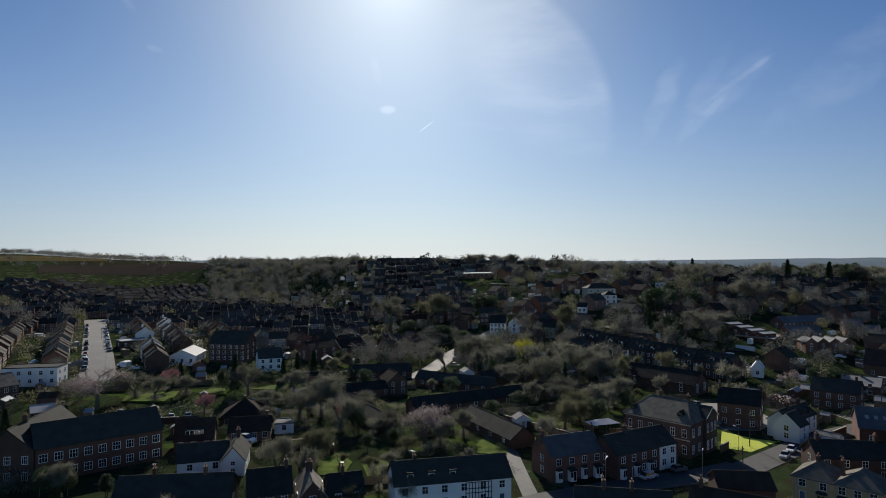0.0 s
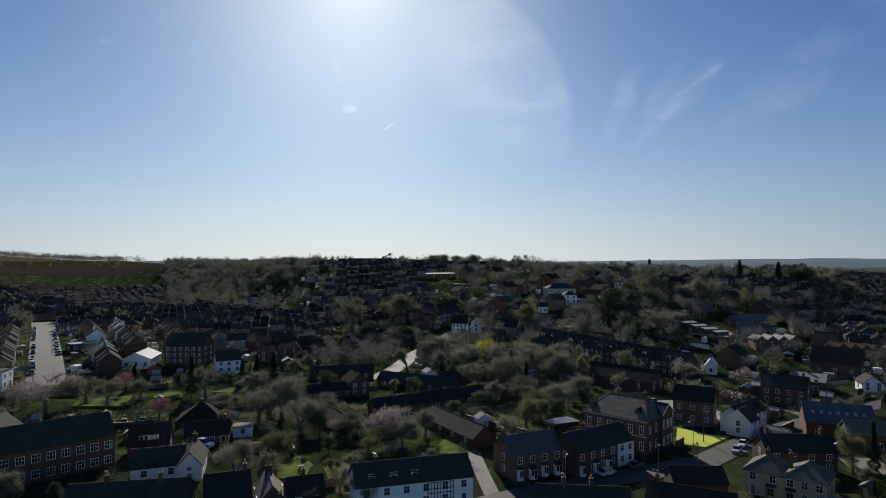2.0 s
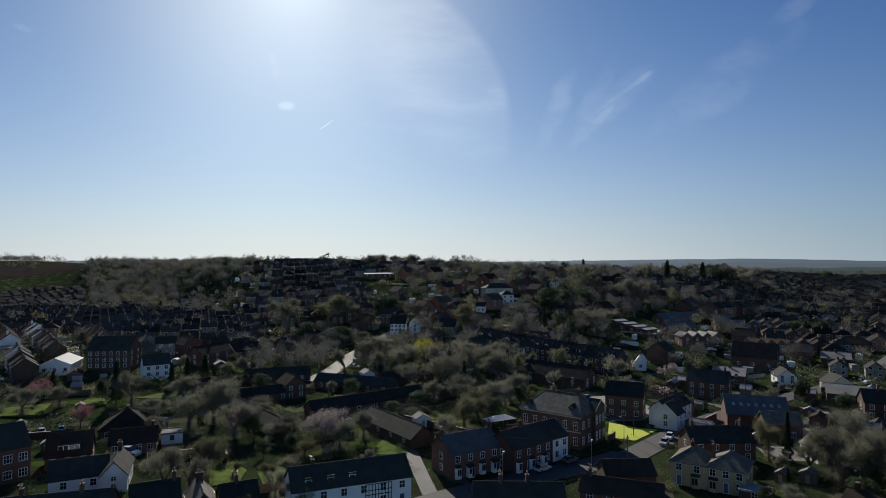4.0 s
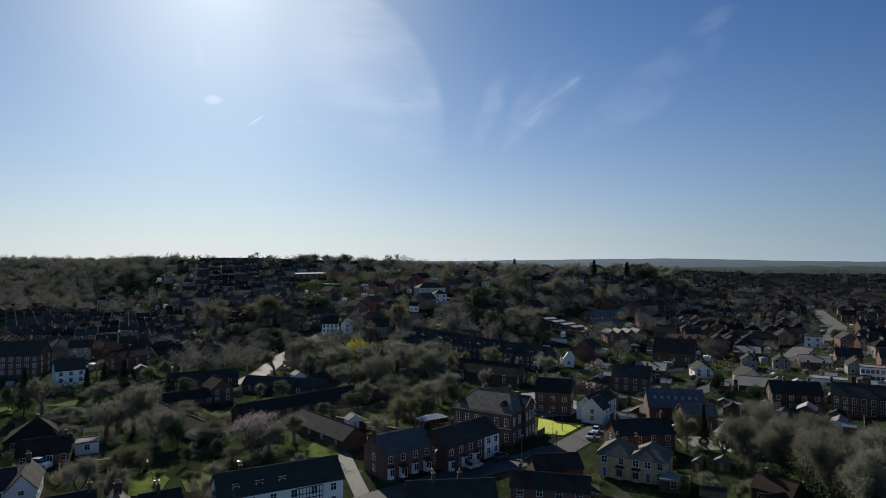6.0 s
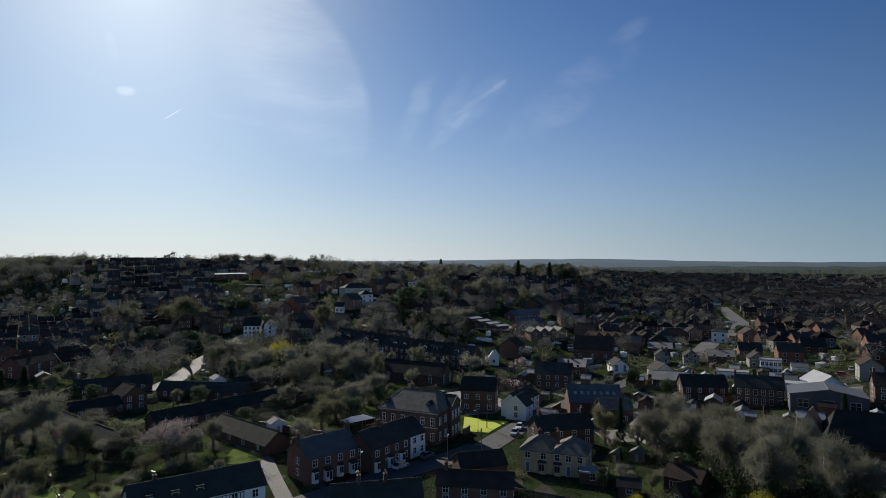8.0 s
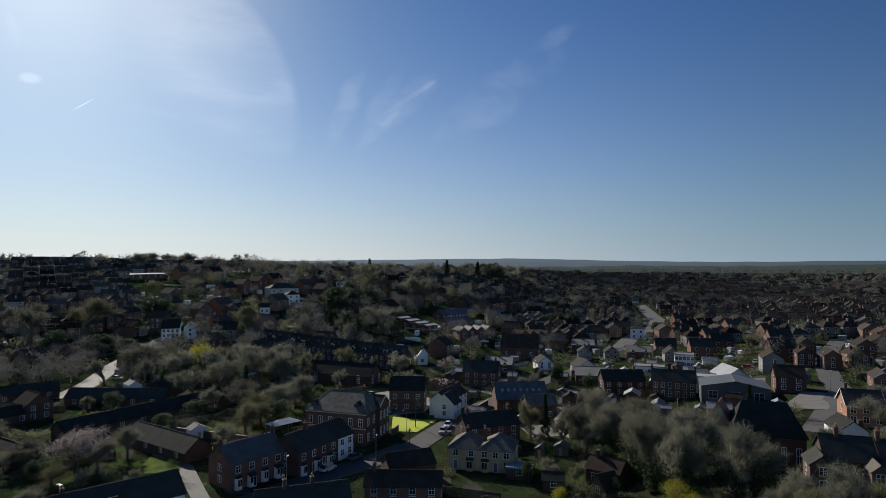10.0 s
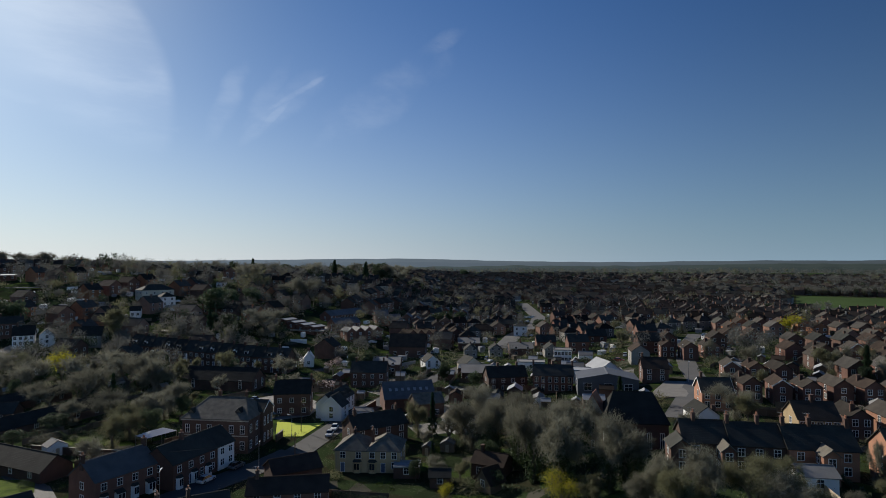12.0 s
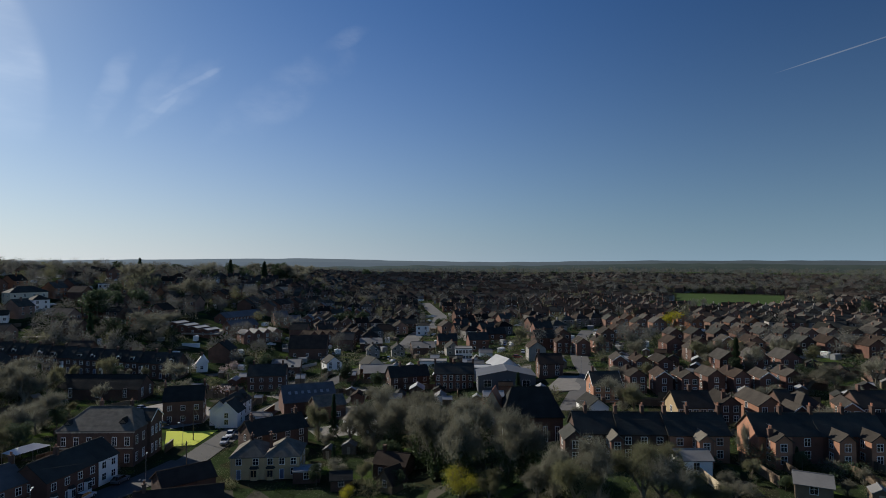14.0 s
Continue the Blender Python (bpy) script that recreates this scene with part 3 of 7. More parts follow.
def house(x, y, rot, w, d, h, wall=None, roof_mat=None, roof="gable", axis="x", pitch=38, storeys=2, bays=2, side=1, chimneys=((0.06, 0.5),), doors=(), label="", category="house",
          group="", name="house", close=False, win=(1.2, 1.45), over=0.3, base=None, pots=2, bars=1, back=True, barge=False, chim_mat=None, keep=True, run=None):
    """A building from its front left corner: walls, roof, chimneys, windows and doors. The front runs along rot (degrees)."""
    wall, roof_mat = wall or BRICK, roof_mat or SLATE
    a = radians(rot)
    cx, cy = x + math.cos(a) * w / 2 - math.sin(a) * d / 2, y + math.sin(a) * w / 2 + math.cos(a) * d / 2
    z = ground_height(cx, cy) if base is None else base
    top = thing(name, Matrix.Translation((x, y, z)) @ Matrix.Rotation(a, 4, "Z"), label, category, group)
    if keep:
        take_box(x, y, a, w, d)
    rise = math.tan(radians(pitch)) * ((min(w, d) if roof == "hip" else d if axis == "x" else w) / 2)
    part("wall", wall_geo(w, d, h, rise, axis, roof).mesh("wall", wall), top)
    part("roof", roof_geo(w, d, h, rise, axis, roof, over, run).mesh("roof", roof_mat), top)
    for fx, fy in chimneys:
        s, p, tops = chimney_mesh(1.3, pots, chim_mat or BRICK_DARK)
        zz = ridge_at(w, d, h, rise, axis, fx, fy) if roof == "gable" else h + rise * 0.85
        c = part("chimney", s, top, "", Matrix.Translation((fx * w, fy * d, zz)) @ Matrix.Rotation(0 if axis == "y" else radians(90), 4, "Z"))
        if close:
            for px, pz in tops:
                part("chimney_pot", p, c, "", Matrix.Translation((px, 0, pz)))
            if fx < 0.5:
                part("aerial", aerial_mesh(), c, "thin grey television aerial", Matrix.Translation((0, 0.3, 0.6)) @ Matrix.Rotation(x * 0.7, 4, "Z"))
    if barge:
        g = Geo()
        k = h + rise + 0.18
        e = h - rise * over / ((w if axis == "y" else d) / 2) + 0.18
        if axis == "y":
            for s in (0, 1):
                g.slab([(-over + s * (w + 2 * over), -over - 0.06, e), (w / 2, -over - 0.06, k), (w / 2, -over - 0.06, k - 0.28), (-over + s * (w + 2 * over), -over - 0.06, e - 0.28)][::1 if s else -1], 0.05)
        else:
            for xx in (-over - 0.06, w + over + 0.06):
                for s in (0, 1):
                    g.slab([(xx, -over + s * (d + 2 * over), e), (xx, d / 2, k), (xx, d / 2, k - 0.28), (xx, -over + s * (d + 2 * over), e - 0.28)], 0.05)
        part("bargeboard", g.mesh("bargeboard", FRAME), top)
    step = (h - 0.25) / storeys
    frame_me, pane_me, both_me = window_mesh(*win, bars)

    def put(m):
        if close:
            part("pane", pane_me, part("window", frame_me, top, "", m))
        else:
            part("window", both_me, top, "", m)

    def facade(length, count, m, has_door=()):
        for s in range(storeys):
            for i in range(count):
                px = length * (i + 0.5) / count
                if s == 0 and i in has_door:
                    part("door", door_mesh(), top, "", m @ Matrix.Translation((px, 0, 0.05)))
                    continue
                put(m @ Matrix.Translation((px, 0, s * step + (0.9 if s == 0 else 0.75))))

    facade(w, bays, Matrix.Identity(4), doors)
    if side:
        facade(d, side, Matrix.Translation((w, 0, 0)) @ Matrix.Rotation(radians(90), 4, "Z"))
        facade(d, side, Matrix.Translation((0, d, 0)) @ Matrix.Rotation(radians(-90), 4, "Z"))
    if back:
        facade(w, max(1, bays - 1), Matrix.Translation((w, d, 0)) @ Matrix.Rotation(radians(180), 4, "Z"))
    return top


def bay(parent, x, w=1.7, mat=None, two=False):
    """A white bay window on a house front."""
    h = 4.6 if two else 2.35
    b = part("bay_window", Geo().add([(-w / 2, 0, 0), (-w / 2 + 0.35, -0.6, 0), (w / 2 - 0.35, -0.6, 0), (w / 2, 0, 0), (-w / 2, 0, h), (-w / 2 + 0.35, -0.6, h), (w / 2 - 0.35, -0.6, h), (w / 2, 0, h)],
                                     [(0, 1, 5, 4), (1, 2, 6, 5), (2, 3, 7, 6), (4, 5, 6, 7), (0, 3, 2, 1)]).mesh("bay_window", mat or FRAME), parent, "white-painted bay window", Matrix.Translation((x, -0.01, 0)))
    part("bay_roof", Geo().add([(-w / 2 - 0.1, 0, h), (-w / 2 + 0.3, -0.72, h), (w / 2 - 0.3, -0.72, h), (w / 2 + 0.1, 0, h), (-w / 2 + 0.2, 0, h + 0.45), (w / 2 - 0.2, 0, h + 0.45)],
                               [(0, 1, 4), (1, 2, 5, 4), (2, 3, 5), (0, 3, 2, 1), (0, 4, 5, 3)]).mesh("bay_roof", SLATE), b)
    for z in ((0.75, 3.2) if two else (0.75,)):
        part("pane", Geo().box(-w / 2 + 0.42, -0.63, z, -0.05, -0.605, z + 1.3).box(0.05, -0.63, z, w / 2 - 0.42, -0.605, z + 1.3).mesh("pane", GLASS), b)


def porch(parent, x):
    p = part("porch", Geo().box(-0.75, -1.1, 0, 0.75, 0, 2.2).mesh("porch", FRAME), parent, "white glazed porch", Matrix.Translation((x, -0.01, 0)))
    part("porch_roof", Geo().slab([(-0.9, -1.25, 2.2), (0.9, -1.25, 2.2), (0.9, 0, 2.75), (-0.9, 0, 2.75)], 0.08).mesh("porch_roof", SLATE), p)
    part("pane", Geo().box(-0.62, -1.13, 0.9, -0.08, -1.105, 2.0).mesh("pane", GLASS), p)
    part("pane", Geo().box(0.08, -1.13, 0.2, 0.62, -1.105, 2.0).mesh("pane", GLASS), p)


def dormer(parent, x, y, z, w=1.6, h=1.3, deep=2.4, flat=False, mat=None):
    """A dormer window set into a roof slope that faces the front."""
    rise = 0.0 if flat else 0.5 * w
    m = Matrix.Translation((x - w / 2, y, z))
    d = part("dormer", wall_geo(w, deep, h, rise, "y", "flat" if flat else "gable").mesh("dormer", mat or FRAME), parent, "white-framed dormer window", m)
    part("dormer_roof", roof_geo(w, deep, h, rise or 0.1, "y", "flat" if flat else "gable", 0.15).mesh("dormer_roof", SLATE), d)
    k = max(1, round(w / 1.1))
    for i in range(k):
        a = w * i / k + 0.1
        part("pane", Geo().box(a, -0.03, 0.2, a + w / k - 0.2, -0.003, h - 0.12).mesh("pane", GLASS), d)


def rooflight(parent, x, y, z, pitch, w=0.8, h=1.2):
    part("rooflight", Geo().box(-w / 2, -h / 2, 0, w / 2, h / 2, 0.08).mesh("rooflight", SHEET), parent, "pale rooflight", Matrix.Translation((x, y, z)) @ Matrix.Rotation(radians(pitch), 4, "X"))


# ---- trees ----
def limbs(rng, height, spread, levels):
    """A trunk that forks into limbs; gives the tubes' geometry and the outer ends."""
    g, ends = Geo(), []

    def grow(p, d, length, r, level):
        q = p + d * length
        g.tube(p, q, r, r * 0.62, 6 if level == 0 else 4)
        if level >= 2:
            ends.append((p + d * length * rng.uniform(0.3, 0.9), (d + Vector((rng.uniform(-1, 1), rng.uniform(-1, 1), rng.uniform(-0.6, 0.6)))).normalized()))
        if level >= levels:
            ends.append((q, d))
            return
        k = rng.randint(3, 5) if level == 0 else rng.randint(2, 4)
        for i in range(k):
            turn = rng.uniform(0, 2 * math.pi)
            side = d.orthogonal().normalized()
            side.rotate(Matrix.Rotation(turn, 3, d))
            nd = (d * rng.uniform(0.5, 1.1) + side * rng.uniform(0.45, 0.9) * spread + Vector((0, 0, 0.18))).normalized()
            grow(p + d * length * rng.uniform(0.7, 1.0), nd, length * rng.uniform(0.55, 0.8), r * 0.52, level + 1)

    grow(Vector((0, 0, -0.3)), Vector((rng.uniform(-0.05, 0.05), rng.uniform(-0.05, 0.05), 1)).normalized(), height * 0.17, height * 0.017, 0)
    return g, ends


def strands(rng, centres, heading, length, width):
    """Thin triangles, one a twig, from each centre along its heading."""
    n = len(centres)
    side = rng.normal(size=(n, 3))
    side -= heading * (side * heading).sum(1)[:, None]
    side /= np.linalg.norm(side, axis=1)[:, None]
    l = length * rng.uniform(0.5, 1.4, (n, 1))
    w = width * rng.uniform(0.6, 1.3, (n, 1))
    return np.stack([centres - side * w, centres + side * w, centres + heading * l], 1)


def flakes(rng, centres, size):
    """Small leaves or needles: triangles at all angles."""
    n = len(centres)
    a, b = rng.normal(size=(n, 3)), rng.normal(size=(n, 3))
    a /= np.linalg.norm(a, axis=1)[:, None]
    b -= a * (a * b).sum(1)[:, None]
    b /= np.linalg.norm(b, axis=1)[:, None]
    s = size * rng.uniform(0.5, 1.3, (n, 1))
    return np.stack([centres - a * s, centres + a * s, centres + b * s * 1.5], 1)


def tree_meshes(kind, seed, detail):
    """Trunk and crown of one tree, about 10 m high (hedges and bushes are scaled from these)."""
    key = ("tree", kind, seed, detail)
    if key in SHARED:
        return SHARED[key]
    rng, pr = np.random.default_rng(seed * 17 + 5), random.Random(seed * 31 + 7)
    full = detail == "near"
    if kind in ("bare", "budding", "blossom", "pink", "ivy", "leafy"):
        levels = 4 if full else 3
        g, ends = limbs(pr, 10, {"bare": 0.8, "budding": 0.75, "blossom": 1.0, "pink": 0.95, "ivy": 0.6, "leafy": 0.7}[kind], levels)
        top = max(e.z for e, _ in ends)
        scale = 9.2 / top
        e = np.array([p * scale for p, _ in ends])
        h = np.array([d for _, d in ends])
        g.v = [(x * scale, y * scale, z * scale) for x, y, z in g.v]
        n = (5600 if full else 1100) if kind in ("blossom", "pink") else (6500 if full else 1700)
        pick = rng.integers(0, len(e), n)
        if kind in ("bare", "budding"):
            head = h[pick] * 0.9 + rng.normal(size=(n, 3)) * 0.6
            head /= np.linalg.norm(head, axis=1)[:, None]
            c = e[pick] - h[pick] * rng.uniform(0, 2.2, (n, 1)) + rng.normal(size=(n, 3)) * 0.25
            tri = strands(rng, c, head, 1.0 if full else 1.3, 0.021 if full else 0.045)
            k = n // 6
            a = rng.uniform(0, 6.283, k)
            low = np.stack([np.cos(a) * rng.uniform(0.1, 1.6, k), np.sin(a) * rng.uniform(0.1, 1.6, k), rng.uniform(0, 2.0, k)], 1)
            shoot = rng.normal(size=(k, 3)) * 0.5 + np.array([0, 0, 0.9])
            shoot /= np.linalg.norm(shoot, axis=1)[:, None]
            tri = np.concatenate([tri, strands(rng, low, shoot, 1.0, 0.014 if full else 0.05)])
            if kind == "budding":
                tri = np.concatenate([tri, flakes(rng, (c + head * rng.uniform(0.2, 1.0, (n, 1)))[::2], 0.045 if full else 0.11)])
        elif kind in ("blossom", "pink"):
            head = rng.normal(size=(n, 3)) + h[pick] * 0.6
            head /= np.linalg.norm(head, axis=1)[:, None]
            c = e[pick] - h[pick] * rng.uniform(0, 2.0, (n, 1)) + rng.normal(size=(n, 3)) * 0.4
            tri = np.concatenate([flakes(rng, c, 0.085 if full else 0.16), strands(rng, c[: n // 2], head[: n // 2], 0.7, 0.02 if full else 0.05)])
        elif kind == "ivy":
            head = h[pick] * 0.9 + rng.normal(size=(n, 3)) * 0.6
            head /= np.linalg.norm(head, axis=1)[:, None]
            c = e[pick] - h[pick] * rng.uniform(0, 2.2, (n, 1)) + rng.normal(size=(n, 3)) * 0.25
            tri = strands(rng, c, head, 1.0, 0.021 if full else 0.045)
            t = rng.uniform(0, 1, 2600)
            wide = 0.28 + 0.65 * np.sin(np.pi * np.clip(t * 1.05, 0, 1)) * (0.7 + 0.3 * np.sin(t * 19))
            a = rng.uniform(0, 6.283, 2600)
            wide = wide * rng.uniform(0.5, 2.1, 2600) * (1 + 0.45 * np.sin(a * 3 + t * 11))
            SHARED[("ivy", seed, detail)] = triangles("ivy", flakes(rng, np.stack([np.cos(a) * wide, np.sin(a) * wide, t * 6.6], 1), 0.15), IVY)
        else:
            c = e[pick] + rng.normal(size=(n, 3)) * np.array([0.75, 0.75, 0.6])
            tri = flakes(rng, c, 0.085 if full else 0.2)
        mat = {"bare": TWIG, "budding": TWIG_PALE, "blossom": BLOSSOM, "pink": PINK, "ivy": TWIG, "leafy": LIME}[kind]
        trunk = g.mesh("trunk", BARK)
    else:
        g = Geo().tube((0, 0, -0.3), (0, 0, 6), 0.22, 0.08, 6)
        trunk = g.mesh("trunk", BARK)
        n = 7000 if full else 2600
        if kind == "conifer":
            t = rng.uniform(0, 1, n) ** 0.75
            rad = (1 - t) * 2.0 + 0.12
            rad = rad * (0.75 + 0.35 * np.sin(t * 34 + rng.uniform(0, 6.28, n) * 0.25)) * rng.uniform(0.55, 1.05, n) ** 0.5
            a = rng.uniform(0, 6.283, n)
            c = np.stack([rad * np.cos(a), rad * np.sin(a), 0.5 + t * 9.3], 1)
            head = np.stack([np.cos(a), np.sin(a), -0.25 + 0 * a], 1)
            head /= np.linalg.norm(head, axis=1)[:, None]
            tri = np.concatenate([strands(rng, c, head, 0.5, 0.06 if full else 0.12), flakes(rng, c, 0.10 if full else 0.19)])
            mat = CONIFER
        else:
            lumps = rng.normal(size=(16, 3))
            lumps /= np.linalg.norm(lumps, axis=1)[:, None]
            lumps *= rng.uniform(0.35, 0.85, (16, 1))
            lumps = lumps * np.array([2.9, 2.9, 3.6]) + np.array([0, 0, 5.2])
            d = rng.normal(size=(n, 3))
            d /= np.linalg.norm(d, axis=1)[:, None]
            c = lumps[rng.integers(0, 16, n)] + d * (1.35 * rng.uniform(0.5, 1, (n, 1)) ** 0.4)
            c[:, 2] = np.maximum(c[:, 2], 0.3 + rng.uniform(0, 0.5, n))
            tri = flakes(rng, c, 0.13 if full else 0.24)
            mat = LEAF
    SHARED[key] = (trunk, triangles("crown", tri, mat))
    return SHARED[key]


TREE_WORDS = {
    "bare": ("bare grey-brown deciduous tree with fine twigs, rooted among gardens", "tree"),
    "budding": ("tree with yellowish-green spring buds on thin twigs", "tree"),
    "blossom": ("tree covered in pale spring blossom", "tree"),
    "pink": ("small tree with pink blossom in a garden", "tree"),
    "ivy": ("tall bare tree with its trunk wrapped in dark ivy", "tree"),
    "leafy": ("bright yellow-green tree in young leaf", "tree"),
    "conifer": ("dark green pointed conifer", "tree"),
    "round": ("dense dark green rounded evergreen tree", "tree"),
}


def tree(x, y, height, kind="bare", seed=0, width=1.0, near=None, group=""):
    r = math.hypot(x, y)
    near = r < 235 if near is None else near
    trunk, crown = tree_meshes(kind, seed % (4 if near else 6), "near" if near else "far")
    s = height / 10.0
    m = Matrix.Translation((x, y, ground_height(x, y))) @ Matrix.Rotation(seed * 2.4, 4, "Z") @ Matrix.Diagonal((s * width, s * width, s, 1))
    label, cat = TREE_WORDS[kind]
    top = thing("tree", m, label, cat, group)
    part("trunk", trunk, top)
    part("crown", crown, top)
    if kind == "ivy":
        part("ivy", SHARED[("ivy", seed % (4 if near else 6), "near" if near else "far")], top, "dark green climbing ivy")
    TAKEN.append((x, y, 1.2))
    return top


# ---- vehicles ----
def car_meshes():
    if "car" in SHARED:
        return SHARED["car"]
    # half-sections along the car: y, sill height, belt height, half width
    body, n = Geo(), 0
    rows = [(-2.1, 0.42, 0.62, 0.68), (-1.95, 0.28, 0.78, 0.82), (-1.0, 0.24, 0.92, 0.87), (0.4, 0.24, 0.95, 0.88), (1.6, 0.24, 0.95, 0.86), (2.0, 0.30, 0.88, 0.80), (2.12, 0.45, 0.78, 0.70)]
    v = []
    for y, s, b, w in rows:
        v += [(-w + 0.06, y, s), (w - 0.06, y, s), (w, y, s + 0.15), (w - 0.03, y, b - 0.08), (w - 0.12, y, b), (-w + 0.12, y, b), (-w + 0.03, y, b - 0.08), (-w, y, s + 0.15)]
    f = [tuple(i * 8 + k for k in (j, (j + 1) % 8)) + tuple((i + 1) * 8 + k for k in ((j + 1) % 8, j)) for i in range(len(rows) - 1) for j in range(8)]
    body.add(v, f + [tuple(range(7, -1, -1)), tuple(range((len(rows) - 1) * 8, len(rows) * 8))])
    roof = Geo().add([(-0.62, -0.25, 1.42), (0.62, -0.25, 1.42), (0.62, 1.2, 1.45), (-0.62, 1.2, 1.45), (-0.58, -0.15, 1.49), (0.58, -0.15, 1.49), (0.58, 1.1, 1.5), (-0.58, 1.1, 1.5)],
                     [(0, 1, 5, 4), (1, 2, 6, 5), (2, 3, 7, 6), (3, 0, 4, 7), (4, 5, 6, 7), (3, 2, 1, 0)])
    glass = Geo().add([(-0.76, -1.0, 0.9), (0.76, -1.0, 0.9), (0.76, 1.9, 0.93), (-0.76, 1.9, 0.93), (-0.61, -0.24, 1.43), (0.61, -0.24, 1.43), (0.61, 1.19, 1.46), (-0.61, 1.19, 1.46)],
                      [(0, 1, 5, 4), (1, 2, 6, 5), (2, 3, 7, 6), (3, 0, 4, 7), (4, 5, 6, 7)])
    wheel = Geo().tube((-0.11, 0, 0), (0.11, 0, 0), 0.32, 0.32, 12).tube((-0.115, 0, 0), (0.115, 0, 0), 0.19, 0.19, 8, 1)
    lamp = Geo().box(-0.16, -0.03, -0.07, 0.16, 0.03, 0.07)
    SHARED["car"] = (body, roof, glass.mesh("glasshouse", GLASS), wheel.mesh("wheel", RUBBER, METAL), lamp.mesh("headlight", FRAME))
    return SHARED["car"]


CAR_WORDS = ("white", "silver", "black", "dark grey", "blue", "red")


def car(x, y, rot, paint=0, size=1.0, where="parked at the kerb of the street", tall=1.0):
    body, roof, glass, wheel, lamp = car_meshes()
    key = ("car", paint)
    if key not in SHARED:
        SHARED[key] = (body.mesh("body", CAR_PAINTS[paint]), roof.mesh("car_roof", CAR_PAINTS[paint]))
    m = Matrix.Translation((x, y, ground_height(x, y) + 0.1 + 0.0004 * math.hypot(x, y))) @ Matrix.Rotation(radians(rot), 4, "Z") @ Matrix.Diagonal((size, size, size * tall, 1))
    top = thing("car", m, CAR_WORDS[paint] + " hatchback car " + where, "car", "parked cars")
    part("body", SHARED[key][0], top)
    part("car_roof", SHARED[key][1], top)
    part("car_glass", glass, top)
    for wx in (-0.78, 0.78):
        for wy in (-1.3, 1.3):
            part("wheel", wheel, top, "", Matrix.Translation((wx, wy, 0.32)))
    for wx in (-0.55, 0.55):
        part("headlight", lamp, top, "", Matrix.Translation((wx, -2.03, 0.66)))
    return top


# ---- streets ----
strip("road_west", [(-124, 219), (-134, 238), (-175, 309), (-217, 382), (-235, 412)], 12.0, ASPHALT_PALE, "wide grey street lined with parked cars")
strip("road_pub", [(56, 127), (68, 136), (77, 143), (90, 153), (103, 162), (114, 168), (144, 184), (190, 205)], 7.0, ASPHALT, "grey asphalt street past a white house")
strip("road_terrace", [(-30, 99), (2, 107), (20, 117), (36, 124), (56, 131), (66, 136)], 7.5, ASPHALT, "dark asphalt street in front of brick terraces")
strip("road_lane", [(17, 119), (16.6, 130), (16.3, 146), (12, 160)], 3.2, ASPHALT_PALE, "pale gravel lane between hedges")
strip("road_court", [(-12, 240), (-4, 264), (4, 300), (18, 321), (34, 332)], 8.0, PAVING, "pale access road into a courtyard")
strip("road_estate", [(134, 76), (151, 83), (180, 95), (200, 109), (225, 124.5), (262, 143), (300, 160)], 6.5, ASPHALT_PALE, "grey suburban street")
strip("road_north", [(225, 225), (269, 258), (318, 284), (352, 312), (385, 350), (430, 402)], 10.0, ASPHALT_PALE, "wide grey street climbing through the town")
strip("road_right", [(122, 62), (128, 55), (137, 42), (147, 30), (157, 18), (168, 4), (176, -8)], 4.6, ASPHALT, "dark back street between terraces")


def patch(name, corners, mat, label, lift=0.05, kind="structure", category="ground", thick=0.5):
    """A flat plot: lawn, yard or car park."""
    cx, cy = sum(p[0] for p in corners) / len(corners), sum(p[1] for p in corners) / len(corners)
    z = ground_height(cx, cy) + lift
    area = sum(a[0] * b[1] - b[0] * a[1] for a, b in zip(corners, corners[1:] + corners[:1]))
    pts = corners if area > 0 else corners[::-1]
    if name != "garden_plot":
        TAKEN.append((cx, cy, (min(math.dist(p, (cx, cy)) for p in corners) + max(math.dist(p, (cx, cy)) for p in corners)) / 2))
    return tagged(new(name, Geo().slab([(x, y, z) for x, y in pts], thick).mesh(name, mat)), label, category, kind=kind)


patch("car_park", [(70, 178), (79.5, 197), (95, 199), (96, 176), (85, 165), (76.5, 166)], PAVING, "pale concrete car park behind a brick hall")
patch("turf", [(74.7, 164.5), (80.2, 157.4), (84.5, 155.1), (73.6, 146.6), (68.0, 150.6)], TURF, "bright yellow-green artificial turf court", 0.09)
for corners, words in (([(-18.3, 194.7), (-9.3, 207.0), (-4.5, 205.2), (-8.0, 196.2), (-14.6, 189.1)], "sunlit green lawn in a courtyard"), ([(-28.7, 140.7), (-24.6, 145.7), (-20.5, 139.0), (-21.0, 131.0), (-26.6, 130.3)], "sunlit green back garden lawn"),
                       ([(-18.3, 137.9), (-12.3, 141.9), (-10.1, 131.3), (-16.0, 129.6)], "rough sunlit back garden lawn"), ([(-102.0, 194.6), (-106.1, 209.7), (-90.3, 211.2), (-86.4, 193.8)], "sunlit green lawn under blossoming trees"),
                       ([(-82.4, 206.2), (-79.4, 221.4), (-72.5, 205.0)], "small sunlit green lawn"), ([(-66.6, 212.9), (-60.0, 221.2), (-56.4, 211.9)], "small sunlit green lawn"), ([(33.0, 436.0), (40.3, 440.0), (52.2, 430.5), (40.0, 424.0)], "sunlit green meadow on the slope")):
    patch("lawn", corners, GRASS, words, 0.22)
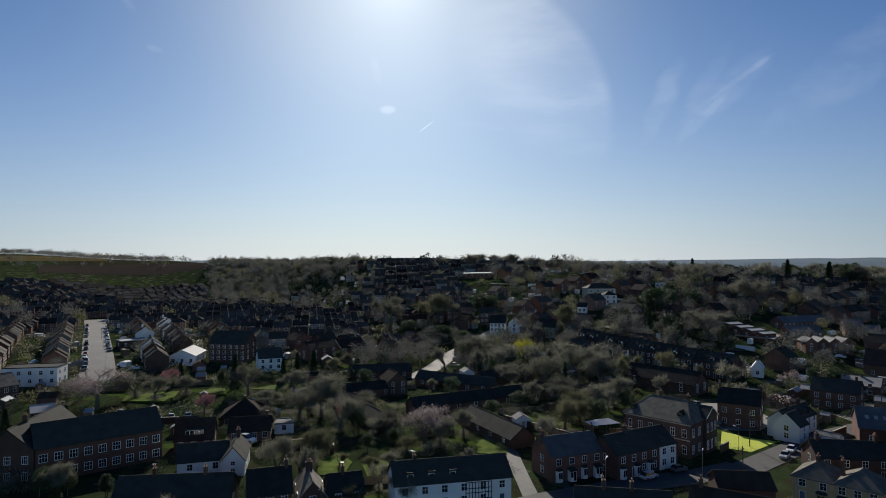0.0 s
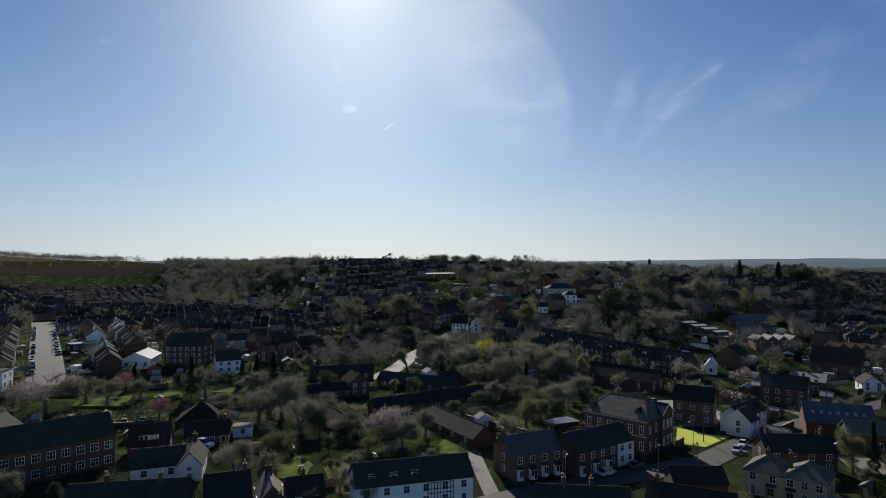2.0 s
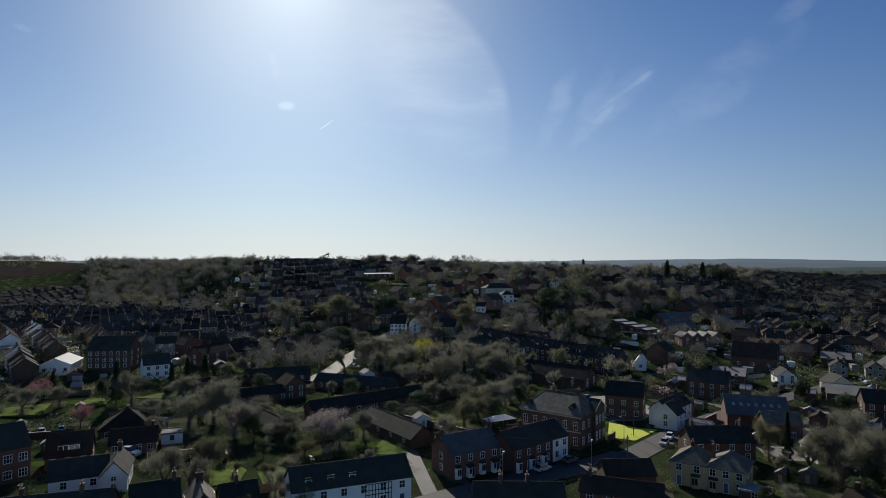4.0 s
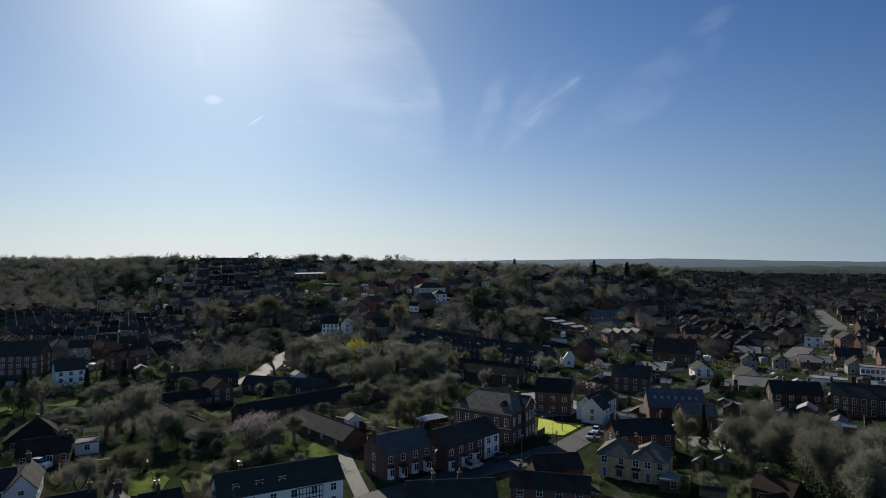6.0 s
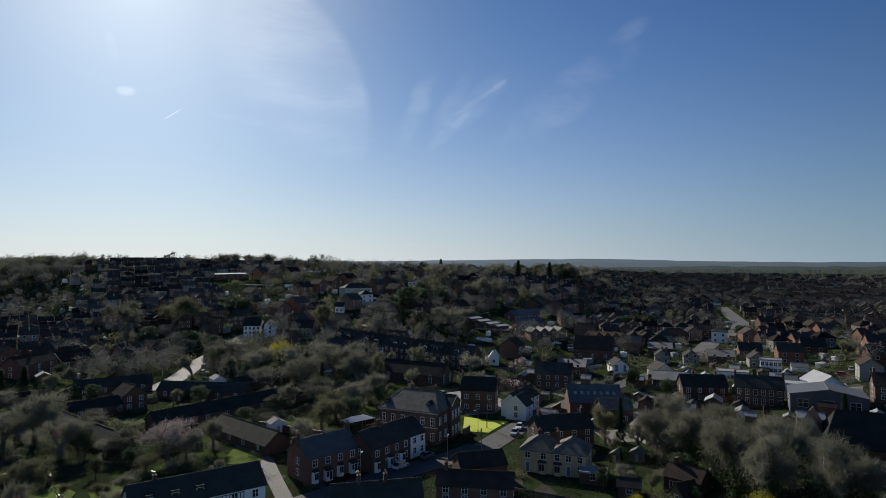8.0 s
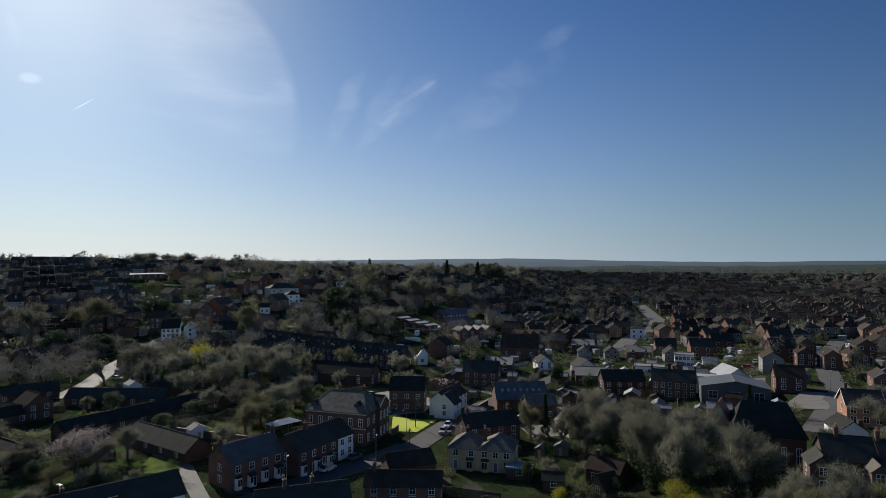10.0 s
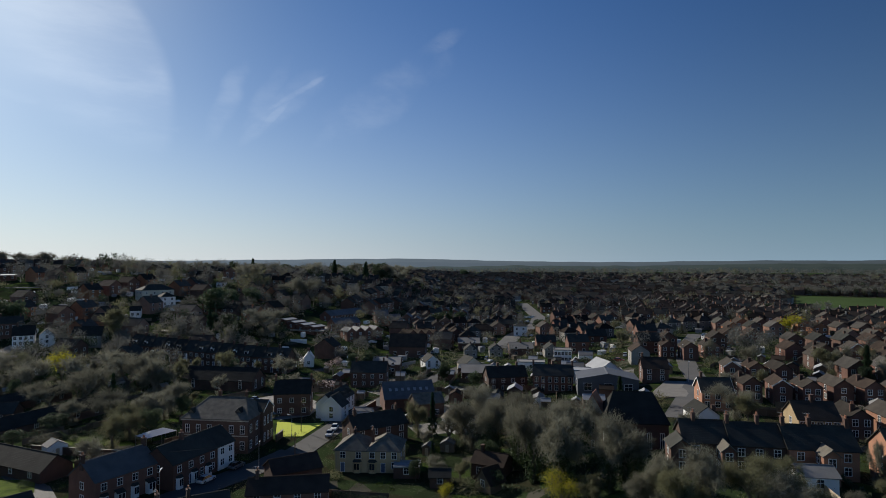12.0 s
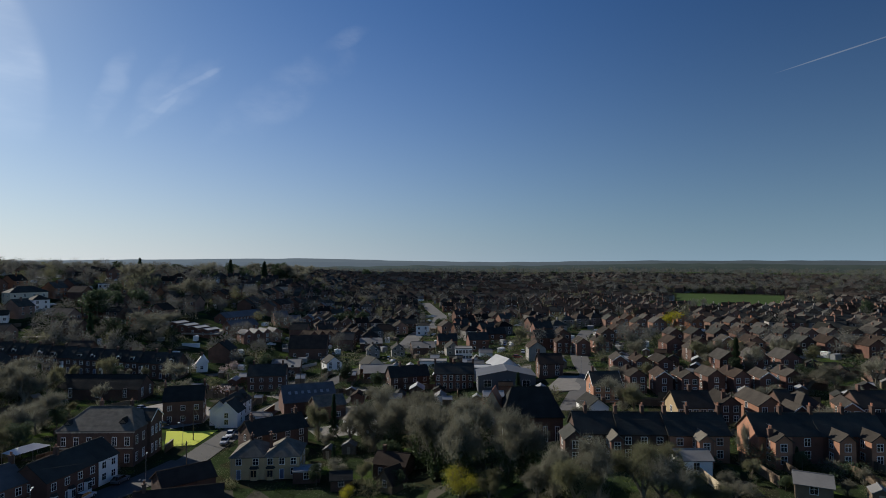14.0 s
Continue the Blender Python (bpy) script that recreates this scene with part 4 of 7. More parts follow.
for corners, words in (([(20.0, 177.0), (29.0, 184.0), (35.0, 172.0), (27.0, 166.0)], "sunlit vegetable plot with paths behind the terraces"), ([(22.0, 157.0), (28.0, 164.0), (34.0, 158.5), (29.0, 152.5)], "rough green garden behind the terraces"), ([(6.0, 146.0), (10.0, 157.0), (16.0, 152.0), (15.0, 144.0)], "rough green back garden")):
    patch("garden_plot", corners, GRASS, words, 0.2)
for corners, words in (([(15.2, 332.9), (20.0, 330.0), (29.7, 307.3), (17.5, 308.6)], "pale paved forecourt with parked cars"), ([(80.0, 325.4), (84.0, 327.0), (90.0, 317.5), (86.0, 314.0)], "pale paved terrace between gardens"),
                       ([(30.0, 444.0), (34.0, 446.0), (46.2, 432.5), (40.3, 429.8)], "pale concrete drive on the slope"), ([(-46.7, 364.0), (-20.6, 352.6), (-20.6, 346.6), (-46.0, 357.0)], "pale paved court between low houses"),
                       ([(81.1, 448.5), (104.2, 441.8), (104.6, 436.0), (82.0, 443.0)], "pale yard with parked vans"), ([(148.1, 92.7), (172.6, 101.6), (178.1, 94.5), (156.1, 85.9)], "wide grey yard in front of the works"),
                       ([(141.0, 296.0), (158.0, 314.0), (170.0, 303.0), (152.0, 280.0)], "bare pale ground beside new houses")):
    patch("forecourt", corners, PAVING, words, 0.25)

# ---- the near buildings ----
mill = house(-83.1, 125.3, 41, 24.5, 11, 7.0, BRICK, SLATE, storeys=2, bays=9, side=3, chimneys=(), pitch=36, close=True, win=(1.6, 1.75), bars=2, label="long two-storey red-brick building with white sash windows and a slate roof", category="building", name="brick_building")
house(-93.4, 124.0, 8, 10.0, 22, 7.0, BRICK_DARK, SLATE, axis="y", storeys=2, bays=3, side=4, chimneys=((0.5, 0.3),), pitch=40, close=True, win=(1.25, 1.7), bars=2, label="gabled dark brick wing with white sash windows", category="building", name="brick_building")
chalet = house(-64.0, 146.1, 15.8, 8.8, 9, 2.7, BRICK, TILE, storeys=1, bays=3, side=1, chimneys=(), pitch=42, close=True, label="brick chalet bungalow with a dormer in its dark tiled roof", category="house", name="bungalow")
house(-46.8, 129.5, 12, 4.8, 11, 3.4, RENDER, SLATE, axis="y", storeys=2, bays=1, side=2, chimneys=((0.5, 0.85),), pitch=48, win=(1.0, 0.9), close=True, label="white-rendered cottage with a steep gable and slate roof", name="cottage")
house(-56.3, 130.0, 17.6, 10.2, 6.5, 2.8, RENDER, SLATE, storeys=1, bays=2, side=1, chimneys=(), pitch=42, close=True, label="low white cottage wing under a dark slate roof", name="cottage")
house(-58.5, 108.3, 6.5, 20, 8.5, 2.9, BRICK_DARK, SLATE, storeys=1, bays=5, side=1, chimneys=((0.3, 0.5), (0.75, 0.5)), pitch=36, close=True, label="row of dark brick cottages under a long slate roof", category="house", name="cottage_row")
house(-34.4, 108.3, 18, 7.6, 8.5, 3.9, BRICK_DARK, SLATE, storeys=2, bays=3, side=1, chimneys=((0.9, 0.5),), pitch=38, close=True, label="small brick house with a dark slate roof", name="house")
house(-25.5, 108.6, 18, 5.0, 9.5, 3.4, BRICK_DARK, SLATE_OLD, axis="y", storeys=2, bays=1, side=2, chimneys=((0.5, 0.75),), pitch=48, close=True, label="brick house with a steep weathered slate gable and tall chimneys", name="house", pots=3)
house(-20.3, 110.2, 17, 6.2, 7.5, 3.2, BRICK_DARK, SLATE, storeys=2, bays=2, side=1, chimneys=((0.45, 0.5),), pitch=36, close=True, label="dark brick house wing with a slate roof", name="house")
white_row = house(-8.6, 110.5, 13.1, 22, 8.5, 5.0, RENDER, SLATE, storeys=2, bays=6, side=1, chimneys=((0.2, 0.6),), pitch=35, close=True, doors=(5,), label="white-rendered row with black half-timbering and a slate roof", name="half_timbered_row")
g = Geo()
for i in range(9):
    g.box(13.1 + i * 0.62, -0.07, 0.2, 13.22 + i * 0.62, -0.005, 4.6)
for zz in (0.2, 1.5, 2.6, 3.4, 4.5):
    g.box(13.1, -0.075, zz, 18.2, -0.005, zz + 0.13)
part("timber_frame", g.mesh("timber_frame", BLACK_BEAM), white_row, "black-painted timber framing")
terrace_a = house(22.5, 126.3, 22.5, 12.6, 8.2, 5.2, BRICK, SLATE_BLUE, storeys=2, bays=4, side=1, chimneys=((0.0, 0.5), (1.0, 0.5)), pitch=36, close=True, doors=(1,), label="red-brick terrace pair with white porches and a blue slate roof", name="terraced_house")
terrace_b = house(36.3, 127.6, 30, 12.5, 8.2, 5.2, BRICK, SLATE, storeys=2, bays=4, side=1, chimneys=((0.5, 0.5),), pitch=36, close=True, doors=(1,), label="red-brick terraced houses with white bay windows", name="terraced_house")
house(47.3, 133.9, 30, 5.2, 8.2, 5.2, RENDER, SLATE, storeys=2, bays=2, side=1, chimneys=(), pitch=36, close=True, label="white-painted end terrace house with a dark slate roof", name="terraced_house")
hall = house(45.5, 153.4, -47.0, 16.6, 13, 8.0, BRICK_DARK, SLATE_OLD, roof="hip", run=3.6, storeys=2, bays=6, side=4, chimneys=((0.3, 0.7), (0.72, 0.7)), pitch=30, close=True, win=(1.1, 2.0), label="large Victorian dark-brick hall with a weathered hipped slate roof", category="hall", name="brick_hall")
house(62.2, 145.2, 43, 6.2, 6.5, 8.5, BRICK_DARK, SLATE, axis="y", storeys=2, bays=3, side=1, chimneys=(), pitch=33, close=True, win=(0.9, 2.1), barge=True, label="gabled brick front of a Victorian hall with tall windows", category="hall", name="brick_hall")
pub = house(88.9, 156.6, 38, 15.5, 6.0, 4.4, RENDER, SLATE, storeys=2, bays=5, side=1, chimneys=((0.3, 0.5), (0.75, 0.5)), pitch=40, close=True, label="white-rendered public house with black gables and a slate roof", category="pub", name="white_pub")
house(84.8, 157.6, -50, 6.2, 6, 4.2, RENDER, SLATE, axis="y", storeys=2, bays=1, side=1, chimneys=(), pitch=42, close=True, label="white gabled front wing of a public house", category="pub", name="white_pub", barge=True)
house(76.5, 171.0, -33, 10.5, 9, 6.5, BRICK_DARK, SLATE, storeys=2, bays=3, side=2, chimneys=((0.0, 0.5), (1.0, 0.5)), pitch=36, close=True, label="tall dark brick house beside the car park", name="house")
semi = house(66.6, 117.4, -44, 6.9, 9.0, 4.7, BRICK_BUFF, SLATE_OLD, roof="hip", storeys=2, bays=2, side=2, chimneys=((0.5, 0.5),), pitch=33, close=True, doors=(0,), label="buff-brick villa with a hipped slate roof, joined to its twin", name="semi_detached_villa")
twin = house(71.6, 112.6, -44, 7.2, 9.0, 4.7, BRICK_BUFF, SLATE_OLD, roof="hip", storeys=2, bays=3, side=2, chimneys=((0.08, 0.5),), pitch=33, close=True, doors=(1,), label="buff-brick villa with a hipped slate roof and sunlit side wall", name="semi_detached_villa")
barn = house(104.2, 153.6, -26, 15.5, 12, 4.0, BRICK, SLATE_BLUE, storeys=1, bays=3, side=0, chimneys=(), pitch=34, close=True, label="brick workshop with rooflights in its blue slate roof", category="workshop", name="workshop")
house(-61.1, 167.6, 11.6, 12.2, 12, 2.6, BRICK_DARK, TILE, roof="hip", storeys=1, bays=3, side=1, chimneys=((0.5, 0.5),), pitch=34, label="broad bungalow under a hipped brown tiled roof", name="bungalow")
house(-53.9, 154.2, 11.8, 10.1, 8, 2.6, BRICK, TILE, storeys=1, bays=4, side=1, chimneys=((0.9, 0.5),), pitch=34, label="low brick bungalow with a row of white windows", name="bungalow")
house(-44.5, 162.1, 13.4, 4.9, 5.5, 2.5, RENDER, FLAT_ROOF, roof="flat", storeys=1, bays=1, side=0, chimneys=(), label="pale flat-roofed garage in a back garden", name="garage", category="garage")
house(-114.0, 169.8, 36.1, 5.4, 7, 3.0, BRICK_DARK, SHEET, storeys=1, bays=2, side=0, chimneys=(), pitch=22, label="yard building under a pale sheet roof", name="outbuilding", category="outbuilding")
house(-107.6, 160.5, 30.7, 4.5, 5, 2.8, BRICK_DARK, SHEET, storeys=1, bays=2, side=0, chimneys=(), pitch=18, label="low yard shed under a pale sheet roof", name="outbuilding", category="outbuilding")
house(-98.7, 161.5, 35.9, 5.8, 5, 2.6, BRICK_DARK, FLAT_ROOF, storeys=1, bays=2, side=0, chimneys=(), pitch=15, label="low yard building under a grey felt roof", name="outbuilding", category="outbuilding")
house(-136.3, 185.8, 64.5, 7.4, 9, 5.2, BRICK_DARK, SLATE_OLD, storeys=2, bays=3, side=1, chimneys=((0.5, 0.5),), pitch=36, label="dark brick house at the street corner", name="house")
house(-110.0, 245.3, 6.8, 10.4, 16, 3.4, RENDER, SHEET, axis="y", storeys=1, bays=3, side=2, chimneys=(), pitch=24, label="white hall with a broad pale gable", name="hall", category="hall")
house(-145.3, 276.0, 40.4, 11.4, 9, 3.2, BRICK_DARK, SHEET, roof="flat", storeys=1, bays=3, side=1, chimneys=(), label="flat-roofed garage with a pale fascia", name="garage", category="garage")
house(-71.5, 237.8, 24.2, 9.0, 9, 5.0, RENDER, SLATE, storeys=2, bays=3, side=1, chimneys=((0.5, 0.5),), pitch=36, label="white-rendered semi-detached house with a slate roof", name="house")
house(-56.1, 259.7, 57.7, 16.9, 8, 5.0, BRICK, TILE, storeys=2, bays=3, side=1, chimneys=((0.5, 0.5),), pitch=36, label="brick semi-detached house with a brown roof", name="house")
house(-46.3, 278.8, 45.1, 14.3, 8, 5.0, BRICK, TILE, storeys=2, bays=3, side=1, chimneys=((0.9, 0.5),), pitch=38, label="brick house with a white-edged gable", name="house", barge=True)
house(24.6, 321.1, -10, 8.0, 9, 5.0, RENDER, SLATE, storeys=2, bays=4, side=1, chimneys=((0.2, 0.5),), pitch=40, label="white-rendered house among trees", name="house")
house(95.4, 360.5, 4.0, 7.5, 9, 5.5, RENDER, SLATE, roof="hip", storeys=2, bays=2, side=2, chimneys=(), pitch=30, label="tall white villa on the slope", name="villa")
house(42.4, 105.9, -30.9, 14.1, 6.5, 4.0, BRICK, TILE, storeys=2, bays=4, side=1, chimneys=((0.1, 0.5),), pitch=30, close=True, label="red-brick house with a low brown roof", name="house")
house(51.0, 113.5, -7.2, 9.8, 7, 3.6, BRICK_DARK, TILE, storeys=1, bays=3, side=0, chimneys=(), pitch=30, close=True, label="dark brick workshop with a broad tiled roof", name="outbuilding", category="workshop")
house(22.0, 101.3, -10.0, 15.4, 8, 4.0, BRICK_DARK, SLATE, storeys=2, bays=4, side=1, chimneys=((0.3, 0.5), (0.6, 0.5)), pitch=36, close=True, label="dark house roof with two chimneys near the street", name="house")
house(78.0, 127.7, -7.5, 14.4, 8, 4.6, BRICK_DARK, SLATE, storeys=2, bays=4, side=1, chimneys=((0.1, 0.5), (0.9, 0.5)), pitch=34, label="dark brick row behind the villas", name="house", close=True)
house(115.9, 193.1, -42.5, 12.7, 9, 5.5, BRICK_DARK, SLATE, storeys=2, bays=4, side=1, chimneys=((0.1, 0.5), (0.9, 0.5)), pitch=36, label="dark brick corner shop with white windows", name="corner_shop", category="shop")
house(67.5, 228.6, -50.0, 27.2, 10, 3.6, BRICK_DARK, SLATE, storeys=2, bays=3, side=2, chimneys=(), pitch=38, label="big dark slate-roofed house with rooflights", name="house")
house(146.5, 152.7, -31.0, 13.8, 8.5, 5.0, BRICK_DARK, SLATE, storeys=2, bays=4, side=1, chimneys=((0.3, 0.5), (0.8, 0.5)), pitch=36, label="dark brick houses with slate roofs", name="terraced_house")
house(159.9, 205.4, -21.8, 6.8, 8, 3.0, RENDER, SLATE, axis="y", storeys=2, bays=2, side=1, chimneys=(), pitch=38, label="white gabled house with a slate roof", name="house")
house(169.3, 190.6, -15.9, 7.8, 8, 2.8, CREAM, SLATE, axis="y", storeys=1, bays=2, side=1, chimneys=(), pitch=36, label="cream gabled shop with a slate roof", name="shop", category="shop")
house(82.9, 90.5, -90.7, 4.6, 4, 1.9, TIMBER, TILE, axis="y", storeys=1, bays=1, side=0, chimneys=(), pitch=48, label="steep-roofed timber garden building", name="outbuilding", category="outbuilding")
house(104.7, 38.5, -48.7, 5.4, 5, 2.6, RENDER, FLAT_ROOF, storeys=1, bays=1, side=0, chimneys=(), pitch=24, label="pale garden garage with a mossy roof", name="garage", category="garage")
house(106.7, 21.8, -76.5, 5.0, 5, 2.2, TIMBER, FLAT_ROOF, axis="x", storeys=1, bays=1, side=0, chimneys=(), pitch=24, label="timber garden shed with a grey felt roof", name="outbuilding", category="shed")
house(73.9, 105.8, -41.5, 5.4, 4, 2.3, BRICK_DARK, SHEET, roof="flat", storeys=1, bays=1, side=0, chimneys=(), label="lean-to with a pale corrugated sheet roof behind the villas", name="outbuilding", category="outbuilding")
house(86.6, 95.6, -66.0, 7.0, 6, 3.0, BRICK_DARK, TILE, storeys=1, bays=2, side=0, chimneys=((0.2, 0.5),), pitch=30, label="dark brick outbuilding among the garden trees", name="outbuilding", category="outbuilding")
house(76.3, 96.6, -39.8, 4.1, 4, 2.2, BRICK_DARK, SLATE, storeys=1, bays=1, side=0, chimneys=(), pitch=28, label="low brick wash-house behind the villas", name="outbuilding", category="outbuilding")
house(106.9, 141.8, -20.1, 8.7, 7, 4.2, BRICK_DARK, SLATE_OLD, storeys=1, bays=2, side=1, chimneys=(), pitch=34, close=True, label="brick shed beyond the villas with a pale slate roof", name="outbuilding", category="outbuilding")
house(105.5, 122.7, -9.2, 6.3, 7, 3.0, RENDER, SLATE_OLD, axis="y", storeys=1, bays=1, side=1, chimneys=(), pitch=38, close=True, label="pale gabled cottage among trees", name="cottage")

# the streets on the slope to the east
church = house(103.1, 74.0, -48.7, 12.2, 10.5, 6.0, BRICK_DARK, SLATE, roof="hip", run=2.2, storeys=1, bays=5, side=2, chimneys=(), pitch=43, close=True, win=(0.9, 3.2), category="church", label="dark brick church with a steep slate roof, half hidden by trees", name="church")
house(105.5, 81.5, -62, 4.5, 4.2, 8.2, STONE, TILE_CLAY, axis="y", storeys=2, bays=1, side=1, chimneys=(), pitch=60, close=True, win=(0.7, 1.6), category="tower", label="pale stone church porch tower with a steep clay-tiled roof", name="church_turret")
house(100.3, 55.6, -48.7, 7.8, 8, 5.0, BRICK_DARK, SLATE, storeys=2, bays=2, side=1, chimneys=((0.3, 0.5),), pitch=36, close=True, label="dark brick terrace with a long slate roof and a skylight", name="terraced_house")
house(97.2, 56.3, -48.7, 3.7, 5, 4.6, BRICK_DARK, SLATE, axis="y", storeys=2, bays=1, side=1, chimneys=(), pitch=38, close=True, category="house", back=False, label="gabled back wing of dark brick with one white window", name="outbuilding")
house(104.9, 49.4, -48.7, 8.6, 8, 5.0, BRICK_DARK, SLATE, storeys=2, bays=3, side=1, chimneys=((0.02, 0.5), (0.6, 0.5)), pitch=36, close=True, label="dark brick terrace with white back windows under a slate roof", name="terraced_house")
house(101.5, 49.5, -48.7, 2.2, 3.5, 4.6, BRICK, SLATE_OLD, axis="y", storeys=2, bays=1, side=1, chimneys=(), pitch=40, close=True, category="house", back=False, label="narrow gabled back wing with a pale slate edge", name="outbuilding")
house(110.2, 42.4, -48.7, 10.8, 8, 5.0, BRICK_ORANGE, SLATE, storeys=2, bays=3, side=1, chimneys=((0.03, 0.5), (0.42, 0.5), (0.97, 0.5)), pitch=37, close=True, label="brick terrace with a sunlit orange gable and tall end chimney", name="terraced_house")
house(110.8, 37.4, -48.7, 2.5, 4.5, 4.8, BRICK_ORANGE, SLATE_OLD, axis="y", storeys=2, bays=1, side=1, chimneys=(), pitch=38, close=True, category="house", back=False, label="gabled brick back wing catching the sun on one side", name="outbuilding")
house(120.3, 30.3, -48.7, 6.1, 8, 5.0, BRICK_ORANGE, SLATE, storeys=2, bays=1, side=1, chimneys=((0.97, 0.5),), pitch=37, close=True, group="terrace with rear wings", label="end terrace house with a tall sunlit orange-brick gable", name="terraced_house")
house(118.8, 27.2, -48.7, 2.9, 4.6, 4.9, BRICK_ORANGE, TILE_GREY, axis="y", storeys=2, bays=1, side=1, chimneys=((0.1, 0.5),), pitch=37, close=True, category="house", group="rear wings of the terrace", back=False, label="gabled brick back wing with a sunlit side wall", name="outbuilding")
house(124.1, 26.0, -48.7, 6.1, 8, 5.0, BRICK, SLATE, storeys=2, bays=1, side=0, chimneys=((0.97, 0.5),), pitch=37, close=True, group="terrace with rear wings", label="red-brick terraced house with a slate roof and back wing", name="terraced_house")
house(127.9, 21.6, -48.7, 6.1, 8, 5.0, BRICK, SLATE, storeys=2, bays=1, side=0, chimneys=((0.97, 0.5),), pitch=37, close=True, group="terrace with rear wings", label="red-brick terraced house with a slate roof and back wing", name="terraced_house")
house(126.2, 18.8, -48.7, 2.9, 4.6, 4.9, BRICK_ORANGE, TILE_GREY, axis="y", storeys=2, bays=1, side=1, chimneys=(), pitch=37, close=True, category="house", group="rear wings of the terrace", back=False, label="gabled brick back wing with a sunlit side wall", name="outbuilding")
house(131.7, 17.3, -48.7, 6.1, 8, 5.0, BRICK, SLATE, storeys=2, bays=1, side=0, chimneys=((0.97, 0.5),), pitch=37, close=True, group="terrace with rear wings", label="red-brick terraced house with a slate roof and back wing", name="terraced_house")
house(129.9, 14.6, -48.7, 2.9, 4.6, 4.9, BRICK_ORANGE, TILE_GREY, axis="y", storeys=2, bays=1, side=1, chimneys=(), pitch=37, close=True, category="house", group="rear wings of the terrace", back=False, label="gabled brick back wing with a sunlit side wall", name="outbuilding")
house(135.6, 12.9, -48.7, 6.1, 8, 5.0, BRICK, SLATE, storeys=2, bays=1, side=0, chimneys=((0.97, 0.5),), pitch=37, close=True, group="terrace with rear wings", label="red-brick terraced house with a slate roof and back wing", name="terraced_house")
house(133.7, 10.4, -48.7, 2.9, 4.6, 4.9, BRICK_ORANGE, TILE_GREY, axis="y", storeys=2, bays=1, side=1, chimneys=(), pitch=37, close=True, category="house", group="rear wings of the terrace", back=False, label="gabled brick back wing with a sunlit side wall", name="outbuilding")
house(139.4, 8.6, -48.7, 6.1, 8, 5.0, BRICK, SLATE, storeys=2, bays=1, side=0, chimneys=((0.97, 0.5),), pitch=37, close=True, group="terrace with rear wings", label="red-brick terraced house with a slate roof and back wing", name="terraced_house")
house(137.4, 6.1, -48.7, 2.9, 4.6, 4.9, BRICK, TILE_GREY, axis="y", storeys=2, bays=1, side=1, chimneys=(), pitch=37, close=True, category="house", group="rear wings of the terrace", back=False, label="gabled brick back wing with a sunlit side wall", name="outbuilding")
house(143.2, 4.2, -48.7, 6.1, 8, 5.0, BRICK, SLATE, storeys=2, bays=1, side=0, chimneys=((0.97, 0.5),), pitch=37, close=True, group="terrace with rear wings", label="red-brick terraced house with a slate roof and back wing", name="terraced_house")
house(141.1, 1.9, -48.7, 2.9, 4.6, 4.9, BRICK, TILE_GREY, axis="y", storeys=2, bays=1, side=1, chimneys=(), pitch=37, close=True, category="house", group="rear wings of the terrace", back=False, label="gabled brick back wing with a sunlit side wall", name="outbuilding")
house(147.0, -0.1, -48.7, 6.1, 8, 5.0, BRICK, SLATE, storeys=2, bays=1, side=0, chimneys=((0.97, 0.5),), pitch=37, close=True, group="terrace with rear wings", label="red-brick terraced house with a slate roof and back wing", name="terraced_house")
house(144.8, -2.3, -48.7, 2.9, 4.6, 4.9, BRICK, TILE_GREY, axis="y", storeys=2, bays=1, side=1, chimneys=(), pitch=37, close=True, category="house", group="rear wings of the terrace", back=False, label="gabled brick back wing with a sunlit side wall", name="outbuilding")
house(133.2, 49.4, -48.7, 7.8, 8, 4.8, BRICK_BUFF, TILE_GREY, storeys=2, side=1, pitch=35, bays=5, chimneys=((0.5, 0.5),), label="cream-gabled modern house with a dark roof and a band of windows", name="house")
house(142.7, 43.5, -48.7, 4.5, 8.5, 4.8, BRICK_DARK, TILE_GREY, storeys=2, side=1, pitch=35, axis="y", bays=2, chimneys=((0.3, 0.2),), close=True, label="brown-brick modern house with a front gable", name="house")
house(147.4, 37.0, -48.7, 5.3, 11, 4.6, BRICK_ORANGE, TILE_GREY, storeys=2, side=1, pitch=35, axis="y", bays=2, chimneys=(), label="orange-brick modern house with a long sunlit side", name="house")
house(156.9, 34.0, -48.7, 3.1, 9, 3.0, BRICK_DARK, TILE_GREY, storeys=1, side=1, pitch=35, bays=1, chimneys=(), label="low link house under a grey tiled roof", name="house")
house(152.4, 31.7, -48.7, 4.5, 6, 2.8, BRICK_DARK, TILE_GREY, axis="y", storeys=1, side=1, pitch=38, bays=1, chimneys=(), barge=True, category="garage", label="small gabled garage with white bargeboards", name="garage")
house(156.4, 30.9, -48.7, 6.7, 10, 3.2, BRICK_DARK, TILE_GREY, roof="hip", storeys=1, side=1, pitch=38, bays=3, chimneys=(), label="bungalow under a broad grey hipped roof", name="bungalow")
house(155.4, 22.6, -66, 3.8, 8, 4.8, BRICK_ORANGE, TILE_GREY, storeys=2, side=1, pitch=35, axis="y", bays=2, chimneys=(), barge=True, label="orange-brick gabled house standing in the sun", name="house")
house(159.5, 19.5, -48.7, 9.0, 8, 4.8, BRICK_DARK, TILE_GREY, storeys=2, side=1, pitch=35, bays=4, chimneys=((0.2, 0.5),), label="modern house with a long grey tiled roof", name="house")
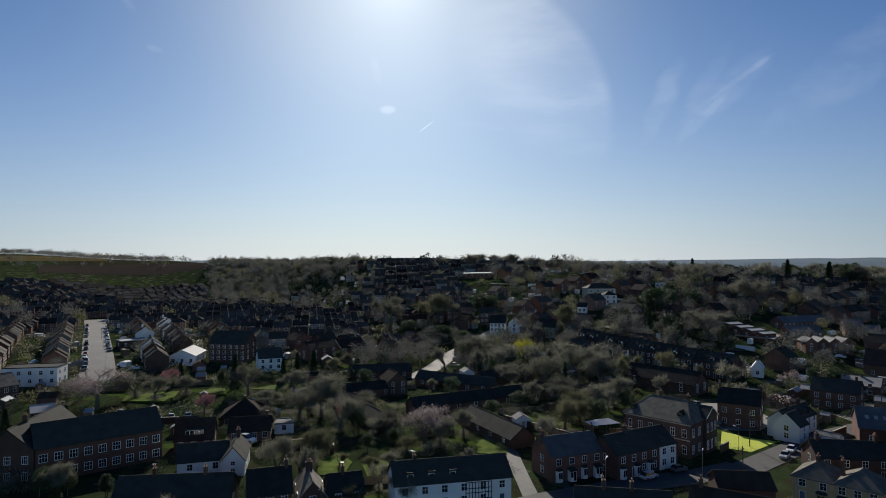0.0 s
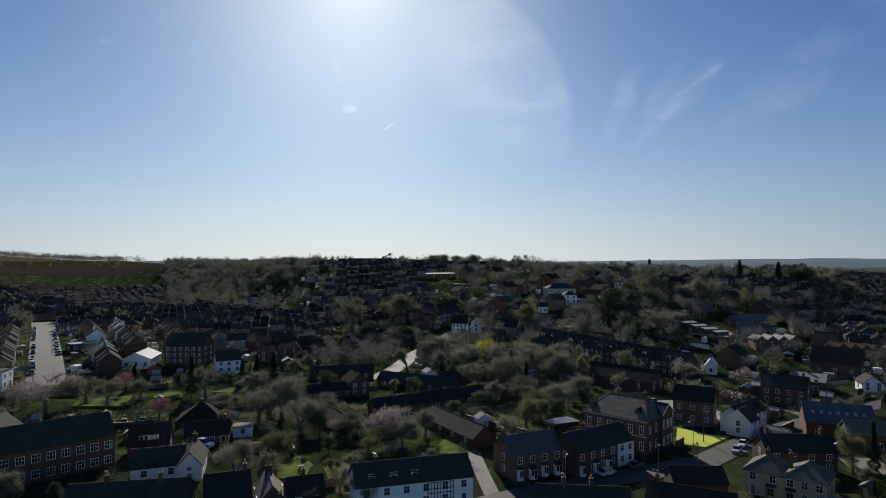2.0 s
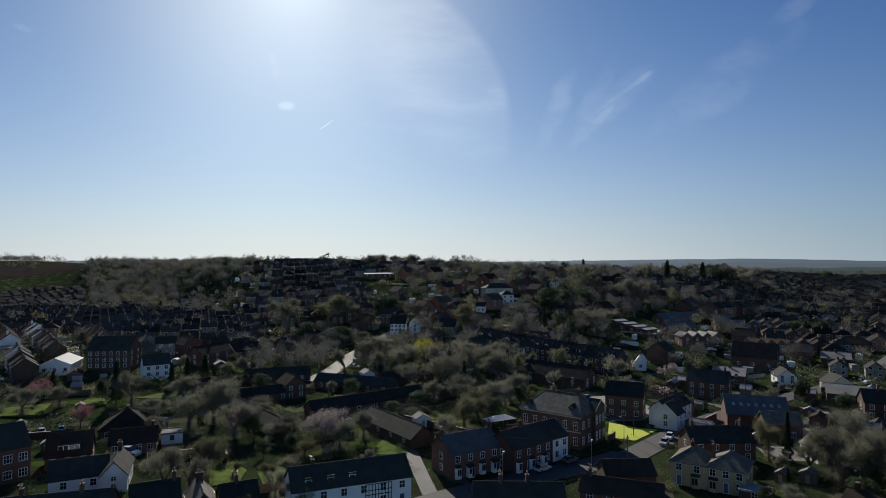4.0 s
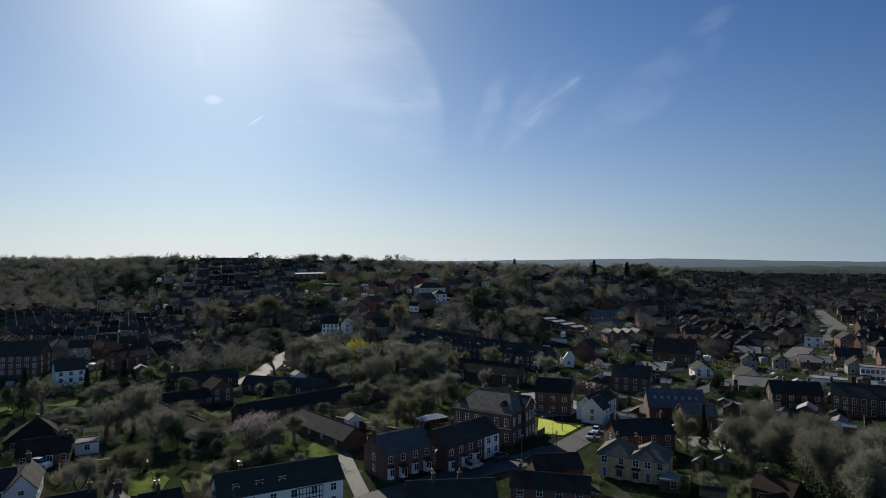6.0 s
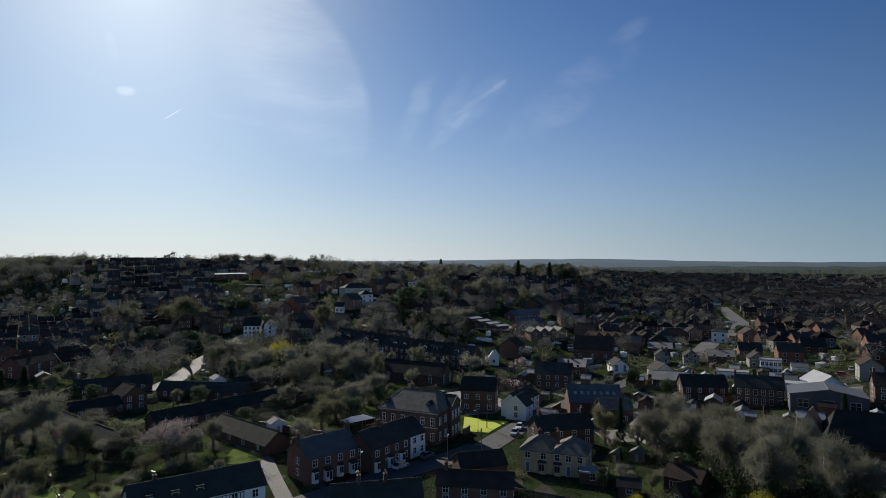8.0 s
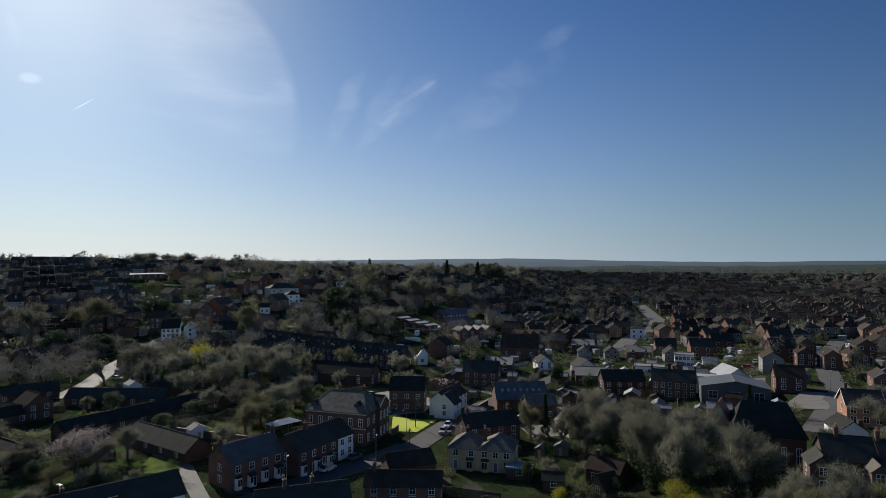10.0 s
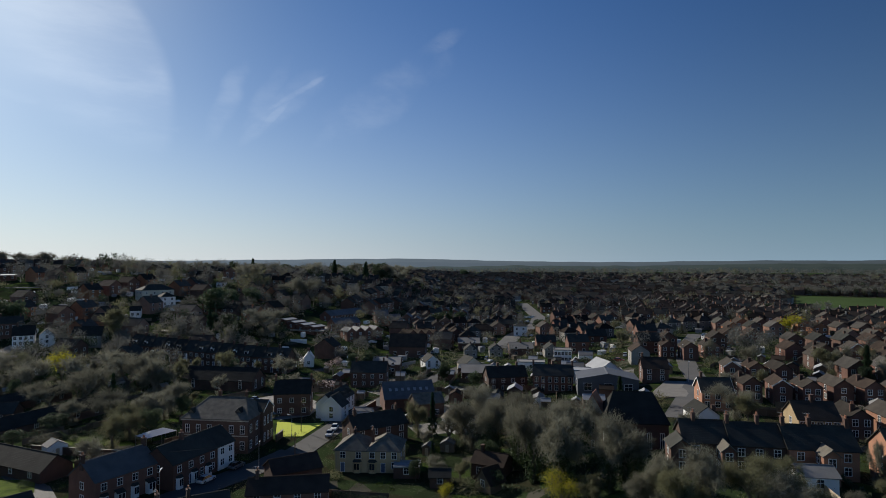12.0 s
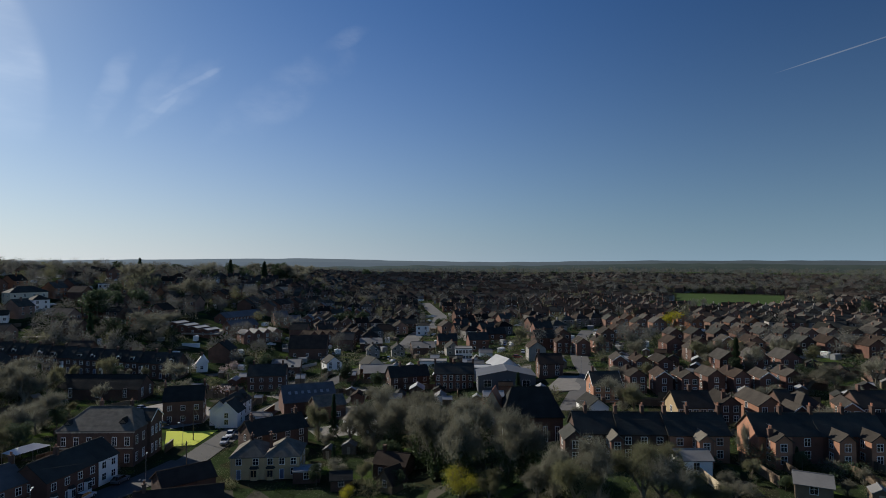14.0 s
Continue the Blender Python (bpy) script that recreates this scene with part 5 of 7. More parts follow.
house(144.4, 75.3, -48.7, 7.3, 8, 4.6, BRICK_ORANGE, SLATE, storeys=2, side=1, pitch=35, bays=3, chimneys=((0.1, 0.5),), barge=True, label="brick house with a sunlit gable edged in white", name="house")
house(127.2, 67.8, -40, 5.2, 7, 3.0, RENDER, SLATE, axis="y", storeys=1, side=1, pitch=36, bays=2, chimneys=((0.9, 0.3),), label="white gabled cottage behind the terrace", name="cottage")
house(168.0, 106.5, -48.7, 7.6, 8, 4.4, BRICK_DARK, TILE, storeys=2, side=1, pitch=35, bays=2, chimneys=((0.05, 0.5),), label="brown house with a broad tiled roof at the road", name="house")
house(197.9, 130.2, -48.7, 6.5, 9, 4.8, PEBBLE, TILE, storeys=2, side=1, pitch=35, axis="y", bays=1, chimneys=(), label="pale gabled house with a steep roof", name="house")
house(171.0, 125.0, -30, 8.0, 11, 3.2, RENDER, SHEET, axis="y", storeys=1, side=0, pitch=34, bays=1, chimneys=(), category="workshop", label="white gabled workshop with a pale roof", name="workshop")
house(148.5, 116.2, -48.7, 17.7, 12, 4.2, CLADDING, CLADDING, axis="y", storeys=1, side=1, pitch=11, bays=3, chimneys=(), win=(2.4, 2.2), category="warehouse", label="blue-grey metal-clad industrial unit with a shallow roof", name="industrial_unit")
house(164.5, 130.7, -48.7, 16.3, 7, 3.4, RENDER, SHEET, roof="flat", storeys=1, side=1, bays=4, chimneys=(), category="warehouse", label="long white flat-roofed works building", name="industrial_unit")
house(149.9, 135.3, -48.7, 12.7, 8, 5.6, BRICK, SLATE, storeys=2, side=1, pitch=36, bays=6, chimneys=((0.0, 0.5), (0.5, 0.5), (1.0, 0.5)), win=(1.1, 1.8), label="red-brick row with tall white-framed windows", name="terraced_house")
house(198.3, 167.4, -48.7, 7.2, 7, 5.2, RENDER, FLAT_ROOF, roof="flat", storeys=2, side=1, bays=5, chimneys=(), category="building", label="white flat-roofed building with a band of upper windows", name="white_building")
house(181.2, 172.3, -48.7, 11.1, 7, 3.2, RENDER, FLAT_ROOF, roof="flat", storeys=1, side=1, bays=3, chimneys=(), category="shop", label="low white shop with a flat roof", name="shop")
house(263.8, 253.6, -48.7, 7.8, 8, 6.0, RENDER, SLATE, roof="hip", storeys=2, side=1, bays=2, chimneys=(), pitch=22, label="tall white-painted house by the main street", name="house")
house(247.0, 275.1, -48.7, 14.9, 9, 4.2, BRICK_DARK, TILE, roof="hip", storeys=1, side=1, bays=3, chimneys=(), pitch=34, category="hall", label="brown brick hall under a hipped tiled roof", name="hall")
house(272.7, 277.1, -48.7, 10.8, 8, 5, BRICK_DARK, SLATE, storeys=2, side=1, pitch=35, bays=3, chimneys=((0.1,0.5),), label="dark brick house with a pair of tall windows", name="house")
house(183.8, 88.9, -54.7, 4.7, 8.5, 4.8, BRICK, TILE_GREY, storeys=2, side=1, pitch=35, axis="y", bays=1, chimneys=(), group="gabled estate houses", back=False, barge=True, label="russet-brick estate house with a front gable and tiled roof", name="house")
house(187.0, 82.7, -50.7, 4.7, 8.5, 4.8, BRICK, TILE, storeys=2, side=1, pitch=35, axis="y", bays=2, chimneys=((0.3, 0.6),), group="gabled estate houses", back=False, barge=False, label="russet-brick estate house with a front gable and tiled roof", name="house")
house(190.1, 76.6, -46.7, 4.8, 8.5, 4.8, BRICK, TILE_GREY, storeys=2, side=1, pitch=35, axis="y", bays=1, chimneys=(), group="gabled estate houses", back=False, barge=False, label="russet-brick estate house with a front gable and tiled roof", name="house")
house(161.2, 73.0, -42.7, 4.9, 8.5, 4.8, BRICK, TILE_GREY, storeys=2, side=1, pitch=35, axis="y", bays=2, chimneys=((0.3, 0.6),), group="gabled estate houses", back=False, barge=False, label="russet-brick estate house with a front gable and tiled roof", name="house")
house(164.8, 67.1, -54.7, 4.5, 8.5, 4.8, BRICK, TILE, storeys=2, side=1, pitch=35, axis="y", bays=1, chimneys=(), group="gabled estate houses", back=False, barge=True, label="russet-brick estate house with a front gable and tiled roof", name="house")
house(168.2, 61.3, -50.7, 4.6, 8.5, 4.8, BRICK, TILE_GREY, storeys=2, side=1, pitch=35, axis="y", bays=2, chimneys=((0.3, 0.6),), group="gabled estate houses", back=False, barge=False, label="russet-brick estate house with a front gable and tiled roof", name="house")
house(175.5, 56.8, -46.7, 4.8, 8.5, 4.8, BRICK, TILE_GREY, storeys=2, side=1, pitch=35, axis="y", bays=1, chimneys=(), group="gabled estate houses", back=False, barge=False, label="russet-brick estate house with a front gable and tiled roof", name="house")
house(178.9, 51.0, -42.7, 5.0, 8.5, 4.8, BRICK, TILE, storeys=2, side=1, pitch=35, axis="y", bays=2, chimneys=((0.3, 0.6),), group="gabled estate houses", back=False, barge=False, label="russet-brick estate house with a front gable and tiled roof", name="house")
house(182.2, 45.3, -54.7, 4.4, 8.5, 4.8, BRICK, TILE_GREY, storeys=2, side=1, pitch=35, axis="y", bays=1, chimneys=(), group="gabled estate houses", back=False, barge=True, label="russet-brick estate house with a front gable and tiled roof", name="house")
house(189.7, 40.6, -50.7, 4.6, 8.5, 4.8, BRICK, TILE_GREY, storeys=2, side=1, pitch=35, axis="y", bays=2, chimneys=((0.3, 0.6),), group="gabled estate houses", back=False, barge=False, label="russet-brick estate house with a front gable and tiled roof", name="house")
house(237.2, 92.2, -46.7, 6.9, 8.5, 4.8, BRICK, TILE, storeys=2, side=1, pitch=35, axis="y", bays=1, chimneys=(), group="gabled estate houses", back=False, barge=False, label="russet-brick estate house with a front gable and tiled roof", name="house")
house(241.5, 83.5, -42.7, 7.1, 8.5, 4.8, BRICK, TILE_GREY, storeys=2, side=1, pitch=35, axis="y", bays=2, chimneys=((0.3, 0.6),), group="gabled estate houses", back=False, barge=False, label="russet-brick estate house with a front gable and tiled roof", name="house")
house(253.6, 77.4, -54.7, 6.6, 8.5, 4.8, BRICK, TILE_GREY, storeys=2, side=1, pitch=35, axis="y", bays=1, chimneys=(), group="gabled estate houses", back=False, barge=True, label="russet-brick estate house with a front gable and tiled roof", name="house")
house(213.5, 127.4, -50.7, 5.3, 8.5, 4.8, BRICK, TILE, storeys=2, side=1, pitch=35, axis="y", bays=2, chimneys=((0.3, 0.6),), group="gabled estate houses", back=False, barge=False, label="russet-brick estate house with a front gable and tiled roof", name="house")
house(213.7, 118.4, -46.7, 5.3, 8.5, 4.8, BRICK, TILE_GREY, storeys=2, side=1, pitch=35, axis="y", bays=1, chimneys=(), group="gabled estate houses", back=False, barge=False, label="russet-brick estate house with a front gable and tiled roof", name="house")
house(223.2, 114.6, -42.7, 5.5, 8.5, 4.8, BRICK, TILE_GREY, storeys=2, side=1, pitch=35, axis="y", bays=2, chimneys=((0.3, 0.6),), group="gabled estate houses", back=False, barge=False, label="russet-brick estate house with a front gable and tiled roof", name="house")
# the new estate and the middle of the town
for i in range(6):
    house(169.9 + i * 4.973, 304.9 + i * 1.520, 17, 5.2, 8.5, 5.0, BRICK, TILE_SUNLIT, storeys=2, bays=2, side=1, chimneys=(), pitch=32, base=10.5, label="new red-brick terraced house with a blue-grey roof", name="terraced_house", group="new terraces", back=False)
for i in range(4):
    house(158.5 + i * 4.753, 267.4 + i * -0.668, -8, 4.8, 9, 5.0, BRICK, TILE_SUNLIT, axis="y", storeys=2, bays=1, side=1, chimneys=(), pitch=38, base=5.6, label="new red-brick house with a gabled front", name="terraced_house", group="new gabled terrace", back=False)
for i in range(3):
    house(161.7 + i * 5.197, 284.6 + i * 0.181, 2, 5.2, 8.5, 5.0, BRICK, TILE_SUNLIT, storeys=2, bays=2, side=1, chimneys=(), pitch=32, base=8.0, label="new red-brick terraced house with a blue-grey roof", name="terraced_house", group="new terraces", back=False)
for i in range(2):
    house(192.9 + i * 7.048, 293.4 + i * -2.565, -20, 7.5, 9, 5.0, BRICK, TILE_SUNLIT, storeys=2, bays=2, side=1, chimneys=(), pitch=34, label="new red-brick semi-detached house with a blue-grey roof", name="terraced_house", group="new semi-detached houses", back=False)
for i in range(2):
    house(222.7 + i * 4.459, 309.9 + i * -4.015, -42, 6, 10, 5.0, BRICK, TILE_SUNLIT, axis="y", storeys=2, bays=2, side=2, chimneys=(), pitch=34, label="new red-brick house with a broad side gable", name="terraced_house", group="new gabled houses", back=False)
for i in range(4):
    house(191.6 + i * 5.397, 260.1 + i * 0.188, 2, 5.4, 8.5, 4.8, BRICK, TILE, axis="y", storeys=2, bays=1, side=1, chimneys=(), pitch=38, label="red-brick house with a gabled front", name="terraced_house", group="gabled houses by the hall", back=False)
for i in range(2):
    house(216.2 + i * 5.324, 264.9 + i * -3.728, -35, 6.5, 8.5, 4.8, BRICK_DARK, TILE, axis="y", storeys=2, bays=2, side=1, chimneys=(), pitch=36, label="brown-brick gabled house with white windows", name="terraced_house", group="gabled houses by the hall", back=False)
for i in range(6):
    house(274.3 + i * 4.596, 364.5 + i * -4.596, -45, 6.5, 9, 5.0, BRICK, TILE_SUNLIT, axis="y", storeys=2, bays=1, side=1, chimneys=(), pitch=34, label="new red-brick house with a pale blue-grey roof", name="terraced_house", group="new gabled houses", back=False)

for q, lab in (((-8.2, 180.7, 28.6, 54, 9, 2.6), "long single-storey brick almshouse range with a long dark roof"), ((5.0, 172.0, -64, 26, 9.5, 2.6), "low dark-roofed courtyard range of brick"), ((-31.5, 202.1, 25, 16, 8, 3.0), "low courtyard house with a dark roof"),
               ((-34.6, 194.6, -61, 36, 8, 2.6), "long low range with a dark roof"), ((-10.3, 226.8, -30, 31, 9, 2.8), "low brick range with a dark roof"), ((-36, 238, 10, 24, 9, 2.8), "low brick range with a dark roof"), ((15, 226, 26, 22, 8.5, 2.7), "low brick range with a dark roof")):
    x, y, r, w, d, h = q
    house(x, y, r, w, d - 2.5, h - 0.2, BRICK_DARK, SLATE, storeys=1, bays=max(3, int(w / 6)), side=0, chimneys=(), pitch=37, label=lab, category="almshouse", name="almshouse", group="courtyard ranges", back=False)
house(-18.5, 208.0, 27, 7.0, 8, 5.0, BRICK_DARK, TILE, axis="y", storeys=2, bays=2, side=2, chimneys=(), pitch=38, label="two-storey brick block at the courtyard corner", name="almshouse", category="almshouse")
house(-97, 254.0, -5, 15.5, 11, 7.4, BRICK_DARK, SLATE, storeys=3, bays=6, side=2, chimneys=((0.05, 0.5), (0.95, 0.5)), pitch=40, label="big dark-brick Victorian house with tall chimneys", name="villa")
for i in range(14):
    k = i * 5.1
    one = house(62.0 + k * 0.643, 284.0 - k * 0.766, -50, 5.1, 9, 5.8, BRICK_DARK, SLATE, storeys=2, bays=2, side=0, chimneys=((0.03, 0.5),), pitch=38, doors=(1,), label="dark brick terraced house with white bays and a dormer", name="terraced_house", group="terrace with dormers", back=False)
    if i % 3 != 2:
        dormer(one, 2.5, 0.7, 6.2, 1.5, 1.2, 2.2, flat=i % 2 == 0)
    else:
        bay(one, 1.3, 1.6, FRAME, True)
for i in range(4):
    house(141.5 + i * 2.6, 302.0 - i * 5.6, 22, 8.5, 5.5, 3.4, BRICK, SHEET, storeys=1, bays=2, side=1, chimneys=(), pitch=13, label="brick building with a pale sunlit sheet roof", name="workshop", category="workshop", group="sheet-roofed workshops", back=False)
house(119.0, 236.4, -30, 4.2, 6, 3.4, RENDER, RENDER, axis="y", storeys=1, bays=1, side=1, chimneys=((0.5, 0.1),), pitch=54, label="white house with a steep gable", name="house")
house(76.5, 347.6, -20, 5.0, 6, 3.5, RENDER, SLATE, storeys=1, bays=2, side=1, chimneys=(), pitch=34, label="small white house on the leafy slope", name="house")
house(139.6, 401.1, -20, 10.4, 6, 3.0, RENDER, CLADDING, roof="flat", storeys=1, bays=4, side=1, chimneys=(), label="long pale flat-roofed building on the hill", name="white_building", category="building")
house(20.9, 343.2, -5, 9.5, 8, 6.0, BRICK_DARK, SLATE, storeys=2, bays=4, side=1, chimneys=((0.1, 0.5), (0.9, 0.5)), pitch=36, label="tall dark brick house with a row of white windows", name="house")
house(33.9, 316.4, -10, 5.8, 8, 4.5, RENDER, SLATE, axis="y", storeys=2, bays=1, side=1, chimneys=(), pitch=40, label="white-gabled house beside the forecourt", name="house")
house(44.8, 310.5, -30, 12.5, 9, 4.5, PEBBLE, SLATE, storeys=2, bays=3, side=1, chimneys=((0.2, 0.5),), pitch=38, label="grey house under a big slate roof among trees", name="house")
house(-48.1, 403.7, 0, 13.1, 8, 4.5, BRICK, TILE, storeys=2, bays=4, side=1, chimneys=((0.5, 0.5),), pitch=34, label="pair of brick houses at the end of a close", name="house")
for i in range(4):
    house(16.0 + i * 4.5, 474.0 - i * 3.5, -12, 7.5, 6, 3.0, BRICK, SHEET, storeys=1, bays=2, side=0, chimneys=(), pitch=14, label="low building with a pale sunlit roof on the hill", name="workshop", category="workshop", group="pale roofs on the hill", back=False)
house(88.7, 374.3, 7.7, 18, 10, 6.0, CREAM, SLATE, roof="hip", storeys=2, bays=4, side=2, chimneys=((0.2, 0.5), (0.8, 0.5)), pitch=30, label="large pale villa with a hipped slate roof", name="villa")
house(165.0, 240.0, -43.6, 17, 11, 4.5, BRICK_DARK, TILE, storeys=1, bays=3, side=1, chimneys=(), pitch=45, label="brick church hall with a broad brown tiled roof", category="hall", name="church_hall")
house(-149.5, 207.5, 12, 17, 9, 6.0, RENDER, SLATE, roof="flat", storeys=2, bays=5, side=2, chimneys=(), label="white flat-roofed building beside the street", category="building", name="white_building")


for x in (1.6, 7.8):
    bay(terrace_a, x)
bay(semi, 4.9, 1.9, BRICK_BUFF)
bay(twin, 1.3, 1.9, BRICK_BUFF)
for x in (4.4, 10.8):
    porch(terrace_a, x)
for x in (1.5, 5.6, 9.6):
    bay(terrace_b, x)
dormer(chalet, 4.4, 1.0, 3.5, 4.2, 1.3, 3.0, True)
for x in (3.5, 8.0, 12.5):
    dormer(pub, x, 0.3, 4.3, 1.7, 1.0, 2.2, mat=BLACK_BEAM)
for i in range(7):
    rooflight(barn, 2.0 + i * 1.9, 2.9, 6.25, 34)
for x in (3, 7, 11):
    dormer(white_row, x, 1.2, 5.7, 1.2, 0.8, 1.8, True)

for x, y, z in ((1.6, 1.2, 8.6), (13.5, 1.6, 8.9)):
    dormer(hall, x, y, z, 1.5, 0.5, 1.8, mat=SLATE_OLD)
part("cornice", Geo().box(-0.2, -0.2, 7.55, 16.8, 0.1, 7.9).mesh("cornice", STONE), hall, "weathered stone cornice")
part("string_course", Geo().box(-0.06, -0.08, 4.0, 16.66, -0.004, 4.25).mesh("string_course", STONE), hall, "pale stone band")


def marquee(x, y, rot, w, d):
    top = thing("marquee", Matrix.Translation((x, y, ground_height(x, y))) @ Matrix.Rotation(radians(rot), 4, "Z"), "white canvas marquee in a yard behind the hall", "marquee")
    part("canopy", Geo().add([(0, 0, 2.3), (w, 0, 2.3), (w, d, 2.3), (0, d, 2.3), (w * 0.3, d / 2, 3.3), (w * 0.7, d / 2, 3.3)], [(0, 1, 5, 4), (1, 2, 5), (2, 3, 4, 5), (3, 0, 4), (3, 2, 1, 0)]).mesh("canopy", RENDER), top)
    for px in (0.1, w / 2, w - 0.1):
        for py in (0.1, d - 0.1):
            part("post", Geo().tube((px, py, -0.1), (px, py, 2.35), 0.05, 0.05, 6).mesh("post", METAL), top)
    TAKEN.append((x, y, 3))


marquee(39.6, 161.6, 20, 8.5, 4.5)


def garden_wall(points, h=1.8, mat=None):
    """A brick boundary wall with a coping, along a line."""
    g, c = Geo(), Geo()
    for (x0, y0), (x1, y1) in zip(points, points[1:]):
        z = ground_height((x0 + x1) / 2, (y0 + y1) / 2)
        n = Vector((y0 - y1, x1 - x0)).normalized()
        for geo, t, z0, z1 in ((g, 0.14, z - 0.5, z + h), (c, 0.2, z + h, z + h + 0.1)):
            q = [(x0 + n.x * t, y0 + n.y * t), (x1 + n.x * t, y1 + n.y * t), (x1 - n.x * t, y1 - n.y * t), (x0 - n.x * t, y0 - n.y * t)]
            geo.add([(a, b, z0) for a, b in q] + [(a, b, z1) for a, b in q], [(3, 2, 1, 0), (4, 5, 6, 7), (0, 1, 5, 4), (1, 2, 6, 5), (2, 3, 7, 6), (3, 0, 4, 7)])
        TAKEN.append(((x0 + x1) / 2, (y0 + y1) / 2, 0.5))
    top = thing("garden_wall", Matrix.Identity(4), "old brick boundary wall with a stone coping", "wall", "boundary walls", mesh=g.mesh("garden_wall", mat or BRICK_DARK))
    part("coping", c.mesh("coping", STONE), top)


for line in ([(22, 141), (27, 152), (35, 149)], [(35, 149), (44, 147), (41, 140)], [(28, 139.5), (31.5, 147)], [(17.5, 175), (32, 158), (37, 152)], [(86, 146), (94, 153.5), (107, 163)], [(66, 146), (69.5, 149.5)], [(61, 119), (58, 113)],
             [(-62, 143), (-48, 147)], [(-40, 150), (-28, 153), (-26, 146)], [(-100, 168), (-86, 171), (-72, 173)], [(104, 58), (112, 46)], [(112, 98), (122, 90)]):
    garden_wall(line)

def plant(kind, rows):
    for i, (x, y, h, wide) in enumerate(rows):
        tree(x, y, h, kind, i, wide * (1.22 if kind in ("bare", "budding", "blossom") else 1.0))


plant("bare", [(-35.6, 180.5, 13.7, 1.1), (-13.9, 160.5, 6.9, 1.1), (-91.7, 195.6, 9.3, 1.1), (-65.2, 205.6, 11.3, 0.9), (29.2, 197.2, 8.1, 1.0), (35.6, 219.2, 14.1, 1.2), (25.7, 251.0, 12.7, 1.3), (49.9, 229.2, 14.7, 1.2), (55.8, 219.2, 14.1, 1.1), (20.9, 263.5, 12.1, 1.2), (-31.3, 360.9, 23.3, 1.2), (-5.2, 114.7, 6.8, 1.3), (-11.7, 135.0, 4.3, 1.1), (-18.4, 161.5, 5.2, 1.2), (-46.7, 167.0, 6.9, 1.0), (101.9, 218.4, 10.0, 1.2), (126.0, 292.6, 14.8, 1.6)])
plant("bare", [(161.3, 395.2, 17.6, 1.4), (28.7, 507.2, 14.1, 1.5), (168.9, 353.9, 16.4, 1.5), (182.9, 355.7, 14.8, 1.5), (315.0, 601.1, 16.7, 1.0), (448.0, 710.4, 17.8, 1.6), (30.9, 546.6, 13.7, 1.6), (48.4, 607.9, 14.1, 1.4), (356.5, 582.0, 15.7, 1.6), (419.4, 578.5, 15.5, 1.5), (434.1, 612.1, 17.0, 1.3), (106.2, 121.1, 8.1, 1.0), (118.8, 113.5, 10.5, 1.0), (131.8, 143.3, 7.3, 1.2), (101.5, 114.1, 9.0, 0.9), (103.9, 99.1, 14.4, 1.0), (84.8, 43.5, 12.0, 0.8)])
plant("bare", [(82.2, 52.7, 6.6, 1.0), (94.4, 31.8, 4.2, 1.1), (115.9, 31.8, 8.4, 0.35), (131.7, 23.3, 3.7, 0.9), (112.6, 15.8, 3.0, 1.2), (192.0, 35.8, 7.7, 1.3), (197.1, 30.0, 9.3, 1.2), (185.9, 42.8, 5.0, 1.3), (164.3, 78.6, 7.3, 1.1), (486.6, 86.6, 15.6, 1.6), (59.1, 177.5, 5.9, 1.2), (91.0, 36.5, 8.4, 1.2), (85.1, 51.4, 9.4, 0.8), (97.4, 27.9, 4.2, 1.2), (99.4, 109.7, 13.5, 1.1)])
plant("bare", [(98.7, 117.3, 7.6, 1.0), (81.8, 100.8, 4.7, 1.0), (91.8, 118.4, 4.7, 1.0), (102.7, 30.6, 3.5, 1.0), (120.2, 14.6, 3.2, 1.0), (-41.2, 176.0, 10.5, 1.2), (-51.0, 182.2, 8.4, 1.2), (-27.8, 164.2, 9.8, 1.1), (-50.2, 206.3, 9.5, 1.2), (-22.5, 182.5, 7.5, 1.0), (-0.6, 151.6, 7.6, 1.1), (-100.1, 199.6, 9.2, 1.3), (-85.5, 204.3, 7.5, 1.2), (-120.9, 197.6, 7.3, 1.3)])
plant("bare", [(44.7, 182.5, 10.0, 1.3), (37.7, 189.5, 10.4, 1.2), (53.6, 193.3, 10.6, 1.2), (26.5, 219.2, 10.1, 1.3), (42.2, 239.4, 15.4, 1.3), (57.5, 248.2, 13.7, 1.3), (14.4, 278.2, 12.8, 1.3), (-35.2, 135.0, 4.3, 1.0)])
plant("budding", [(-28.8, 136.9, 9.1, 1.25), (38.1, 171.7, 9.7, 1.1), (-8.1, 366.4, 22.0, 1.5), (-37.4, 313.7, 9.2, 1.0), (-16.3, 112.1, 5.1, 1.0), (-8.7, 147.1, 4.7, 1.2), (-14.8, 129.7, 4.7, 1.2), (-22.8, 135.0, 3.7, 1.0), (62.1, 304.2, 18.2, 1.0), (96.1, 126.6, 10.5, 0.55), (80.8, 61.0, 6.4, 0.8), (107.0, 41.8, 5.0, 1.2), (239.8, 162.8, 7.9, 1.1), (99.3, 131.7, 7.4, 0.7), (81.6, 45.5, 9.6, 1.0), (88.8, 38.1, 10.1, 1.1)])
plant("budding", [(92.2, 33.5, 7.1, 1.2), (94.6, 30.3, 5.4, 1.2), (82.8, 94.8, 5.1, 1.0), (110.8, 29.0, 3.8, 1.0)])
plant("blossom", [(-4.6, 154.9, 10.1, 1.25), (-106.0, 188.0, 12.4, 1.3), (122.3, 217.2, 7.6, 1.2), (497.8, 106.4, 8.2, 1.5), (150.7, 223.6, 2.4, 1.6), (147.5, 205.0, 3.4, 1.4)])
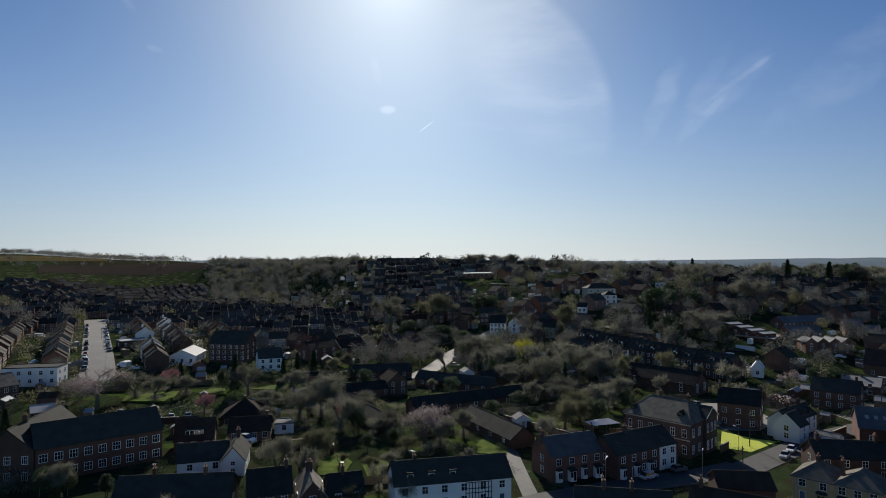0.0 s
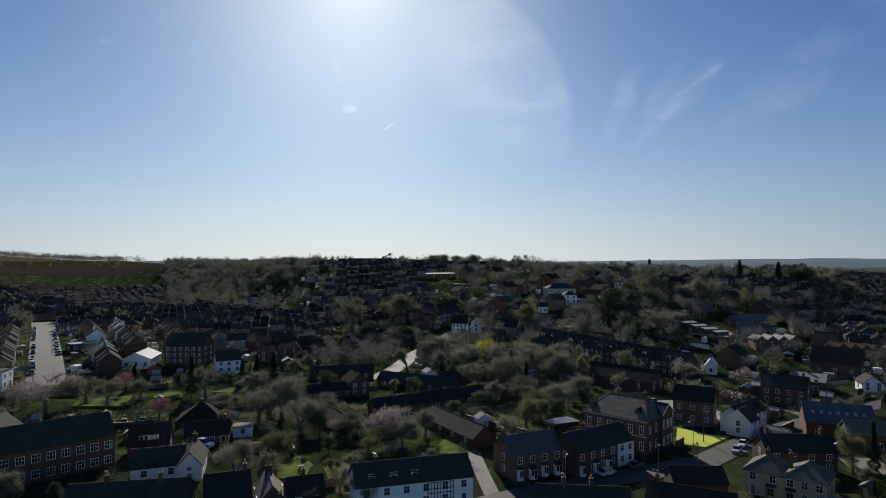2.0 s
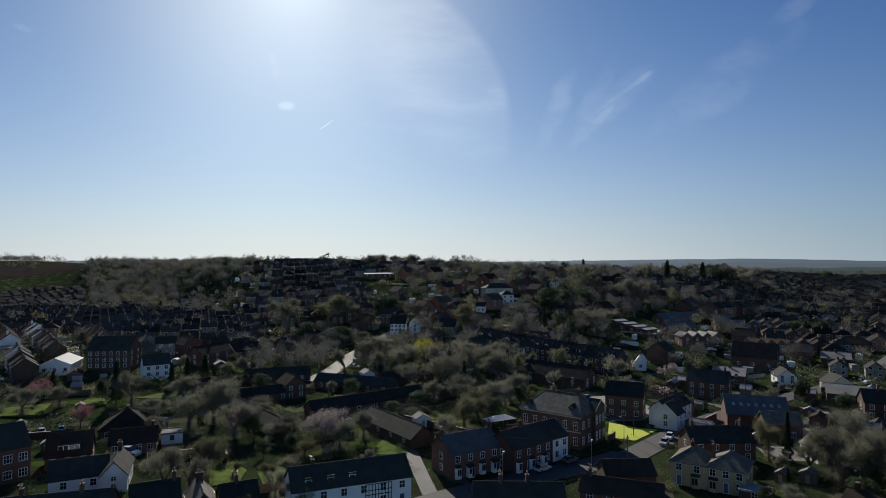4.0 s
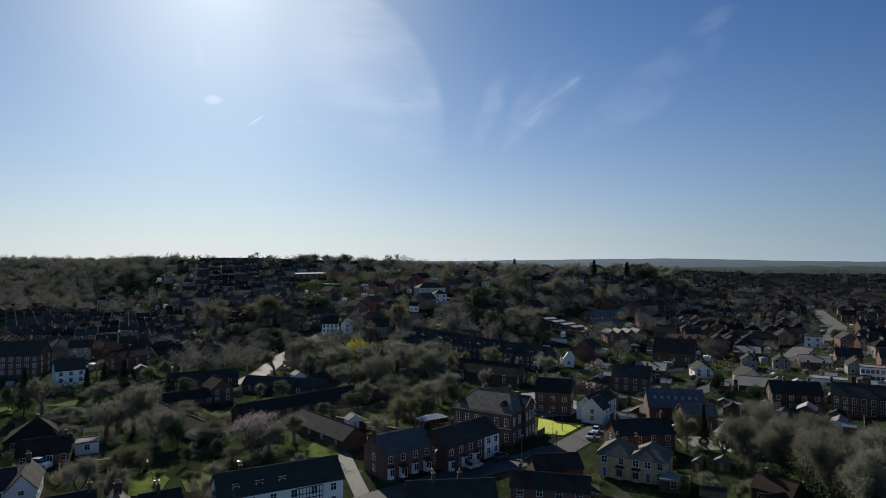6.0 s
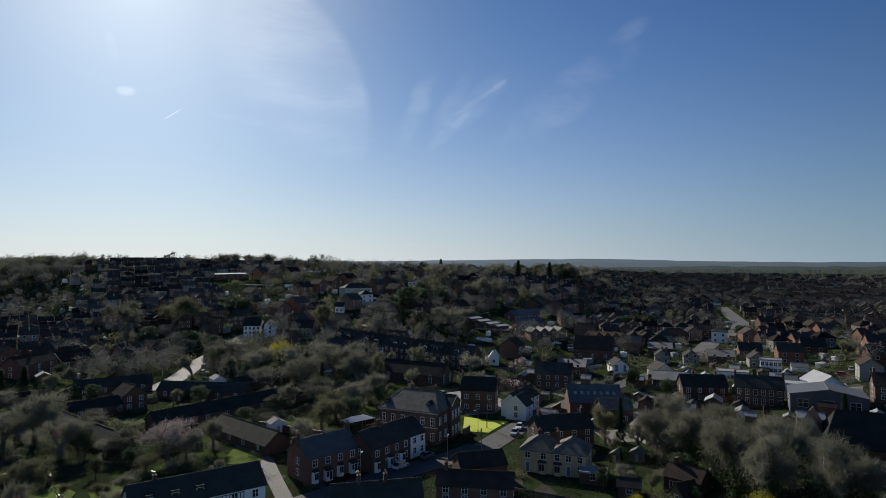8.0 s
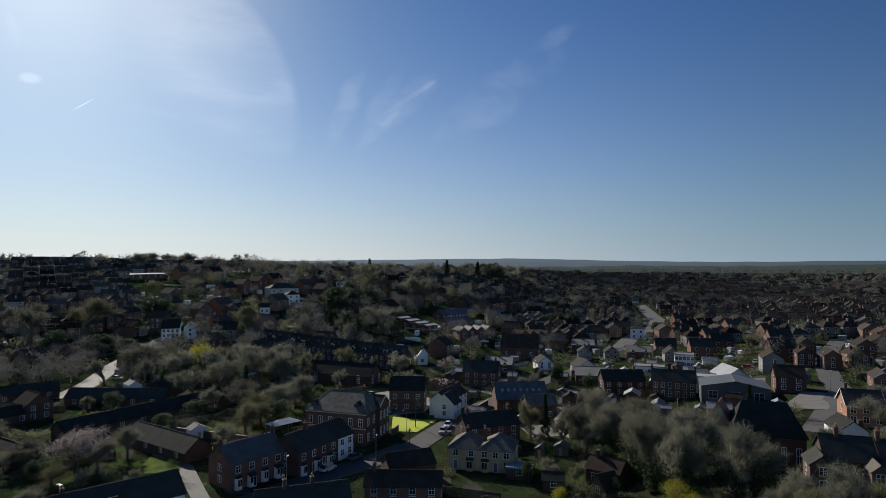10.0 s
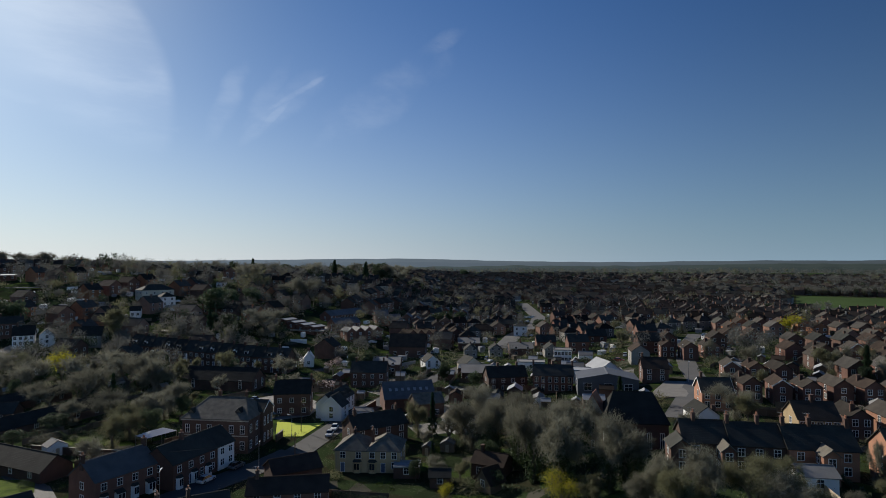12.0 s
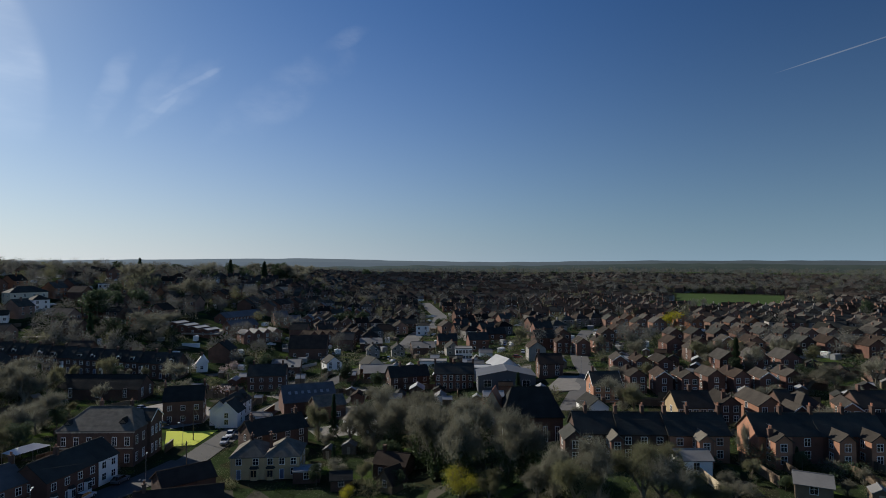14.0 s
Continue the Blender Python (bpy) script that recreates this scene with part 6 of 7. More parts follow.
plant("pink", [(-70.7, 181.8, 7.2, 1.0), (-94.1, 211.0, 7.8, 0.9), (-28.0, 169.9, 7.8, 0.8)])
plant("ivy", [(-73.7, 117.4, 7.5, 1.3), (108.6, 113.1, 14.1, 1.0), (108.2, 91.5, 12.0, 1.2), (102.5, 80.3, 13.7, 1.2), (97.8, 100.4, 15.3, 0.9), (96.2, 84.4, 15.2, 0.8), (92.6, 60.5, 11.5, 0.9), (95.5, 90.3, 15.0, 0.9)])
plant("leafy", [(34.3, 254.4, 12.9, 1.1), (79.9, 65.7, 7.6, 0.9), (72.3, 87.4, 4.8, 0.9), (323.4, 122.6, 10.5, 1.5)])
plant("conifer", [(-69.8, 205.4, 14.1, 0.8), (41.8, 209.8, 11.6, 0.6), (65.1, 238.3, 11.0, 0.8), (100.1, 296.2, 15.0, 0.8), (98.5, 123.5, 12.1, 0.5), (122.2, 24.6, 3.9, 0.9), (284.0, 334.8, 12.0, 0.9), (87.4, 109.6, 4.7, 0.8)])
plant("round", [(-76.2, 212.4, 9.8, 0.7), (-22.5, 164.2, 7.5, 1.0), (24.2, 193.3, 5.7, 2.0), (14.5, 182.5, 5.0, 1.6), (23.9, 363.6, 16.8, 1.4), (-20.0, 337.9, 14.0, 1.4), (-1.2, 331.0, 12.2, 1.5), (-44.8, 263.8, 7.3, 1.2), (-64.8, 118.8, 4.9, 1.0), (130.9, 216.5, 9.0, 1.0), (137.6, 215.9, 9.9, 1.2), (110.3, 294.1, 13.6, 1.4), (140.6, 378.9, 10.5, 1.5), (358.4, 633.4, 17.6, 1.3), (481.3, 720.8, 20.0, 1.3), (278.5, 594.5, 13.8, 1.5), (331.3, 584.0, 16.4, 1.4), (348.8, 528.2, 18.1, 1.2)])
plant("round", [(652.0, 734.4, 19.8, 1.4), (339.1, 575.9, 13.3, 1.3), (102.7, 38.2, 4.6, 0.9), (121.1, 23.6, 3.9, 1.2), (119.5, 19.2, 1.8, 1.6), (179.5, 55.6, 2.4, 1.5), (254.4, 313.9, 12.9, 1.5), (108.6, 27.7, 1.4, 1.5), (111.7, 36.6, 1.4, 1.0), (56.0, 189.3, 6.9, 1.2), (43.1, 173.7, 8.1, 1.4), (76.7, 101.7, 5.1, 1.0), (84.6, 86.8, 5.5, 1.1), (84.9, 116.7, 3.2, 1.0), (108.9, 23.6, 3.1, 1.1), (109.1, 19.8, 2.6, 1.3), (93.3, 97.5, 8.6, 1.0), (92.4, 78.9, 6.1, 1.2)])
plant("bare", [(33.2, 544.0, 14.6, 1.5), (65.2, 526.0, 14.2, 1.5), (58.6, 536.8, 10.3, 1.3), (-68.4, 596.1, 11.8, 0.9), (150.0, 482.2, 12.4, 1.3), (199.8, 458.3, 12.7, 1.2), (232.1, 442.9, 15.9, 1.0), (298.0, 447.0, 16.0, 1.3), (308.0, 446.0, 17.0, 1.2), (316.0, 444.0, 17.0, 1.2), (169.8, 491.5, 13.7, 1.2)])
plant("conifer", [(185.6, 453.5, 14.3, 0.9), (245.9, 435.4, 17.2, 1.0), (272.3, 431.2, 15.9, 0.9), (251.0, 444.0, 18.4, 0.9), (283.7, 447.7, 17.2, 1.0), (189.2, 462.8, 14.9, 0.9), (90.5, 512.1, 9.8, 0.8)])
plant("round", [(288.7, 432.5, 18.2, 1.3), (299.9, 449.0, 18.5, 1.3), (254.3, 430.5, 12.8, 1.3), (115.6, 332.6, 18.4, 1.3), (140.9, 345.6, 14.4, 1.4), (127.4, 343.4, 13.6, 1.3), (22.6, 370.9, 16.1, 1.3), (28.5, 359.0, 14.9, 1.2), (108.4, 312.9, 10.6, 1.0), (10.1, 304.6, 11.2, 1.2), (277.3, 318.0, 12.3, 1.3), (268.2, 320.3, 11.0, 1.2), (287.3, 254.5, 10.6, 1.3), (446.7, 51.4, 15.3, 0.8)])
plant("ivy", [(84.5, 70.1, 16.0, 0.9), (90.1, 60.6, 13.3, 1.0), (88.0, 62.2, 11.7, 0.9), (90.9, 82.0, 15.5, 0.8)])
plant("round", [(-75.1, 118.7, 8.0, 0.9), (-72.4, 118.7, 7.0, 0.9), (-77.8, 118.7, 7.0, 0.8), (-65.1, 118.7, 5.2, 0.8)])
for circle in ((-66, 119, 9), (-78, 113, 8), (-70, 108, 8)):
    TAKEN.append(circle)
plant("round", [(-11.7, 151.6, 6.2, 1.0), (3.1, 209.8, 7.7, 1.2), (-27.6, 147.1, 5.4, 1.0), (-18.1, 147.1, 4.7, 1.3)])

rng = random.Random(21)
for i in range(24):
    f = (i + rng.uniform(-0.2, 0.2)) / 23
    x, y = -134 - 83 * f, 238 + 144 * f
    for s in (-1, 1):
        if rng.random() < (0.75 if s < 0 else 0.5):
            off = s * rng.uniform(4.3, 4.8)
            car(x + off * 0.866, y + off * 0.5, 30 + rng.choice((0, 180)) + rng.uniform(-3, 3), rng.randrange(6), rng.uniform(0.92, 1.12))
for i in range(7):
    car(-117.0 - i * 2.9, 248.0 + i * 5.2, -58 + rng.uniform(-4, 4), rng.randrange(5), 1.0, "parked in a row beside the wide street")
for x, y, r, p in ((43, 128.5, 120, 0), (51, 133, 120, 3), (79, 142, -40, 1), (83, 146.5, -40, 0), (76, 170, 80, 2), (74, 184, 20, 1), (76, 187, 20, 3), (78, 190, 20, 4), (80, 193, 20, 1), (90, 180, 60, 1), (91, 183, 60, 0), (93, 186, 60, 1),
                   (-94.7, 180.8, 80, 1), (-81.4, 175.4, 20, 3), (-78.2, 176.5, 20, 1), (-74, 178, 20, 0)):
    car(x, y, r, p, where="parked in the yard")

# ---- where no ordinary houses stand ----
FIELD_GREEN = material("far_pasture", (0.066, 0.10, 0.04), (0.046, 0.072, 0.03), 30.0, 0.95, 0.0, 0.0, spec=0.0)
FIELD_OCHRE = material("far_stubble", (0.115, 0.092, 0.04), (0.085, 0.068, 0.032), 30.0, 0.95, 0.0, 0.0, spec=0.0)
FIELD_BROWN = material("far_plough", (0.05, 0.043, 0.036), (0.036, 0.031, 0.027), 30.0, 0.95, 0.0, 0.0, spec=0.0)


def field(b0, b1, r0, r1, mat, label):
    """A far field, laid on the land."""
    g = Geo()
    rings = [r for r in RADII if r0 <= r <= r1]
    turns = [radians(q * 1.2) for q in range(round(b0 / 1.2), round(b1 / 1.2) + 1)]
    v = [(r * math.sin(b), r * math.cos(b), ground_height(r * math.sin(b), r * math.cos(b)) + 0.25) for r in rings for b in turns]
    k = len(turns)
    g.add(v, [(j * k + i, j * k + i + 1, (j + 1) * k + i + 1, (j + 1) * k + i) for j in range(len(rings) - 1) for i in range(k - 1)])
    tagged(new("field", g.mesh("field", mat)), label, "field", kind="structure")


field(-41, -28.5, 1020, 1190, FIELD_OCHRE, "ochre stubble field on the hillside")
field(-41, -33.5, 1215, 1330, FIELD_GREEN, "green pasture near the top of the hill")
field(-34.0, -19.5, 850, 1000, FIELD_BROWN, "dark ploughed field on the slope")
field(69.6, 77.4, 505, 700, FIELD_GREEN, "green playing field among the houses")
field(60.0, 72.0, 1500, 1750, FIELD_GREEN, "distant green pasture")
field(74.0, 88.0, 1350, 1600, FIELD_GREEN, "distant green pasture")

NO_HOUSES = [
    lambda x, y: -45 < bearing_of(x, y)[0] < -24 and bearing_of(x, y)[1] < 262,
    lambda x, y: -24 < bearing_of(x, y)[0] < 21 and bearing_of(x, y)[1] < 270,
    lambda x, y: -21.5 < bearing_of(x, y)[0] < -8.5 and 590 < bearing_of(x, y)[1] < 960,
    lambda x, y: 69 < bearing_of(x, y)[0] < 78 and 480 < bearing_of(x, y)[1] < 705,
    lambda x, y: -45 < bearing_of(x, y)[0] < -19 and bearing_of(x, y)[1] > 740,
    lambda x, y: 20 < bearing_of(x, y)[0] < 36 and bearing_of(x, y)[1] < 215,
]
WOODS = []
HOUSE_NEAR, HOUSE_LIGHT, TREE_LIGHT = 250, 320, 255
rng = random.Random(8)
for i in range(9000):  # the wooded hill, the leafy slopes and the hedged fields beyond
    b, r = rng.uniform(-42, 92), math.sqrt(rng.uniform(230 ** 2, 2400 ** 2))
    x, y = r * math.sin(radians(b)), r * math.cos(radians(b))
    wood = -21 < b < -8.5 and 600 < r < 930
    slope = 5 < b < 31 and 300 < r < 700
    park = -3 < b < 20 and 235 < r < 330
    crest = -8 < b < 32 and 600 < r < 900
    line = r > 900 and noise.noise((x * 0.004, y * 0.004, 2.0)) > 0.12
    if 25 < b < 37 and 236 < r < 345:
        continue
    if (wood or slope and rng.random() < 0.38 or park and rng.random() < 0.5 or crest and rng.random() < 0.35 or line and rng.random() < 0.6) and free(x, y, 2.5):
        WOODS.append((x, y, rng.uniform(8, 14)))
for b0, b1, r0, r1, count, low, high in ((-21, -8.0, 590, 900, 900, 7, 12), (30, 92, 1150, 2300, 1500, 7, 12), (-42, -24, 900, 1500, 260, 6, 11), (4, 32, 285, 540, 260, 5, 11), (-9, 23, 228, 330, 170, 6, 11), (-42, 92, 300, 760, 700, 3.5, 8), (31, 50, 420, 700, 120, 6, 11), (-8, 32, 520, 720, 150, 6, 11),
                                         (58, 90, 480, 900, 300, 5, 10), (56, 92, 700, 1150, 520, 7, 12), (-16, 4, 330, 560, 120, 5, 9), (62, 92, 200, 300, 50, 6, 11), (68, 79, 702, 735, 330, 6, 9), (-42, -24, 1300, 1480, 420, 8, 13)):
    for i in range(count):
        b, r = rng.uniform(b0, b1), math.sqrt(rng.uniform(r0 ** 2, r1 ** 2))
        x, y = r * math.sin(radians(b)), r * math.cos(radians(b))
        if free(x, y, 2.0) and not (25 < b < 37 and 236 < r < 345) and not (69 < b < 78 and 490 < r < 705):
            WOODS.append((x, y, rng.uniform(low, high)))



# ---- gardens: bushes, hedges, fences, sheds, poles ----
def bush_mesh(seed, mat, fine):
    key = ("bush", seed, mat.name, fine)
    if key not in SHARED:
        r = np.random.default_rng(seed + 40)
        n = 700 if fine else 260
        lumps = r.normal(size=(6, 3)) * np.array([0.45, 0.45, 0.12]) + np.array([0, 0, 0.55])
        d = r.normal(size=(n, 3))
        d /= np.linalg.norm(d, axis=1)[:, None]
        c = lumps[r.integers(0, 6, n)] + d * 0.5 * r.uniform(0.5, 1, (n, 1)) ** 0.4
        c[:, 2] = np.abs(c[:, 2]) * 0.95
        twig = mat in (TWIG, TWIG_PALE)
        tri = strands(r, c, d, 0.3, 0.02 if fine else 0.035) if twig else flakes(r, c, 0.05 if fine else 0.09)
        SHARED[key] = triangles("bush", tri, mat)
    return SHARED[key]


BUSH_WORDS = {"evergreen_leaves": "dark green rounded garden bush", "bare_twigs": "leafless brown garden shrub", "budding_twigs": "pale budding garden shrub", "young_yellow_leaves": "yellow flowering spring shrub",
              "pale_blossom": "white blossoming garden shrub", "conifer_needles": "dark clipped conifer bush"}


def bush(x, y, h, wide, mat, seed):
    m = Matrix.Translation((x, y, ground_height(x, y) - 0.1)) @ Matrix.Rotation(seed * 1.7, 4, "Z") @ Matrix.Diagonal((wide, wide, h, 1))
    return thing("bush", m, BUSH_WORDS[mat.name] + " on the ground of a garden", "bush", "garden bushes", mesh=bush_mesh(seed % 5, mat, math.hypot(x, y) < 190))


def hedge(points, h, wide, mat=None, seed=1):
    """A clipped hedge along a line: a core of dark twigs under a coat of leaves."""
    mat = mat or LEAF
    r = np.random.default_rng(seed)
    tri, g = [], Geo()
    for (x0, y0), (x1, y1) in zip(points, points[1:]):
        l = math.hypot(x1 - x0, y1 - y0)
        n = int(l * 55)
        f = r.uniform(0, 1, n)
        a = np.array([(x1 - x0) / l, (y1 - y0) / l])
        s = np.array([-a[1], a[0]])
        off, z = r.uniform(-0.5, 0.5, n) * wide, r.uniform(0, 1, n) ** 0.6 * h * (0.9 + 0.12 * np.sin(f * l * 0.9))
        c = np.stack([x0 + a[0] * f * l + s[0] * off, y0 + a[1] * f * l + s[1] * off, z + ground_height((x0 + x1) / 2, (y0 + y1) / 2)], 1)
        tri.append(flakes(r, c, 0.14))
    return tagged(new("hedge", triangles("hedge", np.concatenate(tri), mat)), "dark green clipped garden hedge between plots", "hedge", "garden hedges")


def fence(x0, y0, x1, y1, h=1.7, mat=None, label="weathered brown timber garden fence"):
    l = math.hypot(x1 - x0, y1 - y0)
    k = max(1, round(l / 1.85))
    a = math.atan2(y1 - y0, x1 - x0)
    top = thing("fence", Matrix.Translation((x0, y0, ground_height((x0 + x1) / 2, (y0 + y1) / 2) - 0.05)) @ Matrix.Rotation(a, 4, "Z"), label, "fence", "garden fences")
    s = l / k
    mat = mat or TIMBER
    key = ("panel", round(s, 2), h, mat.name)
    if key not in SHARED:
        SHARED[key] = (lattice([0.05, 0.09, s - 0.09, s - 0.05], [0.1, 0.2, h - 0.1, h], -0.03, 0.03).box(0.06, -0.012, 0.11, s - 0.06, 0.012, h - 0.02).mesh("fence_panel", mat), Geo().box(-0.05, -0.05, -0.2, 0.05, 0.05, h + 0.08).mesh("fence_post", mat))
    for i in range(k + 1):
        if i < k:
            part("fence_panel", SHARED[key][0], top, "", Matrix.Translation((i * s, 0, 0)))
        part("fence_post", SHARED[key][1], top, "", Matrix.Translation((i * s, 0, 0)))
    TAKEN.append(((x0 + x1) / 2, (y0 + y1) / 2, 0.6))
    return top


def shed(x, y, rot, w=2.4, d=2.0, h=1.9, wall=None, roof_mat=None, label="small timber garden shed with a felt roof", flat=False):
    top = thing("shed", Matrix.Translation((x, y, ground_height(x, y))) @ Matrix.Rotation(radians(rot), 4, "Z"), label, "shed", "garden sheds")
    rise = 0.0 if flat else 0.28 * w
    part("wall", wall_geo(w, d, h, rise, "y", "flat" if flat else "gable").mesh("wall", wall or TIMBER), top)
    part("roof", roof_geo(w, d, h, rise or 0.1, "y", "flat" if flat else "gable", 0.12).mesh("roof", roof_mat or FLAT_ROOF), top)
    part("door", Geo().box(w * 0.5 - 0.4, -0.04, 0.05, w * 0.5 + 0.4, -0.002, 1.8).mesh("door", TIMBER_PALE), top)
    TAKEN.append((x, y, 1.5))
    return top


def lamp_post(x, y, rot, h=6.0):
    top = thing("street_lamp", Matrix.Translation((x, y, ground_height(x, y))) @ Matrix.Rotation(radians(rot), 4, "Z"), "grey metal street lamp beside the pavement", "street lamp", "street lamps")
    part("pole", Geo().tube((0, 0, -0.3), (0, 0, 1.2), 0.09, 0.09, 8).tube((0, 0, 1.2), (0, 0, h), 0.06, 0.045, 8).mesh("pole", METAL), top)
    part("arm", Geo().tube((0, 0, h - 0.05), (0.9, 0, h + 0.15), 0.035, 0.03, 6).mesh("arm", METAL), top)
    part("lantern", Geo().box(0.75, -0.12, h + 0.08, 1.4, 0.12, h + 0.22).mesh("lantern", FRAME), top)


def telegraph_pole(x, y, rot, h=8.5):
    top = thing("telegraph_pole", Matrix.Translation((x, y, ground_height(x, y))) @ Matrix.Rotation(radians(rot), 4, "Z"), "brown wooden telegraph pole by the road", "pole", "telegraph poles")
    part("pole", Geo().tube((0, 0, -0.5), (0, 0, h), 0.14, 0.10, 8).mesh("pole", TIMBER), top)
    part("crossarm", Geo().box(-0.6, -0.05, h - 0.6, 0.6, 0.05, h - 0.48).mesh("crossarm", TIMBER), top)


# the clipped hedges, beds and parked camper van of the gardens behind the terraces
hedge([(14.5, 183.3), (19.5, 187.6), (25.2, 192.0), (29.0, 195.8)], 3.2, 2.6, LEAF, 3)
hedge([(26.3, 187.2), (33.4, 178.1), (36.0, 172.7)], 1.8, 1.0, LEAF, 4)
hedge([(9.9, 179.9), (14.6, 169.3), (18.8, 163.6)], 1.7, 1.2, LEAF, 5)
for x, y, h, wide in [(20.2, 164.9, 1.8, 1.6), (21.4, 160.6, 1.6, 1.5), (12.1, 177.4, 2.4, 2.2), (14.1, 172.4, 2.0, 2.0), (-51.3, 195.5, 3.0, 2.6), (-48.7, 196.7, 2.6, 2.4), (-26.4, 177.8, 4.2, 3.0), (-22.5, 175.1, 4.6, 3.2), (-44.8, 145.4, 1.8, 1.8), (-46.8, 146.6, 1.6, 1.6), (-14.5, 156.7, 1.6, 2.0), (-12.3, 153.4, 1.5, 2.0), (-8.6, 155.1, 1.4, 1.6), (-0.2, 152.7, 2.0, 2.0), (3.1, 149.6, 2.0, 2.0), (14.2, 148.7, 1.8, 1.6)]:
    bush(x, y, h, wide, LEAF if h > 1.7 else TWIG_PALE, int(x) % 7)
car(-48.8, 153.0, 70, 0, 1.15, "with a raised camper roof in a back yard", 1.45)
for x, y in [(5.3, 268.2), (16.1, 254.1), (17.5, 251.1)]:
    car(x, y, 60, 1, where="parked in the courtyard entrance")

# gardens of the near streets: clumps of bushes where nothing else stands
rng = random.Random(77)
count = 0
for i in range(4200):
    b, r = rng.uniform(-40, 88), math.sqrt(rng.uniform(100 ** 2, 262 ** 2))
    x, y = r * math.sin(radians(b)), r * math.cos(radians(b))
    clump = noise.noise((x * 0.045, y * 0.045, 9.0))
    if clump < (-0.3 if b < 12 else -0.05) or count >= 275 or not free(x, y, 1.2):
        continue
    mat = rng.choice((LEAF, LEAF, LEAF, TWIG, TWIG, TWIG_PALE, TWIG_PALE, CONIFER, BLOSSOM if rng.random() < 0.3 else TWIG))
    h = rng.uniform(1.0, 2.6) + 2.0 * max(0, clump)
    bush(x, y, h, h * rng.uniform(0.8, 1.5), mat, i)
    count += 1
count = 0
for i in range(700):
    b, r = rng.uniform(-40, 88), math.sqrt(rng.uniform(104 ** 2, 262 ** 2))
    x, y = r * math.sin(radians(b)), r * math.cos(radians(b))
    if noise.noise((x * 0.03, y * 0.03, 4.0)) < 0.0 or count >= 60 or not free(x, y, 3.0):
        continue
    tree(x, y, rng.uniform(4.5, 9.5), rng.choice(("bare", "bare", "bare", "budding", "round", "conifer")), i, rng.uniform(0.9, 1.3), near=r < 190, group="trees of the town")
    count += 1

# the undergrowth of the near gardens, too fine to tell apart
nrng = np.random.default_rng(31)
for mat, seed, words in ((LEAF, 2.0, "dark green undergrowth and ground ivy between the gardens"), (TWIG, 5.0, "brown leafless undergrowth between the gardens"), (TWIG_PALE, 8.0, "pale budding undergrowth between the gardens"), (GRASS, 11.0, "tufts of rough grass on the garden ground")):
    pts = []
    for i in range(3900):
        b, r = rng.uniform(-42, 90), math.sqrt(rng.uniform(98 ** 2, 290 ** 2))
        x, y = r * math.sin(radians(b)), r * math.cos(radians(b))
        if noise.noise((x * 0.05, y * 0.05, seed)) < -0.2 or not free(x, y, 1.0):
            continue
        h = rng.uniform(0.6, 2.6) if mat is not GRASS else rng.uniform(0.25, 0.5)
        n = 100
        d = nrng.normal(size=(n, 3)) * np.array([0.9, 0.9, 0.28]) * (h if mat is not GRASS else 1.6 * h)
        c = d + np.array([x, y, ground_height(x, y) + h * 0.4])
        pts.append(flakes(nrng, c, 0.075 if mat in (LEAF, GRASS) else 0.05))
    tagged(new("undergrowth", triangles("undergrowth", np.concatenate(pts), mat)), words, "undergrowth", kind="stuff")

# hedges, fences and sheds that part the plots
for i in range(850):
    b, r = rng.uniform(-38, 86), math.sqrt(rng.uniform(106 ** 2, 255 ** 2))
    x, y = r * math.sin(radians(b)), r * math.cos(radians(b))
    a = radians((15 if b < 25 else -50 if b < 62 else -72) + rng.choice((0, 90)) + rng.uniform(-4, 4))
    l = rng.uniform(7, 18)
    x1, y1 = x + math.cos(a) * l, y + math.sin(a) * l
    if not all(free(x + (x1 - x) * f, y + (y1 - y) * f, 0.9) for f in (0, 0.25, 0.5, 0.75, 1)):
        continue
    pick = rng.random()
    if pick < 0.5:
        hedge([(x, y), (x1, y1)], rng.uniform(1.2, 2.2), 1.0, rng.choice((LEAF, LEAF, CONIFER)), i)
    elif pick < 0.85:
        fence(x, y, x1, y1)
    elif free(x, y, 2.5):
        shed(x, y, math.degrees(a), rng.uniform(2.0, 3.4), rng.uniform(1.8, 3.0), roof_mat=FLAT_ROOF if r < 170 else rng.choice((FLAT_ROOF, SHEET)))
count = 0
for i in range(900):
    b, r = rng.uniform(-38, 86), math.sqrt(rng.uniform(120 ** 2, 262 ** 2))
    x, y = r * math.sin(radians(b)), r * math.cos(radians(b))
    w, d = rng.uniform(2.6, 5.0), rng.uniform(3.0, 6.5)
    if count >= 80 or (b < 25 and rng.random() < 0.75) or not free(x, y, 3.2):
        continue
    if r < 150 and b > 25:
        continue
    wall, roof, words = rng.choice(((BRICK_DARK, SLATE, "small brick outhouse with a slate roof in a back yard"), (BRICK, TILE, "small brick outhouse with a tiled roof in a back yard"), (RENDER, FLAT_ROOF, "pale garage with a felt roof in a back yard"),
                                    (TIMBER, SHEET, "timber shed with a pale sheet roof in a garden"), (BRICK_DARK, SHEET, "brick garage with a pale sheet roof in a yard")))
    a = (15 if b < 25 else -50 if b < 62 else -72) + rng.choice((0, 90)) + rng.uniform(-5, 5)
    shed(x, y, a, w, d, rng.uniform(2.0, 2.8), wall, roof, words)
    TAKEN.append((x, y, 3.0))
    count += 1
